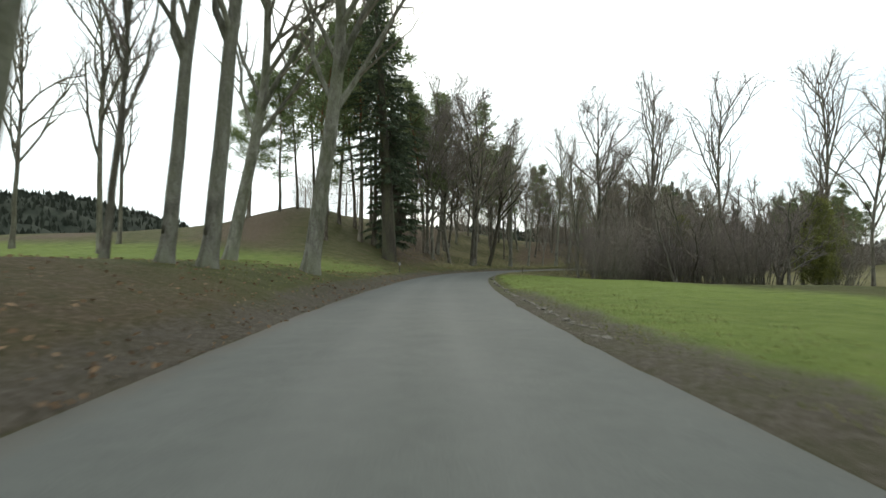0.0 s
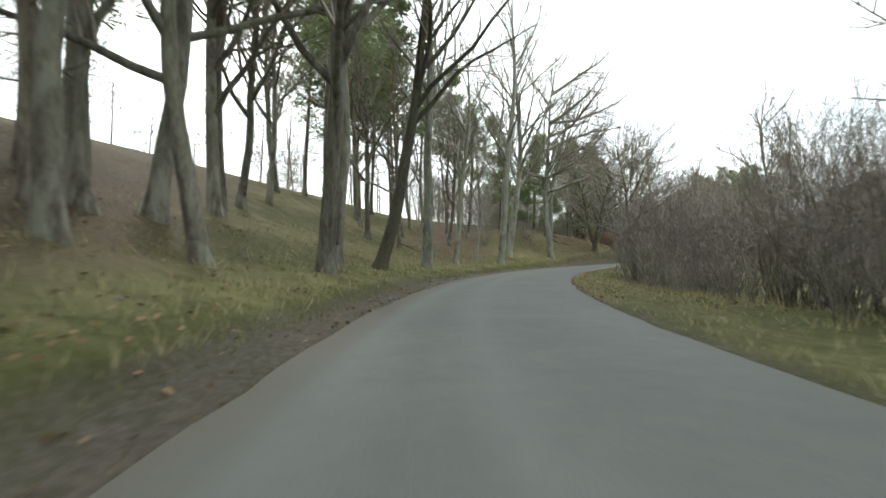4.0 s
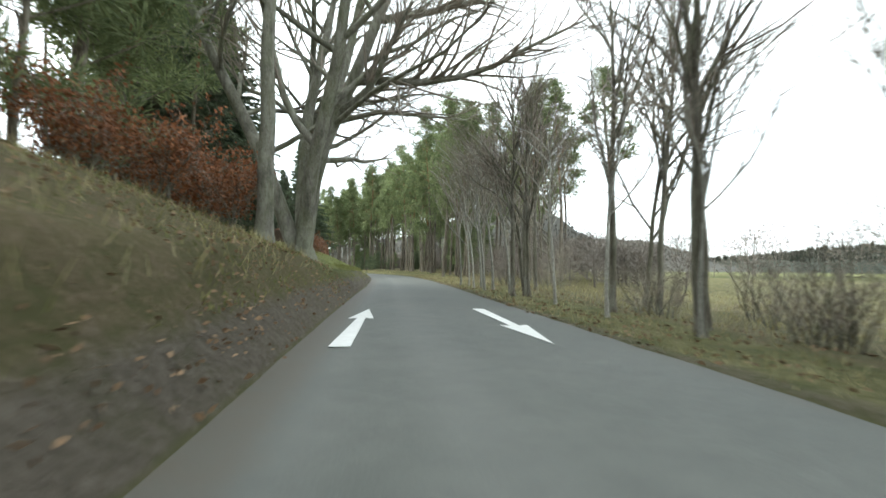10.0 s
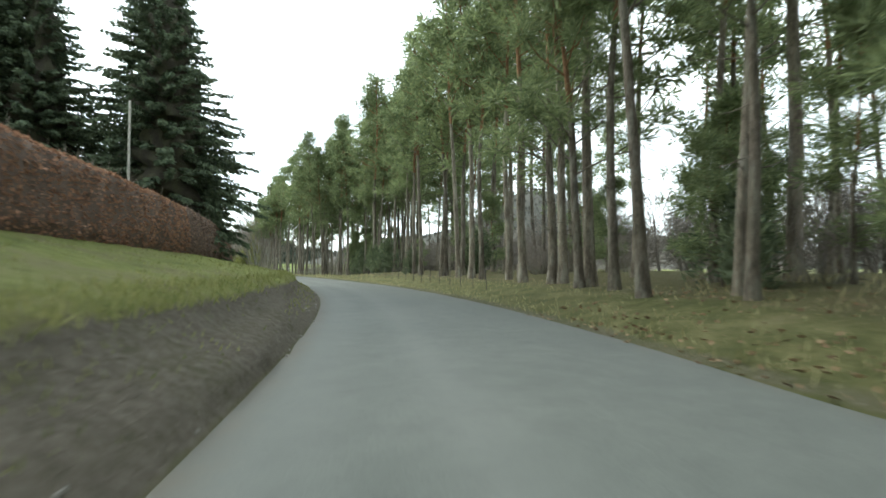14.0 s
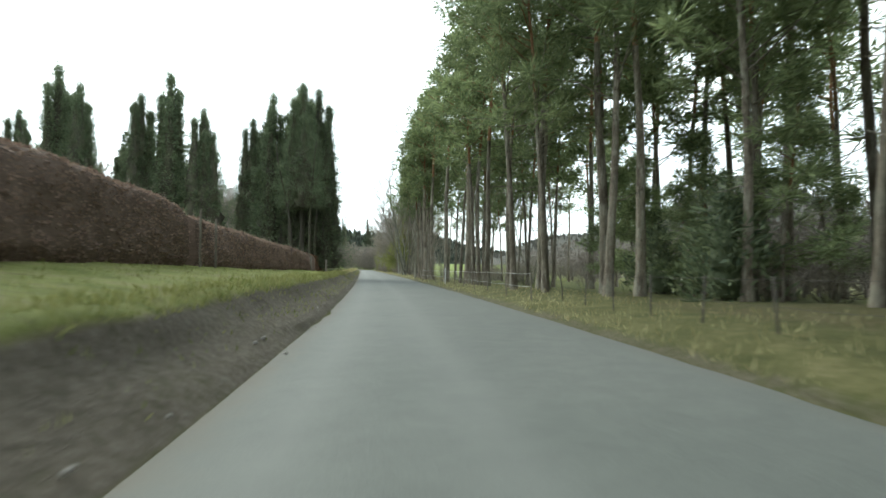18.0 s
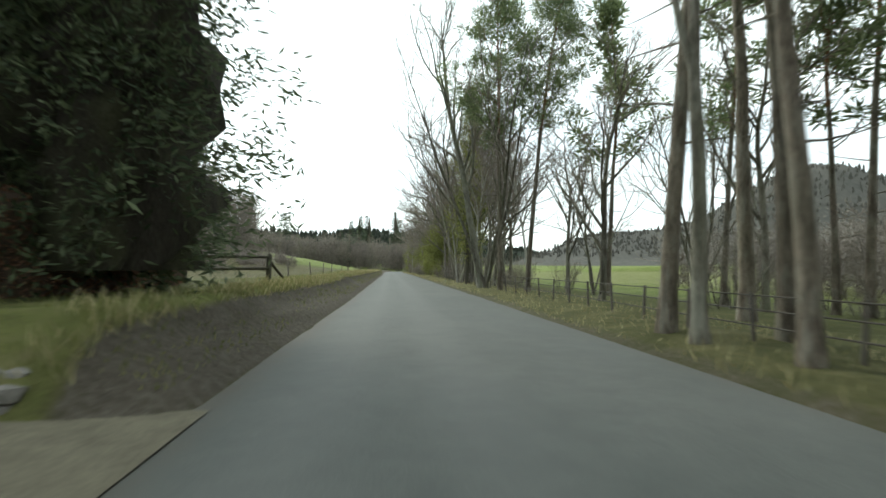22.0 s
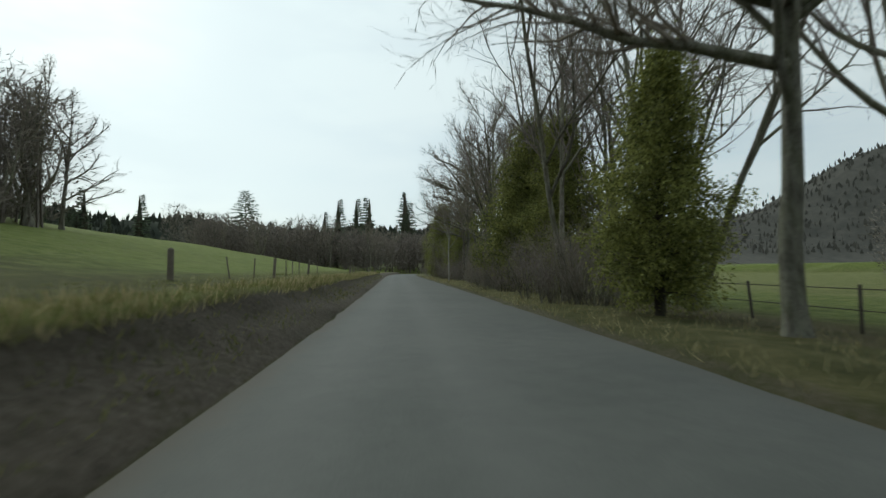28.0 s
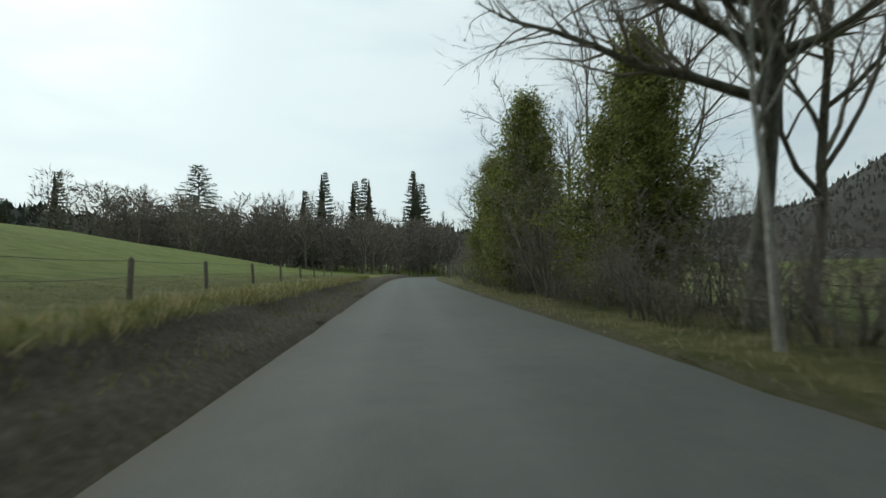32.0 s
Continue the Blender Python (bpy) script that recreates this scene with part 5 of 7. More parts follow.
# ---------------------------------------------------------------- trees, as the road is followed
PLACES = [
    # the start: trunks on the littered slope, pines and a dark spruce by the mound
    ("beech_b", 1.1, -7.3, 0.85, 0, 0, (0, 6)), ("beech_b", 1.15, -6.4, 1.0, 0, 0, (0, 6)), ("beech_a", 1.73, -9.0, 0.95, 10, 0, (0, 8)), ("beech_a", 1.58, -4.8, 1.12, 0, 0, (0, 5)), ("beech_a", 0.5, -6.0, 1.0, 0, 0, (0, 9)), ("slim_b", 1.05, -8.6, 1.1, 0, 0, (0, 5)), ("pine_f", 3.85, -24.2, 1.15), ("slim_b", 2.6, -24, 2.0),
    ("slim_b", 3.1, -29, 1.76), ("slim_a", 2.8, -34, 2.03), ("spruce_big", 3.68, -6.9, 1.0), ("spruce_a", 4.05, -8.5, 1.2), ("pine_c", 3.66, -13.5, 1.3), ("pine_e", 3.95, -21.4, 1.1), ("pine_c", 4.1, -20.6, 1.2), ("pine_a", 4.12, -18.6, 1.25), ("pine_b", 4.15, -17.2, 1.25), ("pine_a", 3.5, -13.2, 1.25),
    ("pine_a", 4.07, -15.0, 1.3), ("pine_d", 4.02, -10.4, 1.42), ("pine_d", 3.95, -11.6, 1.3), ("pine_e", 4.2, -14, 1.35), ("pine_c", 4.3, -17, 1.35), ("pine_a", 4.5, -12, 1.49), ("pine_b", 4.7, -16, 1.35),
    ("pine_e", 4.9, -11, 1.28), ("pine_f", 5.2, -14, 1.35), ("oak_a", 5.0, -8.5, 1.8), ("oak_c", 5.35, -9.5, 1.7), ("oak_b", 5.65, -11.5, 1.3), ("pine_f", 5.5, -11, 1.6), ("pine_b", 6.0, -9.5, 1.35), ("oak_a", 6.3, -9.0, 1.2, 100), ("pine_e", 4.75, -8.5, 1.5),
    ("oak_b", 5.3, -4.7, 1.9), ("oak_a", 5.15, -4.1, 1.7), ("oak_b", 4.62, -6.5, 1.5), ("oak_a", 4.8, -5.2, 1.35), ("oak_c", 4.85, -8.5, 1.6), ("oak_b", 4.4, 13, 1.49), ("multi_a", 4.8, 15, 1.0), ("slim_a", 4.25, 11.5, 1.35), ("oak_a", 5.2, 19, 1.49), ("slim_b", 4.6, 19, 2.03), ("slim_b", 4.9, 36, 2.2), ("slim_a", 4.7, 39, 1.9), ("yew_b", 4.1, 33, 0.75), ("slim_b", 5.2, 26, 2.16), ("yew_b", 5.0, 22, 0.7),
    # the wooded bank
    ("oak_c", 5.97, -13, 1.25, -30, 0, (0, 6)), ("pine_c", 6.6, -14.6, 1.1), ("pine_a", 7.15, -15.9, 1.1), ("beech_dark", 5.57, -4.1, 0.88, -25, 0.0, (0, 14)), ("pine_c", 6.42, -7.6, 1.15), ("beech_b", 6.12, -4.1, 1.15), ("beech_b", 6.6, -4.4, 0.8, -38, 0, (0, 6)), ("beech_b", 7.15, -3.3, 1.2, -45, 0, (0, 5)),
    ("birch_a", 6.95, -4.3, 0.8), ("birch_a", 7.0, -4.6, 0.7), ("beech_a", 7.66, -5.0, 1.1, -45, 0, (0, 6)), ("beech_arm", 8.3, -3.3, 1.15, -49), ("beech_a", 8.37, -3.75, 0.9, 70, 0, (0, 4)), ("pine_e", 7.0, -16, 1.23), ("pine_a", 7.2, -14, 1.16), ("pine_c", 7.5, -17, 1.23), ("pine_c", 7.7, -12, 1.10),
    ("oak_b", 8.45, -9.2, 1.16), ("pine_f", 8.6, -14, 1.10), ("pine_e", 9.2, -15, 1.10), ("pine_f", 9.6, -12, 1.02), ("oak_a", 8.1, -13, 1.23), ("oak_b", 7.3, -9, 1.10), ("pine_e", 6.7, -18, 1.23), ("pine_a", 5.5, -18, 1.23),
    ("beech_big", 9.58, -2.8, 0.95), ("beech_clump", 11.68, -3.6, 1.15, -53), ("beech_b", 11.3, -4.0, 1.10), ("beech_a", 12.1, -4.6, 0.95), ("oak_b", 10.6, -7.5, 1.23), ("pine_f", 10.4, -10, 1.10),
    ("pine_e", 10.9, -12, 1.16), ("pine_c", 12.2, -11, 1.1), ("pine_f", 10.0, -14, 1.10), ("copper", 11.3, -5.2, 1.0), ("copper", 11.4, -6.2, 0.95), ("copper", 11.1, -6.4, 0.9), ("copper", 11.0, -7.6, 0.9), ("copper", 12.35, -4.6, 0.5), ("pine_f", 11.35, -10.5, 1.25), ("pine_e", 11.8, -12, 1.2), ("pine_f", 10.9, -11.5, 1.2), ("young_pine", 10.95, -8.6, 1.2), ("young_pine", 11.25, -9.6, 1.3), ("young_pine", 11.55, -10.4, 1.3), ("young_pine", 9.6, -9.5, 1.0), ("young_pine", 9.2, -11, 1.1), ("young_pine", 8.7, -12, 1.1),
    ("oak_a", 6.9, -10.5, 1.2), ("oak_b", 7.25, -12.5, 1.2), ("oak_a", 7.6, -14, 1.25), ("oak_b", 7.9, -11, 1.1), ("oak_c", 6.7, -13, 1.3), ("pine_n", 7.1, -17, 1.0), ("pine_n", 6.55, -11.5, 1.1), ("pine_n", 8.1, -15, 1.0), ("oak_b", 6.3, -16, 1.3),
    # over the road from the bank
    ("road_oak", 7.0, 7.5, 1.0, 30), ("slim_a", 7.1, 16.6, 1.35), ("slim_b", 7.2, 17.6, 1.15), ("slim_b", 7.98, 8.2, 0.7), ("slim_a", 8.84, 10.3, 0.8), ("slim_b", 9.3, 12.1, 1.0), ("slim_a", 9.1, 14, 0.9),
    ("birch_a", 10.95, 5.8, 0.8), ("birch_a", 10.7, 6.2, 0.75), ("birch_a", 10.45, 6.8, 0.8), ("birch_a", 10.2, 6.0, 0.7), ("birch_a", 11.3, 6.0, 0.8), ("slim_c", 10.1, 7.9, 1.05), ("multi_b", 10.16, 8.6, 0.85), ("slim_b", 10.3, 10, 1.0),
    ("slim_a", 10.8, 7.2, 1.0), ("slim_c", 11.7, 6.4, 1.0), ("slim_a", 11.56, 6.0, 0.9), ("birch_a", 11.75, 5.8, 0.9), ("birch_a", 11.97, 5.6, 1.0), ("birch_a", 12.15, 5.4, 1.0),
    ("birch_a", 12.57, 5.0, 0.95), ("birch_a", 12.13, 4.95, 0.9), ("birch_a", 11.94, 5.1, 0.9), ("birch_a", 12.44, 5.3, 0.75), ("slim_b", 11.6, 5.5, 1.0), ("slim_a", 11.66, 6.2, 1.0), ("slim_b", 11.12, 7.0, 1.1), ("slim_a", 11.25, 9.4, 1.2), ("slim_b", 10.71, 6.3, 1.1), ("slim_b", 12.75, 7, 1.05), ("oak_c", 13.2, 10.5, 1.0), ("oak_a", 12.9, 13, 0.9),
    ("slim_a", 8.7, 8.6, 1.0), ("slim_b", 8.95, 11, 1.2), ("slim_b", 9.2, 9.0, 1.1), ("slim_a", 9.5, 10.5, 1.2), ("slim_c", 9.6, 8.6, 1.1), ("slim_b", 10.0, 12, 1.2), ("slim_a", 10.2, 9, 1.2), ("slim_b", 10.5, 11, 1.15), ("slim_a", 10.6, 14, 1.3), 
    ("slim_c", 11.35, 9.5, 1.2), ("slim_b", 12.4, 9.6, 1.25), ("oak_c", 9.0, 15, 0.9), ("oak_a", 10.3, 17, 0.9),
    # spruces and cypresses on the hedge's side
    ("spruce_tall", 16.3, -9.0, 0.87), ("spruce_tall", 16.3, -14.8, 0.8), ("spruce_tall", 16.3, -18.0, 0.92), ("spruce_tall", 16.3, -21.4, 0.85), ("spruce_tall", 16.7, -25.5, 0.8), ("spruce_tall", 13.3, -13.2, 0.95), ("spruce_tall", 12.75, -13.4, 0.95), ("spruce_tall", 12.4, -14.5, 1.0), ("spruce_tall", 17.3, -10.6, 0.76), ("spruce_a", 20.6, -26, 0.9),
    ("cypress_d", 22.62, -7.8, 0.95), ("cypress_a", 22.85, -6.4, 0.98), ("cypress_c", 22.95, -8.6, 1.0), ("cypress_b", 22.9, -11.6, 0.95), ("cypress_a", 23.05, -14.2, 0.84), ("cypress_c", 23.0, -19.6, 0.87), ("cypress_b", 23.0, -23.2, 1.05), ("cypress_a", 23.05, -26.6, 0.94), ("cypress_b", 23.2, -29.2, 0.66),
    ("cypress_a", 23.0, -32.8, 0.95), ("cypress_b", 23.05, -35.4, 1.04), ("cypress_c", 23.2, -40.5, 0.8), ("oak_a", 22.0, -44, 0.9), ("oak_b", 21.0, -45, 0.9),
    # pines, thinning towards the meadow
    ("pine_c", 19.9, 13, 1.12), ("pine_b", 20.3, 7.4, 1.0), ("pine_d", 20.59, 6.9, 1.0), ("pine_b", 20.75, 6.8, 1.0), ("pine_a", 20.8, 6.6, 1.0), ("pine_d", 20.87, 6.3, 1.12), ("pine_c", 21.06, 6.2, 1.0), ("pine_b", 21.3, 7.6, 1.0), ("pine_d", 21.45, 5.9, 1.1), ("pine_a", 21.5, 8.0, 1.0), ("pine_c", 21.6, 9.6, 1.0),
    ("pine_d", 21.9, 5.4, 1.05), ("pine_b", 21.99, 4.9, 1.0), ("pine_c", 22.07, 4.8, 1.0), ("pine_a", 22.2, 5.1, 0.95), ("pine_d", 22.27, 5.15, 1.0), ("pine_b", 22.36, 5.0, 0.95), ("pine_c", 22.45, 4.8, 0.95), ("slim_b", 22.61, 4.7, 1.23), ("pine_n", 22.7, 4.7, 1.12), ("pine_a", 22.62, 6.2, 1.0), ("pine_b", 21.7, 9.8, 1.12), ("pine_c", 22.3, 8.5, 1.0),
    ("oak_c", 23.46, 7.3, 0.8), ("oak_c", 23.98, 8.4, 0.72), ("multi_a", 24.1, 10.2, 0.62, 40, 0, (0, 12)), ("pine_n", 24.23, 7.1, 1.05), ("pine_n", 24.22, 5.6, 1.0), ("multi_b", 24.35, 5.1, 0.95), ("birch_a", 24.36, 7.6, 1.1), ("birch_a", 24.62, 5.2, 1.0), ("oak_b", 24.78, 6.6, 0.8), ("oak_a", 24.95, 6.3, 0.9), ("oak_c", 23.4, 13, 0.90),
    ("beech_b", 24.4, 5.0, 0.85, 155, 0, (0, 11)), ("yew_c", 25.2, 5.6, 1.0), ("multi_b", 25.35, 5.3, 1.05), ("oak_b", 25.45, 9.2, 0.9), ("birch_a", 25.28, 4.95, 1.1), ("oak_a", 25.6, 5.8, 1.0), ("multi_a", 25.56, 6.6, 1.15), ("oak_c", 26.03, 7.3, 1.12), ("multi_b", 26.2, 6.2, 1.05), ("oak_b", 26.03, 8.4, 1.0), ("oak_a", 26.9, 6.2, 1.0),
    ("yew_a", 27.4, 7.2, 1.0), ("oak_a", 27.1, 7.2, 1.12), ("multi_a", 27.9, 7.6, 0.95), ("yew_b", 28.2, 7.4, 0.9), ("oak_b", 26.6, 6.4, 1.0),
    ("beech_arm", 28.75, 6.8, 0.72, 158, 0, (0, 7)), ("yew_b", 30.15, 8.0, 0.8), ("yew_a", 30.65, 6.9, 0.88), ("yew_b", 29.1, 6.4, 0.62), ("multi_b", 29.3, 8.6, 0.95), ("multi_b", 29.69, 6.2, 1.0), ("oak_b", 31.3, 7.2, 1.0), ("oak_b", 30.2, 8.6, 1.12),
    ("oak_a", 31.4, 7.2, 1.1), ("multi_b", 31.9, 8.5, 0.95), ("oak_b", 32.1, 9.5, 1.12), ("multi_a", 31.7, 7.6, 0.95), ("oak_c", 32.47, 6.3, 1.0), ("birch_a", 32.6, 5.1, 0.95),
    ("beech_arm", 32.89, 7.0, 0.7, 158), ("beech_a", 32.66, 8.0, 0.55), ("yew_a", 33.5, 7.5, 0.84), ("yew_b", 34.3, 6.2, 0.92), ("yew_a", 35.0, 6.6, 0.75), ("yew_b", 35.5, 6.4, 0.55), ("oak_b", 33.2, 11, 1.01), ("oak_a", 35.3, 8, 0.90), ("oak_b", 36, 7.4, 0.78),
    ("oak_b", 26.2, 11, 1.1), ("multi_a", 26.3, 8, 1.0), ("oak_a", 27.0, 9.5, 1.1), ("multi_b", 27.6, 7.4, 1.0), ("oak_c", 28.2, 10, 1.1), ("oak_b", 28.9, 11, 1.1), ("multi_a", 29.8, 9.8, 1.1), ("oak_a", 30.3, 11, 1.1), ("multi_b", 30.7, 10, 1.1),
    ("oak_b", 31.4, 11.5, 1.1), ("oak_c", 31.9, 10.5, 1.1), ("multi_a", 32.3, 12, 1.0), ("oak_b", 33.8, 10, 1.0), ("multi_b", 34.4, 10.5, 0.9), ("oak_a", 34.9, 11, 0.9), ("oak_c", 35.6, 9.5, 0.8), ("oak_b", 25.6, 10, 1.0),
    # the knoll with its wood, in the field
    ("pine_f", 29.6, -46, 1.40), ("spruce_a", 30.0, -52, 1.40), ("spruce_a", 28.8, -56, 1.66), ("oak_a", 30.4, -46, 1.40), ("oak_b", 31.0, -49, 1.31), ("oak_a", 31.6, -47, 1.22),
    ("oak_a", 30.8, -55, 1.49), ("oak_b", 30.0, -60, 1.49), ("oak_a", 29.0, -50, 1.49), ("oak_b", 28.4, -54, 1.57), ("pine_e", 31.4, -56, 1.31), ("oak_c", 32.0, -55, 1.31), ("oak_a", 27.6, -52, 1.57),
]


def wood_spot(rng):
    """A place in the wood that closes the field, off the road: passing time and offset."""
    while True:
        u, v = rng.uniform(0, 1), rng.uniform(0, 1)
        t, d = where([182 + 100 * u + 16 * v], [450 - 8 * u + 45 * v])
        if abs(float(d[0])) > 6:
            return float(t[0]), float(d[0])


_rng = np.random.default_rng(77)
for _ in range(26):
    PLACES.append((str(_rng.choice(["far_a", "far_b", "far_c"])), float(_rng.uniform(3.7, 5.1)), float(_rng.uniform(13, 37)), float(_rng.uniform(0.65, 0.95))))
for _ in range(50):
    PLACES.append((str(_rng.choice(["far_a", "far_b", "far_c"])), float(_rng.uniform(27.4, 32.5)), float(_rng.uniform(-64, -38)), float(_rng.uniform(1.2, 1.75))))
for _ in range(46):
    PLACES.append((str(_rng.choice(["far_a", "far_b", "far_c", "pine_f", "spruce_b"], p=[0.3, 0.3, 0.28, 0.05, 0.07])), float(_rng.uniform(28.3, 32.9)), float(_rng.uniform(-50, -31)), float(_rng.uniform(1.0, 1.45))))
for _ in range(80):
    PLACES.append((str(_rng.choice(["far_a", "far_b", "far_c"])), *wood_spot(_rng), float(_rng.uniform(0.8, 1.1))))
for row in PLACES:
    put(*row)

# the pine stand
_rng = np.random.default_rng(5)
_spots = []
_tries = 0
while len(_spots) < 62 and _tries < 4000:
    _tries += 1
    _t = _rng.uniform(13.75, 20.4)
    _dmin = 6.4 + 1.2 * band(np.array(_t), 15.2, 17.4) + 4.2 * band(np.array(_t), 17.5, 19.5, 0.4)
    _d = _dmin + 19 * _rng.uniform(0, 1) ** 1.35
    _x, _y = (float(a) for a in at(_t, _d))
    if all((_x - a) ** 2 + (_y - b) ** 2 > 1.7 ** 2 for a, b in _spots):
        _spots.append((_x, _y))
        _near = _d < _dmin + 5 and _t < 16.3
        _kind = _rng.choice(["pine_e", "pine_c", "pine_f"] if _near and _rng.uniform() < 0.75 else ["pine_a", "pine_b", "pine_c", "pine_d"])
        put(str(_kind), _t, _d, float(_rng.uniform(1.0, 1.3)) * (0.95 if _t < 15.3 else 0.97), float(_rng.uniform(0, 360)))

# a sparser depth of pines behind the fence
for _ in range(24):
    put(str(_rng.choice(["pine_a", "pine_c", "pine_d"])), float(_rng.uniform(18.2, 23.2)), float(_rng.uniform(8.5, 26)), float(_rng.uniform(0.95, 1.2)), float(_rng.uniform(0, 360)))
for _ in range(9):
    put(str(_rng.choice(["pine_a", "pine_c", "multi_a"])), float(_rng.uniform(22, 24.2)), float(_rng.uniform(10, 19)), float(_rng.uniform(0.8, 1.05)), float(_rng.uniform(0, 360)))

# the stand's front row, green down towards the verge
for _t in np.arange(13.9, 20.3, 0.2):
    _d = 6.3 + 1.1 * float(band(np.array(_t), 15.2, 17.4)) + 4.0 * float(band(np.array(_t), 17.5, 19.5, 0.4)) + float(_rng.uniform(0, 2.4))
    put("pine_n" if _t < 14.5 else "pine_g" if _t < 15 or _t > 17.6 else str(_rng.choice(["pine_a", "pine_b", "pine_d"])), float(_t + _rng.uniform(-0.05, 0.05)), _d, float(_rng.uniform(0.88, 1.12)) * (0.98 if _t < 14.8 else 1.02), float(_rng.uniform(0, 360)))
for t0_, t1_, d0_, d1_, n_ in ((15.2, 20.6, 12.5, 18, 11), (18.9, 20.4, 11, 14, 5), (14.4, 15.6, 9, 13, 8)):
    for _ in range(n_):
        put("young_pine", float(_rng.uniform(t0_, t1_)), float(_rng.uniform(d0_, d1_)), float(_rng.uniform(0.35, 0.9)), float(_rng.uniform(0, 360)))

# thickets of bare bushes
_rng = np.random.default_rng(8)
THICKETS = [(3.7, 4.9, 20, 36, 18, 2.1), (14, 20.4, 10, 17, 14, 0.65), (3.6, 4.7, 13, 20, 10, 1.5), (21.5, 23.6, 11, 20, 16, 0.75), (4.5, 6.0, 10.5, 20, 18, 2.1), (6.75, 7.5, 7.8, 14, 14, 1.9),
            (5.6, 6.8, 8, 14, 6, 0.7), (7.6, 8.6, 8.2, 14, 12, 1.0), (8.9, 10.6, 8, 15, 18, 1.05), (9.4, 12.4, 8, 14, 14, 0.7), (12.4, 15, 8, 16, 10, 0.7), (24.6, 28.2, 6.8, 11, 20, 0.75), (29.2, 36, 6.4, 11, 44, 1.12), (29.3, 36, 4.9, 7.0, 46, 0.58),
            (25.6, 27.6, 5.4, 8, 14, 0.5), (37, 44, 4, 12, 14, 1.2), (7.5, 11.5, -14, -8, 10, 0.7), (16, 19, 9, 14, 8, 0.6)]
for a, b_, d0, d1, count, size in THICKETS:
    for _ in range(count):
        big = size > 1.4
        put(str(_rng.choice(["bush_e", "bush_f"] if big else ["bush_a", "bush_b", "bush_c", "bush_d"])), float(_rng.uniform(a, b_)), float(_rng.uniform(d0, d1)), float(size * _rng.uniform(0.6, 1.3)) * (0.5 if big else 1.0), float(_rng.uniform(0, 360)))
for t_, d_, s_ in ((16.6, 10.5, 1.0), (17.4, 9.0, 0.7), (18.3, 10.5, 1.2), (18.45, 9.6, 1.0), (19.2, 10.8, 1.1), (19.6, 11.5, 0.9), (14.9, 9.5, 0.8)):
    put("juniper", t_, d_, s_)



# ---------------------------------------------------------------- hedges
def hedge(t0, t1, tops, front, depth=1.6, label="", step=0.05, leaf=None):
    """A clipped beech hedge along the bank: a leafy body and loose dry leaves on its faces."""
    rng = np.random.default_rng(int(t0 * 100))
    ts = np.linspace(t0, t1, max(4, int((t1 - t0) / step)))
    root = thing("beech_hedge", label or "clipped brown beech hedge on the grass bank", "hedge", "hedges along the road")
    dx = np.interp(ts, *np.array(front).T)
    z1 = np.interp(ts, *np.array(tops).T)
    z0 = height_sd(ts, dx) - 0.1
    prof = [(0.1, 0.0), (-0.05, 0.2), (0.0, 0.45), (0.05, 0.7), (0.12, 0.92), (0.4, 1.0), (0.8, 1.03), (1.25, 1.0), (1.55, 0.9), (1.6, 0.5), (1.6, 0.0)]
    v = []
    for o, q in prof:
        x, y = at(ts, dx - o * depth / 1.6)
        z = z0 + (z1 - z0) * q
        k = 0.09 * bump2(x + z, y - z, 0.5) + 0.10 * bump2(x, y + z, 1.4)
        _, _, hd = station(ts)
        v.append(np.stack([x + np.cos(hd) * k, y + np.sin(hd) * k, z + 0.5 * k * (q > 0.5)], 1))
    v = np.stack(v, 1)
    b = Buf()
    b.add(v.reshape(-1, 3), grid_faces(len(ts), len(prof)))
    c = len(prof)
    for r in (0, len(ts) - 1):
        b.add(v[r], np.arange(c)[None])
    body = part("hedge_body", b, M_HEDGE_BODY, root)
    # loose leaves over front, top and ends
    n = int((t1 - t0) * 12.8 * 900)
    i, j = rng.integers(0, len(ts) - 1, n), rng.integers(0, 7, n)
    f, g = rng.uniform(0, 1, (2, n, 1))
    p = (v[i, j] * (1 - f) + v[i + 1, j] * f) * (1 - g) + (v[i, j + 1] * (1 - f) + v[i + 1, j + 1] * f) * g
    lf = Buf()
    blades(lf, p, rng.normal(size=(n, 3)) + np.array([0, 0, -0.2]), rng.uniform(0.05, 0.11, n), 0.065, rng)
    part("foliage", lf, leaf or M_HEDGE, root, "dry brown beech leaves")
    # a few bare shoots above the clipped top
    m = int((t1 - t0) * 12.8 * 10)
    i = rng.integers(0, len(ts) - 1, m)
    p = v[i, 5 + rng.integers(0, 3, m)]
    sh = Buf()
    blades(sh, p, np.stack([rng.normal(0, 0.25, m), rng.normal(0, 0.25, m), np.ones(m)], 1), rng.uniform(0.12, 0.4, m), 0.012, rng)
    tagged(part("shoot_fringe", sh, M_TWIG, root), kind="stuff")
    return root


TOPS = [(12.6, 3.5), (12.8, 3.85), (13.2, 4.1), (13.9, 4.1), (14.9, 3.75), (16.6, 3.55), (18.6, 3.5), (19.35, 3.3)]
hedge(12.7, 15.6, TOPS, [(11.5, -8.0), (12.5, -6.6), (13.5, -6.2), (19.5, -6.2)], leaf=M_RUST, label="clipped rusty beech hedge on the grass bank")
hedge(15.62, 19.36, TOPS, [(13.5, -6.2), (19.5, -6.2)])
hedge(19.44, 21.95, [(19.4, 3.0), (20.6, 2.8), (21.95, 2.6)], [(19.4, -6.2), (22, -6.0)], label="lower clipped brown beech hedge ending at a drive")
hedge(22.5, 23.15, [(22.4, 2.75), (23.2, 2.4)], [(22.5, -6.3), (23.2, -5.7)], 1.8, leaf=M_RUST, label="short end of a rusty beech hedge beyond the drive")


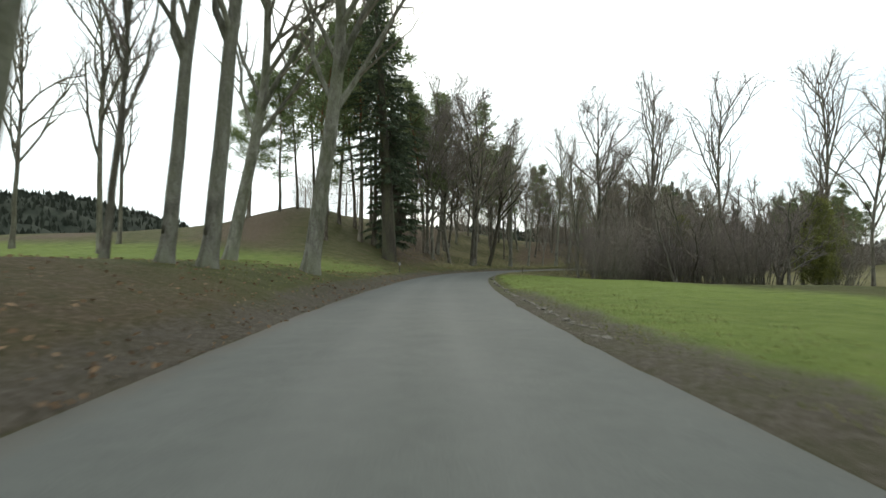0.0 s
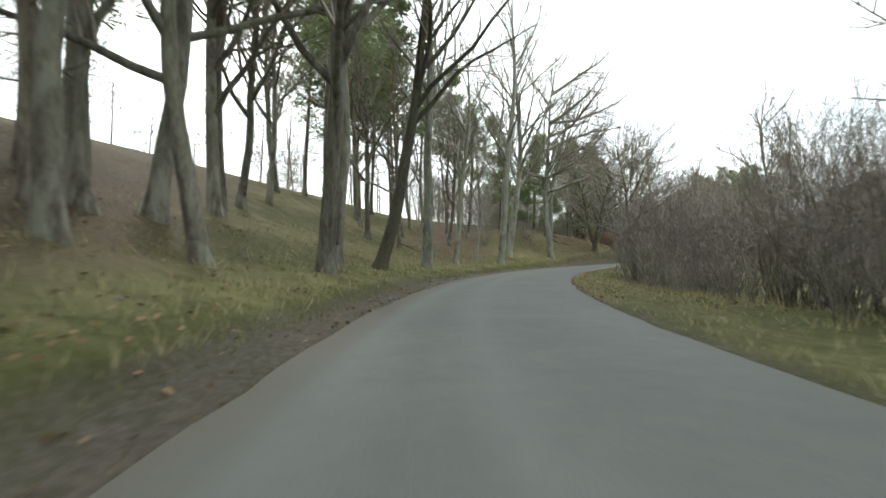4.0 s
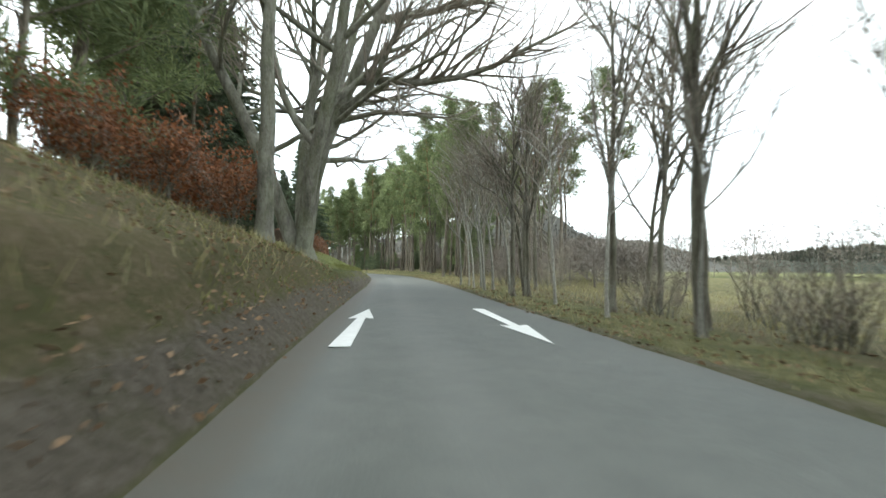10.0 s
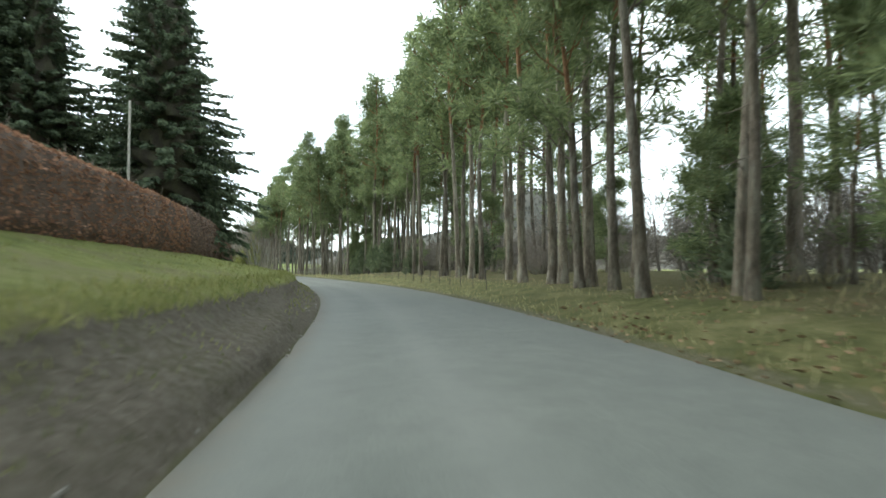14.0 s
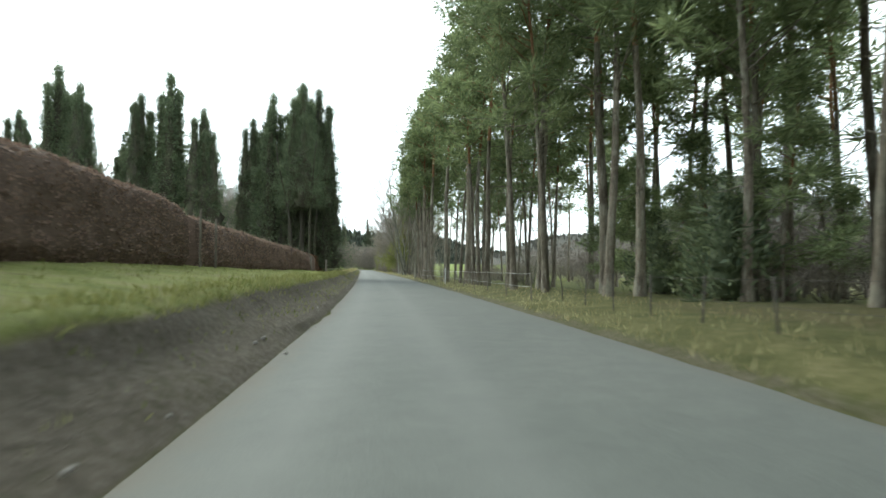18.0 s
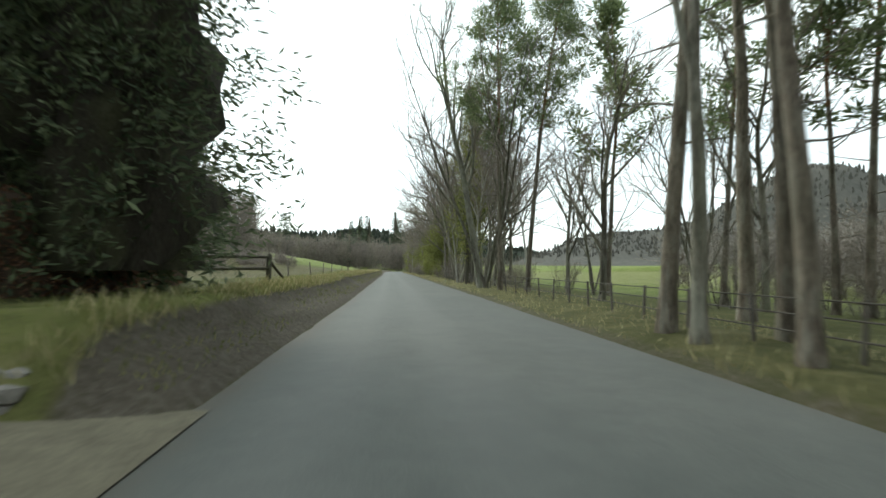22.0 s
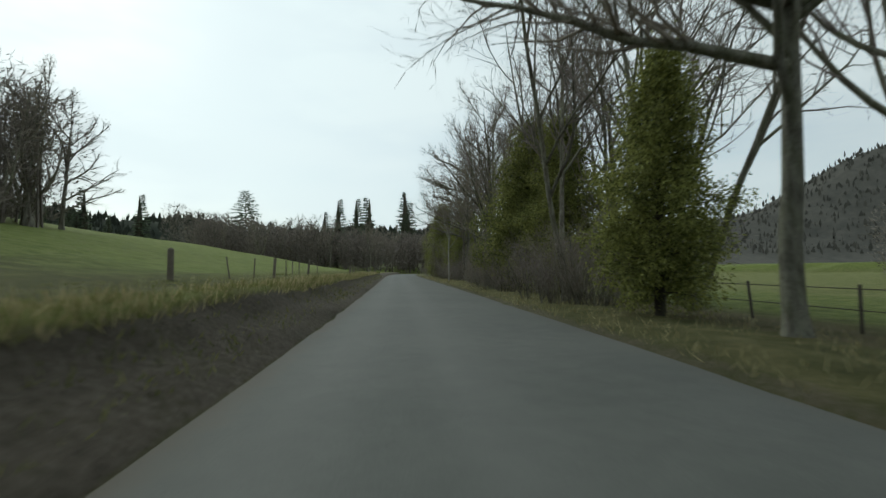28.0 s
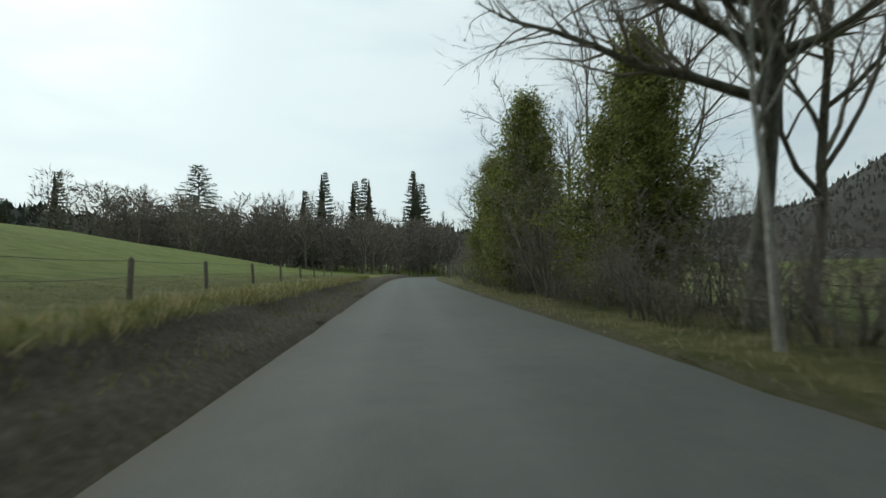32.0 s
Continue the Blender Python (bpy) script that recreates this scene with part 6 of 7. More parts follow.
def fallen_log(t, d, ln, r, turn, label="mossy fallen branch lying on the leafy bank"):
    rng = np.random.default_rng(int(t * 1000 + ln * 10))
    root = thing("fallen_branch", label, "branch", "fallen branches")
    x, y = (float(a) for a in at(t, d))
    way = np.array([math.cos(radians(turn)), math.sin(radians(turn))])
    s = np.linspace(-0.5, 0.5, 7) * ln
    px, py = x + way[0] * s + rng.normal(size=7) * 0.05, y + way[1] * s + rng.normal(size=7) * 0.05
    pz = height(px, py) + r * 0.6 + 0.03
    b = Buf()
    pts = np.stack([px, py, pz], 1)
    tube(b, pts, np.linspace(r, r * 0.45, 7), 7)
    part("stem", b, M_MOSSY, root)
    for _ in range(3):
        k = int(rng.integers(2, 6))
        tb = Buf()
        tube(tb, limb(rng, pts[k], (rng.normal(), rng.normal(), 0.7), ln * 0.3, 4, 0.2, 0.0), np.linspace(r * 0.4, 0.008, 5), 4)
        part("side_branch", tb, M_MOSSY, root)


for row_ in ((7.95, -6.2, 2.2, 0.06, 20), (8.6, -7.6, 3.4, 0.10, 60), (9.0, -6.6, 2.6, 0.08, 110), (9.35, -8.2, 4.0, 0.12, 35), (10.2, -6.4, 2.4, 0.07, 80), (6.6, -7.5, 2.0, 0.05, 140), (9.15, -5.2, 1.8, 0.06, 15)):
    fallen_log(*row_)


def stake(name, t, d, h, r, material, label, category, square=False, lean=(0, 0), group=""):
    """A single post set in the ground."""
    x, y = (float(a) for a in at(t, d))
    z = float(height_sd(t, d)[0])
    root = thing(name, label, category, group)
    root.matrix_basis = pose(x, y, z, lean[0], lean[1], math.degrees(float(station(t)[2])))
    b = Buf()
    if square:
        box(b, (-r, -r, -0.3), (r, r, h), r * 0.25)
    else:
        tube(b, [(0, 0, -0.3), (0, 0, h - r), (0, 0, h - r * 0.3), (0, 0, h)], [r, r * 0.96, r * 0.8, 0.002], 8)
    part("post", b, material, root)
    return root


stake("hedge_stake", 19.4, -5.95, 1.9, 0.04, M_WOOD, "weathered wooden stake at the gap in the hedge", "post", group="stakes at the hedge gap")
stake("hedge_stake", 19.52, -5.9, 1.75, 0.045, M_WOOD, "weathered wooden stake at the gap in the hedge", "post", group="stakes at the hedge gap")
stake("gate_post", 21.93, -5.9, 1.45, 0.09, M_WOOD, "weathered square wooden gatepost beside the drive", "post", True, group="gateposts")
stake("gate_post", 22.44, -5.0, 1.3, 0.09, M_WOOD, "weathered square wooden gatepost beside the drive", "post", True, group="gateposts")


def sign_post():
    root = stake("marker_post", 2.95, -3.4, 0.75, 0.03, M_IRON, "dark marker post with a small striped plate on the lawn", "post", True)
    plates = Buf()
    for k in range(3):
        box(plates, (-0.08, -0.045, 0.56 + 0.075 * k), (0.08, -0.032, 0.60 + 0.075 * k), 0.004)
    back = Buf()
    box(back, (-0.10, -0.03, 0.52), (0.10, 0.0, 0.80), 0.006)
    plate = part("plate", back, M_IRON, root)
    part("stripe_set", plates, M_PALEWOOD, plate, "pale stripes")


sign_post()
stake("marker_post", 4.36, 5.4, 0.7, 0.035, M_IRON, "short dark marker post at the inside of the bend", "post")
stake("dead_trunk", 15.05, -8.9, 6.0, 0.05, M_BIRCH, "thin bare pale dead trunk behind the hedge", "tree", group="dead trunks")
stake("dead_trunk", 15.7, -8.7, 6.0, 0.05, M_BIRCH, "thin bare pale dead trunk behind the hedge", "tree", group="dead trunks")
stake("field_post", 29.57, -7.5, 1.05, 0.11, M_WOOD, "stout mossy wooden post in the field", "post")


# ---------------------------------------------------------------- fences
def fence(name, ts, ds, post_h, post_r, post_mat, rails, rail_mat, label, square=False, rail_r=0.02, sag=0.0, seed=1):
    """Posts with rails or wires between them; every post and rail is a part."""
    rng = np.random.default_rng(seed)
    root = thing(name, label, "fence", "fences")
    pb = Buf()
    if square:
        box(pb, (-post_r, -post_r, -0.3), (post_r, post_r, post_h), post_r * 0.3)
    else:
        tube(pb, [(0, 0, -0.3), (0, 0, post_h - post_r), (0, 0, post_h)], [post_r, post_r * 0.95, 0.004], 8)
    me = pb.mesh("post")
    me.materials.append(post_mat)
    feet = []
    for t, d in zip(ts, ds):
        x, y = (float(a) for a in at(t, d))
        z = float(height_sd(t, d)[0])
        o = new("post", me)
        o.parent = root
        o.matrix_basis = pose(x, y, z, rng.normal() * 2.5, rng.normal() * 2.5, math.degrees(float(station(t)[2])) + rng.normal() * 5)
        feet.append((x, y, z))
    for (x0, y0, z0), (x1, y1, z1) in zip(feet[:-1], feet[1:]):
        for h in rails:
            b = Buf()
            a, c = np.array([x0, y0, z0 + h]), np.array([x1, y1, z1 + h])
            f = np.linspace(0, 1, 4)[:, None]
            pts = a + (c - a) * f
            pts[1:3, 2] -= sag
            tube(b, pts, np.full(4, rail_r), 5)
            part("rail", b, rail_mat, root)
    return root


T1 = np.arange(15.6, 19.3, 0.14)
fence("wire_fence", T1, 5.6 + 0 * T1, 0.9, 0.02, M_IRON, (0.45, 0.85), M_IRON, "low wire fence on thin iron posts before the pines", False, 0.0035, 0.02, 3)
T2 = np.array([19.35, 19.62, 19.9, 20.16, 20.42, 20.68, 20.94, 21.2, 21.45, 21.7, 21.95, 22.2])
fence("tape_fence", T2, 5.0 - 0.3 * (T2 > 21.5), 0.95, 0.026, M_WOOD, (0.45, 0.9), M_TAPE, "white tape fence on thin dark posts before the pines", False, 0.006, 0.02, 4)
stake("marker_post", 20.94, 4.85, 1.15, 0.045, M_TAPE, "white painted post beside the tape fence", "post", group="roadside posts")
T3 = np.arange(22.3, 26.6, 0.15)
fence("estate_fence", T3, 5.6 + 0.15 * np.sin(T3 * 3), 0.78, 0.026, M_IRON, (0.28, 0.52, 0.74), M_IRON, "rusty iron estate fence between road trees and meadow", True, 0.013, 0.0, 5)
T4 = np.arange(26.8, 36, 0.3)
fence("estate_fence", T4, 9.6 + 0 * T4, 1.0, 0.03, M_IRON, (0.45, 0.9), M_IRON, "iron fence behind the roadside thicket", True, 0.012, 0.0, 6)
T5 = np.array([31.87, 32.24, 32.55, 32.88, 33.3, 33.75, 34.2, 34.7, 35.2, 35.7, 36.2])
fence("field_fence", T5, np.interp(T5, [31.87, 32.24, 33.3, 36.2], [-3.7, -4.4, -5.3, -6.4]), 0.78, 0.055, M_WOOD, (0.4, 0.7), M_IRON, "wooden fence posts with wire along the grass field", False, 0.005, 0.02, 7)
T8 = np.array([30.35, 31.35])
fence("field_fence", T8, -6.4 + 0.2 * np.sin(T8 * 5), 1.0, 0.075, M_WOOD, (0.5, 0.9), M_IRON, "stout wooden straining posts with wire in the grass field", False, 0.005, 0.02, 12)
T9 = np.array([29.85, 30.1, 30.6, 30.85, 31.1, 31.6])
fence("field_fence", T9, -6.4 + 0.2 * np.sin(T9 * 5), 0.92, 0.03, M_WOOD, (), M_IRON, "thin weathered droppers between the straining posts", False, 0.005, 0.0, 13)
T6 = np.array([24.6, 25.4, 26.2, 27.0, 27.9])
fence("field_fence", T6, np.array([-6.5, -6.6, -6.8, -7.0, -6.8]), 1.05, 0.05, M_WOOD, (0.5, 0.95), M_IRON, "wooden fence posts with wire along the grass field", False, 0.005, 0.02, 8)
T7 = np.array([23.5, 23.3, 23.1])
fence("rail_fence", T7, np.array([-4.5, -6.4, -8.3]), 1.0, 0.1, M_DARKBARK, (0.45, 0.85), M_DARKBARK, "dark rough wooden rail fence beside the drive", False, 0.055, 0.0, 9)
# a brace against the rail fence's end post
_b = Buf()
_x, _y = (float(a) for a in at(23.5, -4.5))
_x2, _y2 = (float(a) for a in at(23.56, -4.0))
_z = float(height_sd(23.5, -4.5)[0])
tube(_b, [(_x2, _y2, _z - 0.1), (_x, _y, _z + 0.75)], [0.05, 0.05], 6)
part("brace", _b, M_DARKBARK, bpy.data.objects["rail_fence"])


# ---------------------------------------------------------------- drive and stones
def stone_mesh(seed):
    rng = np.random.default_rng(seed)
    bm = bmesh.new()
    bmesh.ops.create_icosphere(bm, subdivisions=1, radius=0.5)
    for v in bm.verts:
        v.co = Vector([math.copysign(abs(c * 2) ** 0.6 / 2, c) for c in v.co]) * (1 + rng.normal() * 0.09)
    me = bpy.data.meshes.new("stone")
    bm.to_mesh(me)
    bm.free()
    me.materials.append(M_STONE)
    return me


STONES = [stone_mesh(k) for k in range(5)]
M_EDGING = mat_plain("earthy_edging_stone", (0.09, 0.08, 0.062), (0.27, 0.25, 0.21), 0.9, 3)
EDGING = [stone_mesh(k) for k in range(5, 10)]
for me_ in EDGING:
    me_.materials[0] = M_EDGING


def stone_row(name, rows, label, category, meshes=STONES, wild=7):
    root = thing(name, label, category)
    rng = np.random.default_rng(len(rows))
    for t, d, z, sx, sy, sz in rows:
        o = new("stone", meshes[int(rng.integers(0, 5))])
        o.parent = root
        x, y = (float(a) for a in at(t, d))
        h = math.degrees(float(station(t)[2]))
        o.matrix_basis = pose(x, y, z, rng.normal() * 6, rng.normal() * 6, h + rng.normal() * wild) @ Matrix.Diagonal((sx, sy, sz, 1))
    return root


_rng = np.random.default_rng(20)
_rows = []
for k in range(3):
    d = -3.1
    while d > -6.2:
        w = float(_rng.uniform(0.16, 0.36))
        _rows.append((22.365 + float(_rng.normal()) * 0.006 + 0.01 * k, d - w / 2, 0.08 + 0.125 * k, w * 1.2, 0.34, 0.19))
        d -= w
stone_row("stone_wall", _rows, "low tumbled dry-stone wall at the edge of the drive", "wall")
_rows = []
t = 0.6
while t < 3.6:
    w = float(_rng.uniform(0.18, 0.4))
    e = middle(t) + ROAD_HALF + 0.42 + 0.05 * float(_rng.normal())
    _rows.append((t + w / 27, float(e), 0.045 + 0.02 * float(_rng.normal()), float(_rng.uniform(0.07, 0.17)), w * 0.98, float(_rng.uniform(0.07, 0.12))))
    t += w / 13.4 + (float(_rng.uniform(0, 0.05)) if _rng.uniform() < 0.3 else 0)
stone_row("stone_edging", _rows, "row of pale worn edging stones between road and lawn", "kerb", EDGING, 14)
_rows = []
for k in range(150):
    t, e = (float(_rng.uniform(11.3, 21.5)), float(_rng.uniform(-0.1, 0.35))) if k < 90 else (float(_rng.uniform(4.3, 9)), float(_rng.uniform(-0.1, 2.5)))
    s = float(_rng.uniform(0.03, 0.085))
    d = float(middle(t)) - ROAD_HALF - e
    _rows.append((t, d, float(height_sd(t, d)[0]) + s * 0.15, s, s * 1.3, s * 0.8))
tagged(stone_row("loose_stones", _rows, "small stones fallen from the cut bank onto the road edge", "stones"), kind="stuff")


def drive():
    """The gravel drive that leaves the road through the bank."""
    ts, es = np.linspace(22.0, 22.36, 9), np.linspace(-0.12, 14, 24)
    tt, ee = np.meshgrid(ts, es, indexing="ij")
    tt, ee = tt.ravel(), ee.ravel()
    flare = np.clip(1.5 - ee / 1.6, 0.0, 1) * 0.12
    tt = 22.18 + (tt - 22.18) * (1 + flare)
    dd = middle(tt) - ROAD_HALF - ee
    x, y = at(tt, dd)
    z = np.maximum(height_sd(tt, dd), 0.0) * 0 + 0.014 + 0.05 * np.clip(ee / 3, 0, 1) + np.clip(ee - 7, 0, 10) * 0.09 + 0.01 * bump2(x, y, 0.8)
    b = Buf()
    b.add(np.stack([x, y, z], 1), grid_faces(len(ts), len(es))[:, ::-1])
    tagged(part("gravel_drive", b, M_GRAVEL, None), "pale gravel drive leaving the road through the bank", "drive", kind="structure")


drive()


# ---------------------------------------------------------------- distance: far woods and hills
def far_wood(name, spots, label, seed, mat_twig, h=(10, 18), count=330, thick=(0.06, 0.22), stem=0.12):
    """Leafless woods too far off to tell the trees apart: stems and clouds of twigs."""
    rng = np.random.default_rng(seed)
    b = Buf()
    for x, y in spots:
        z = float(height(np.array([x]), np.array([y]))[0]) * float(np.clip(1.6 - math.hypot(x - 110, y - 190) / 900, 0, 1))
        hh = rng.uniform(*h)
        prisms(b, [(x, y, z - 0.5)], [(x + rng.normal() * 0.5, y + rng.normal() * 0.5, z + hh * 0.7)], np.array([stem]), np.array([stem * 0.5]))
        n = count
        q = rng.uniform(0, 1, n) ** 0.75
        a, r = rng.uniform(0, 6.283, n), np.sqrt(rng.uniform(0, 1, n))
        wide = hh * rng.uniform(0.22, 0.34) * np.sqrt(np.clip(1 - ((q - 0.55) / 0.56) ** 2, 0.02, 1)) * np.where(q < 0.18, 0.8, 1)
        p = np.stack([x + np.cos(a) * r * wide, y + np.sin(a) * r * wide, z + hh * (0.02 + 0.92 * q)], 1)
        u = np.stack([np.cos(a) * r, np.sin(a) * r, rng.uniform(0.1, 1.0, n)], 1) + rng.normal(size=(n, 3)) * 0.4
        blades(b, p, u, rng.uniform(0.5, 1.3, n), rng.uniform(*thick, n), rng)
    return tagged(part(name, b, mat_twig, None), label, "wood", kind="stuff")


def strip_spots(rng, t0, t1, d0, d1, n):
    return [tuple(float(a) for a in at(rng.uniform(t0, t1), rng.uniform(d0, d1))) for _ in range(n)]


_rng = np.random.default_rng(31)
far_wood("far_wood", [tuple(float(a) for a in at(*wood_spot(_rng))) for _ in range(230)], "brown leafless undergrowth of the wood closing the field", 1, M_FARWOOD, (8, 13), 420)
far_wood("meadow_wood", strip_spots(_rng, 7, 36, 85, 125, 260), "brown leafless wood along the far side of the meadow", 2, M_FARWOOD, (9, 16), 300)
far_wood("start_wood", strip_spots(_rng, -5, 5, 70, 120, 70) + strip_spots(_rng, -5, 9, 45, 62, 16), "brown leafless wood beyond the lawn", 3, M_FARWOOD, (8, 13))
far_wood("bend_wood", strip_spots(_rng, 5.0, 8.8, -40, -19, 36) + strip_spots(_rng, 8.8, 11.8, -32, -13, 66), "leafless scrub wood along the crest of the bank", 4, M_TWIG, (6, 11), 900, (0.02, 0.05))
far_wood("pine_understorey", strip_spots(_rng, 13.4, 20.6, 19, 30, 100) + strip_spots(_rng, 18.5, 26, 27, 42, 120), "brown leafless scrub behind the pine stand", 5, M_FARWOOD, (3, 6), 420, (0.03, 0.09))
far_wood("field_brush", strip_spots(_rng, 25.2, 28.4, -42, -12, 130), "low dark bramble and dead growth in the hollow below the knoll", 8, M_FARWOOD, (0.5, 1.5), 150, (0.03, 0.08), 0.03)
far_wood("knoll_brush", strip_spots(_rng, 26.3, 31.5, -46, -26, 90) + strip_spots(_rng, 28.5, 33, -48, -36, 60), "dark leafless brush below the wood on the knoll", 6, M_FARWOOD, (2.2, 5), 260, (0.04, 0.12), 0.06)
far_wood("knoll_wood", strip_spots(_rng, 28.2, 32.9, -54, -30, 130), "grey-brown leafless wood crowding the knoll", 9, M_FARWOOD, (9, 14), 620, (0.04, 0.1), 0.14)
for x_, y_, k_, s_ in ((207.5, 492, "cedar", 1.2), (228.6, 465.6, "spruce_a", 1.37), (226, 470, "spruce_b", 1.3), (254, 518, "spruce_a", 1.85), (254.6, 506, "spruce_b", 2.1), (267, 499.5, "spruce_a", 2.0), (264, 492, "spruce_b", 1.9), (256, 478, "spruce_b", 1.45), (218, 480, "spruce_b", 1.05)):
    put(k_, *(float(a[0]) for a in where([x_], [y_])), s_)
for t_, d_, k_, s_ in ((40.5, -100, "spruce_a", 1.5), (40, -112, "spruce_b", 1.6), (40, -125, "spruce_a", 1.4), (39, -138, "spruce_b", 1.5), (38.5, -150, "spruce_a", 1.4), (38, -165, "spruce_b", 1.6), (37.5, -178, "spruce_a", 1.5), (39.5, -158, "spruce_b", 1.3),
                       (37, -190, "spruce_b", 1.6), (36.5, -172, "spruce_b", 1.3), (36, -200, "spruce_a", 1.4)):
    put(k_, t_, d_, s_)

_rng = np.random.default_rng(61)
for _ in range(44):
    put(str(_rng.choice(["spruce_a", "spruce_b"])), float(_rng.uniform(36.5, 41)), float(_rng.uniform(-215, -90)), float(_rng.uniform(0.95, 1.5)), float(_rng.uniform(0, 360)))


def hill(name, cx, cy, bumps, size, label, seed, n=130, cover=None):
    """A wooded hill: an uneven canopy over a rounded rise, with a fringe of small conifers."""
    rng = np.random.default_rng(seed)
    xs, ys = np.meshgrid(np.linspace(-size, size, n), np.linspace(-size, size, n))
    z = np.full(xs.shape, -6.0)
    for bx, by, amp, sx, sy, turn in bumps:
        c, s = math.cos(radians(turn)), math.sin(radians(turn))
        u, v = (xs - bx) * c + (ys - by) * s, -(xs - bx) * s + (ys - by) * c
        z = z + amp * np.exp(-np.abs(u / sx) ** 2.2 - np.abs(v / sy) ** 2.2)
    z = z + np.clip(z / 30, 0, 1) * ((rng.uniform(-1, 1, z.shape) * 3.5 + 7 * bump2(xs, ys, 60) + 4 * bump2(xs, ys, 23)) * size / 800)
    b = Buf()
    b.add(np.stack([cx + xs.ravel(), cy + ys.ravel(), z.ravel()], 1), grid_faces(n, n))
    k = np.nonzero(z.ravel() > 12)[0]
    k = k[rng.integers(0, len(k), 9000)]
    p = np.stack([cx + xs.ravel()[k] + rng.normal(size=len(k)) * 5, cy + ys.ravel()[k] + rng.normal(size=len(k)) * 5, z.ravel()[k] - 3], 1)
    blades(b, p, np.array([0, 0, 1.0]) + rng.normal(size=p.shape) * 0.06, rng.uniform(7, 13, len(k)) * size / 800, rng.uniform(3, 6, len(k)) * size / 800, rng)
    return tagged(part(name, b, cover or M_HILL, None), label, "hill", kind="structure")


M_RIDGE = mat_plain("far_ridge_wood", (0.02, 0.026, 0.02), (0.055, 0.062, 0.046), 0.95, 0.02, 0.1)
# bare wood colour, lightened to put the distance haze into it
M_HILL = mat_plain("hazy_hill_wood", (0.06, 0.061, 0.054), (0.12, 0.113, 0.098), 0.95, 0.03, 0.1)
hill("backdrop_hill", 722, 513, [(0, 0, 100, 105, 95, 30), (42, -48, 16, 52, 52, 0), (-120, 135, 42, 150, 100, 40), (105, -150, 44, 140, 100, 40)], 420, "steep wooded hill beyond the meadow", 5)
hill("backdrop_ridge", 240, 1100, [(0, 0, 60, 420, 120, 0), (-420, -160, 55, 300, 110, 25), (420, 60, 50, 300, 120, -20)], 900, "low dark wooded ridge in the distance", 6, cover=M_RIDGE)
hill("backdrop_ridge", -560, 480, [(0, 0, 60, 130, 420, 0), (60, -420, 55, 120, 300, 0), (60, 380, 58, 130, 300, 0)], 800, "low dark wooded ridge in the distance", 7, cover=M_RIDGE)
hill("backdrop_ridge", 980, -120, [(0, 0, 45, 160, 420, 10)], 700, "low dark wooded ridge in the distance", 8, cover=M_RIDGE)
hill("backdrop_ridge", 200, -800, [(0, 0, 45, 600, 160, 0)], 800, "low dark wooded ridge in the distance", 9, cover=M_RIDGE)


# ---------------------------------------------------------------- grass, fallen leaves
def scatter(name, material, n, t0, t1, side, e0, e1, length, width, label, category, seed, up=1.0, power=1.5, sink=0.02):
    rng = np.random.default_rng(seed)
    t = rng.uniform(t0, t1, n)
    e = e0 + (e1 - e0) * rng.uniform(0, 1, n) ** power
    d = middle(t) + side * (ROAD_HALF + e)
    # gather the blades in tufts
    t, d = t + rng.normal(size=n) * 0.002, d
    x, y = at(t, d)
    keep = bump2(x, y, 1.3) + rng.normal(size=n) * 0.35 > -0.25
    keep &= ~((np.abs(t - 22.18) < 0.2) & (side < 0) & (e < 9))
    x, y, t, d = x[keep], y[keep], t[keep], d[keep]
    z = height_sd(t, d) + 0.035 * bump2(x, y, 0.9) + 0.06 * bump2(x, y, 2.7) - sink
    p = np.stack([x, y, z], 1)
    u = np.stack([rng.normal(size=len(x)) * 0.45, rng.normal(size=len(x)) * 0.45, np.full(len(x), up)], 1)
    b = Buf()
    blades(b, p, u, length * rng.uniform(0.5, 1.3, len(x)), width, rng)
    return tagged(part(name, b, material, None), label, category, kind="stuff")


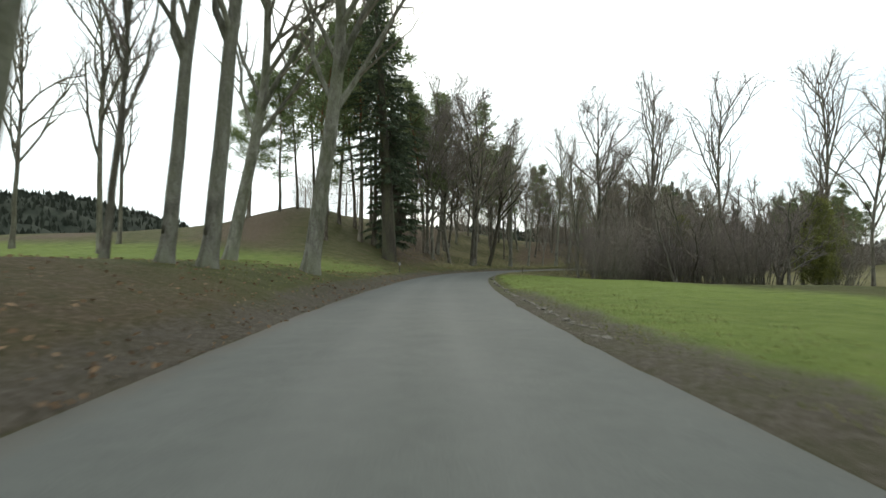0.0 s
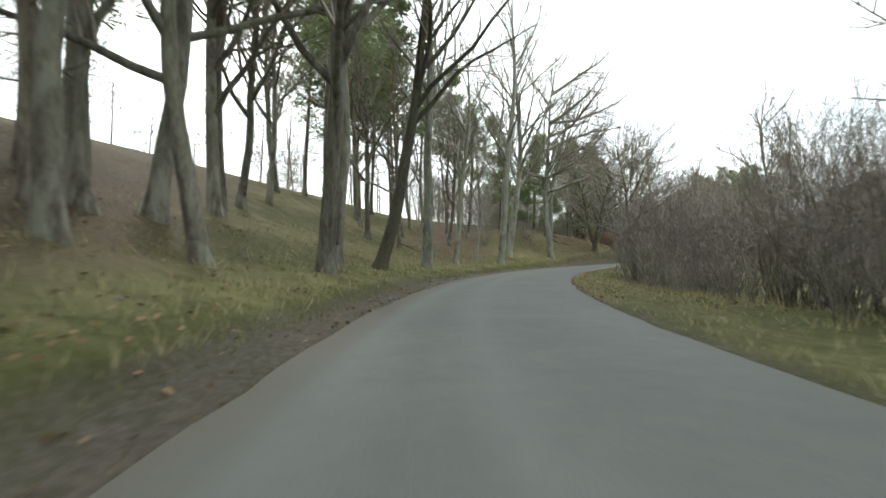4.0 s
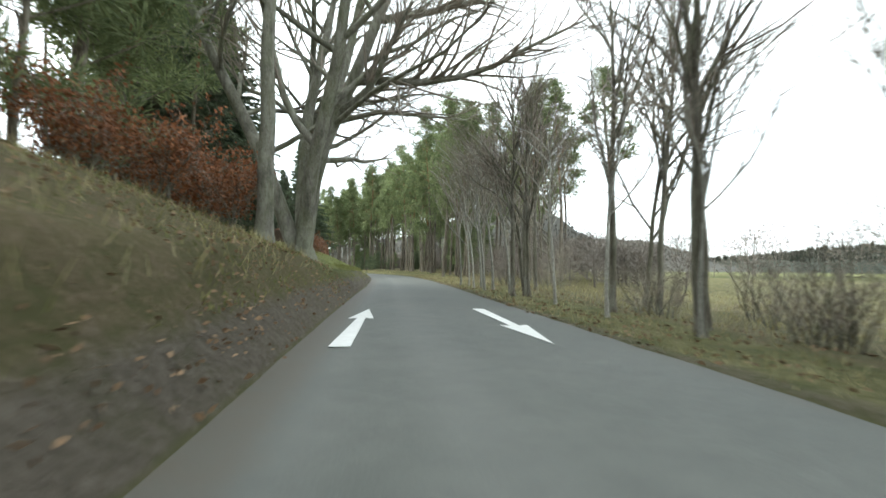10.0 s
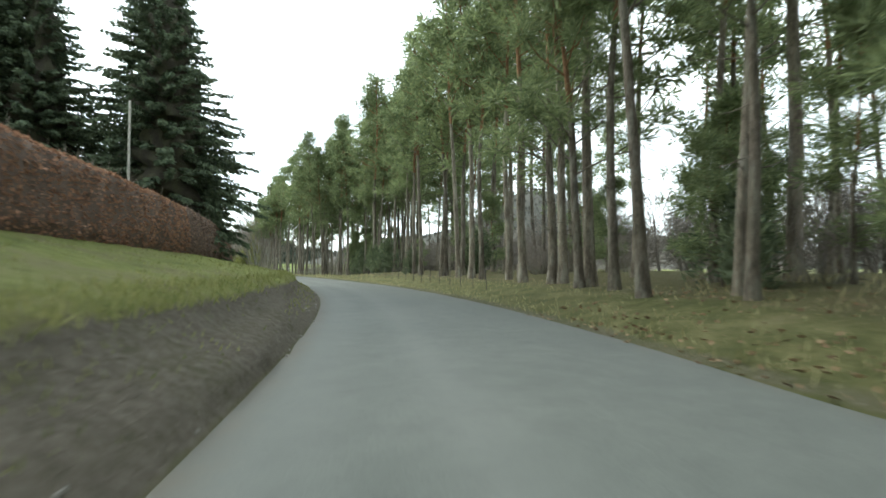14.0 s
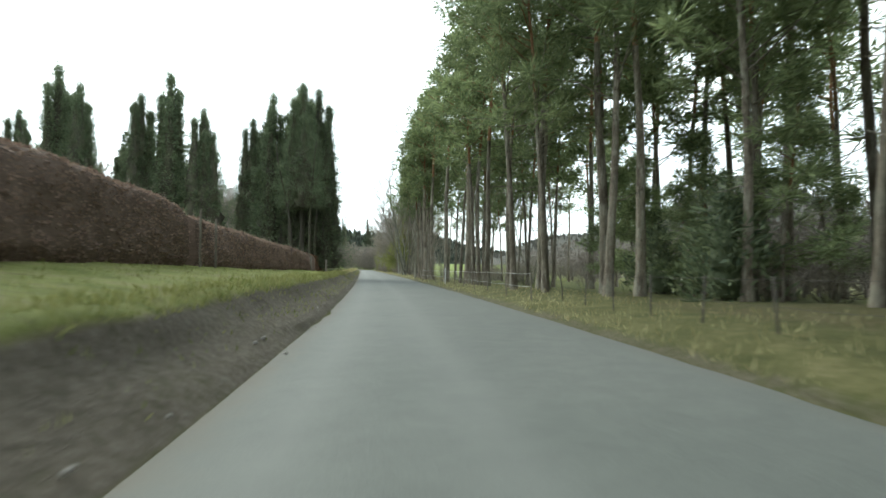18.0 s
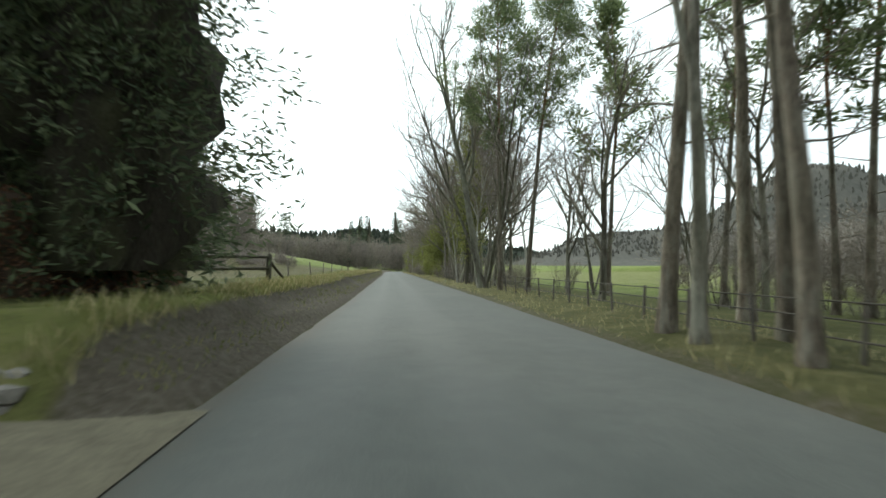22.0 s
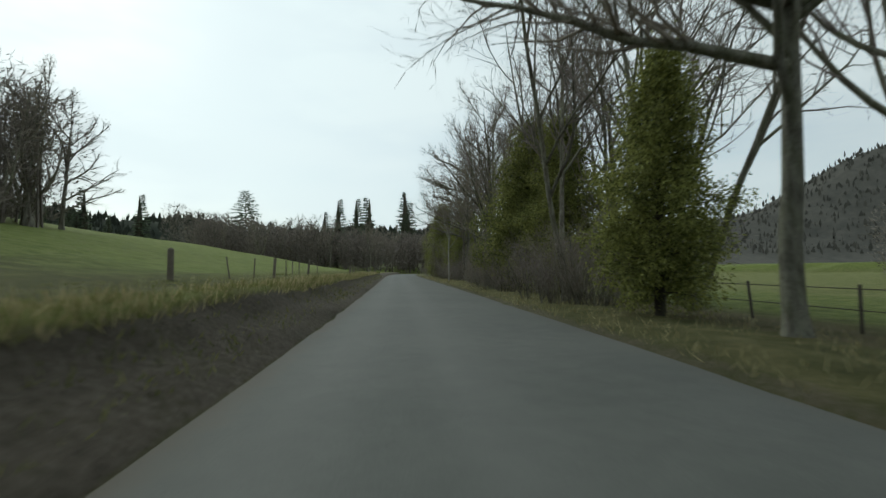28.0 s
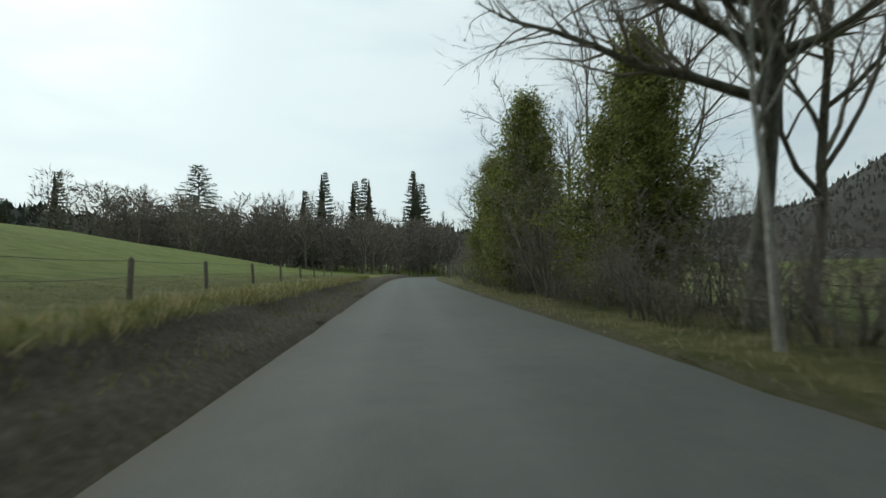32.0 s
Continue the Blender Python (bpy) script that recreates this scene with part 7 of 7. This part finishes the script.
scatter("bank_grass", M_GRASS, 12000, 11.3, 35, -1, 0.25, 1.0, 0.12, 0.02, "sparse rough grass on the cut face of the bank", "grass", 1, power=1.0)
scatter("turf_grass", M_TURF, 44000, 11.6, 36, -1, 1.15, 6.0, 0.09, 0.022, "short yellow-green grass on top of the bank", "grass", 10, power=1.2)
scatter("lip_grass", M_TURF, 40000, 12.0, 36, -1, 1.05, 1.6, 0.2, 0.02, "pale tufted grass along the lip of the bank", "grass", 9, power=1.3)
# paler blades than the other lawn's, the sun on them put into colour
scatter("turf_grass", M_TURF, 9000, 1.0, 3.4, -1, 0.9, 9.0, 0.07, 0.02, "short lawn grass below the mound, sunlight put into its pale green", "grass", 11, power=1.2)
scatter("bank_grass", M_GRASS, 15000, 3.5, 11.5, -1, 0.6, 7.0, 0.16, 0.022, "short grass on the littered bank", "grass", 2)
scatter("verge_grass", M_STRAW, 26000, 3.5, 35, 1, 0.15, 4.5, 0.2, 0.018, "pale dry grass on the verge", "grass", 3)
scatter("verge_grass", M_GRASS, 10000, -2, 3.5, 1, 0.5, 4.0, 0.08, 0.018, "short green grass beside the road", "grass", 4)
scatter("rough_grass", M_STRAW, 16000, 4, 15, 1, 4, 22, 0.4, 0.03, "tall pale dead grass below the thicket", "grass", 5, power=1.0)
scatter("fallen_leaves", M_FALLEN, 10000, -1, 11.8, -1, 0.0, 9.0, 0.1, 0.07, "dead brown leaves on bank and road edge", "leaves", 6, up=0.1, sink=-0.02)
scatter("fallen_leaves", M_FALLEN, 8000, 5, 15, 1, 0.0, 6.0, 0.1, 0.07, "dead brown leaves on the verge", "leaves", 7, up=0.1, sink=-0.02)
scatter("tuft_grass", M_STRAW, 9000, 4.2, 11.6, -1, 0.9, 9.0, 0.34, 0.016, "loose tufts of pale dead grass on the wooded bank", "grass", 12)
scatter("fallen_leaves", M_FALLEN, 9000, 7.5, 11.8, -1, 0.3, 6.0, 0.08, 0.055, "dead brown leaves on bank and road edge", "leaves", 13, up=0.1, sink=-0.02)
scatter("lip_tufts", M_STRAW, 15000, 21.8, 35, -1, 1.02, 1.55, 0.27, 0.018, "taller pale tufts hanging over the lip of the bank", "grass", 14, power=1.2)
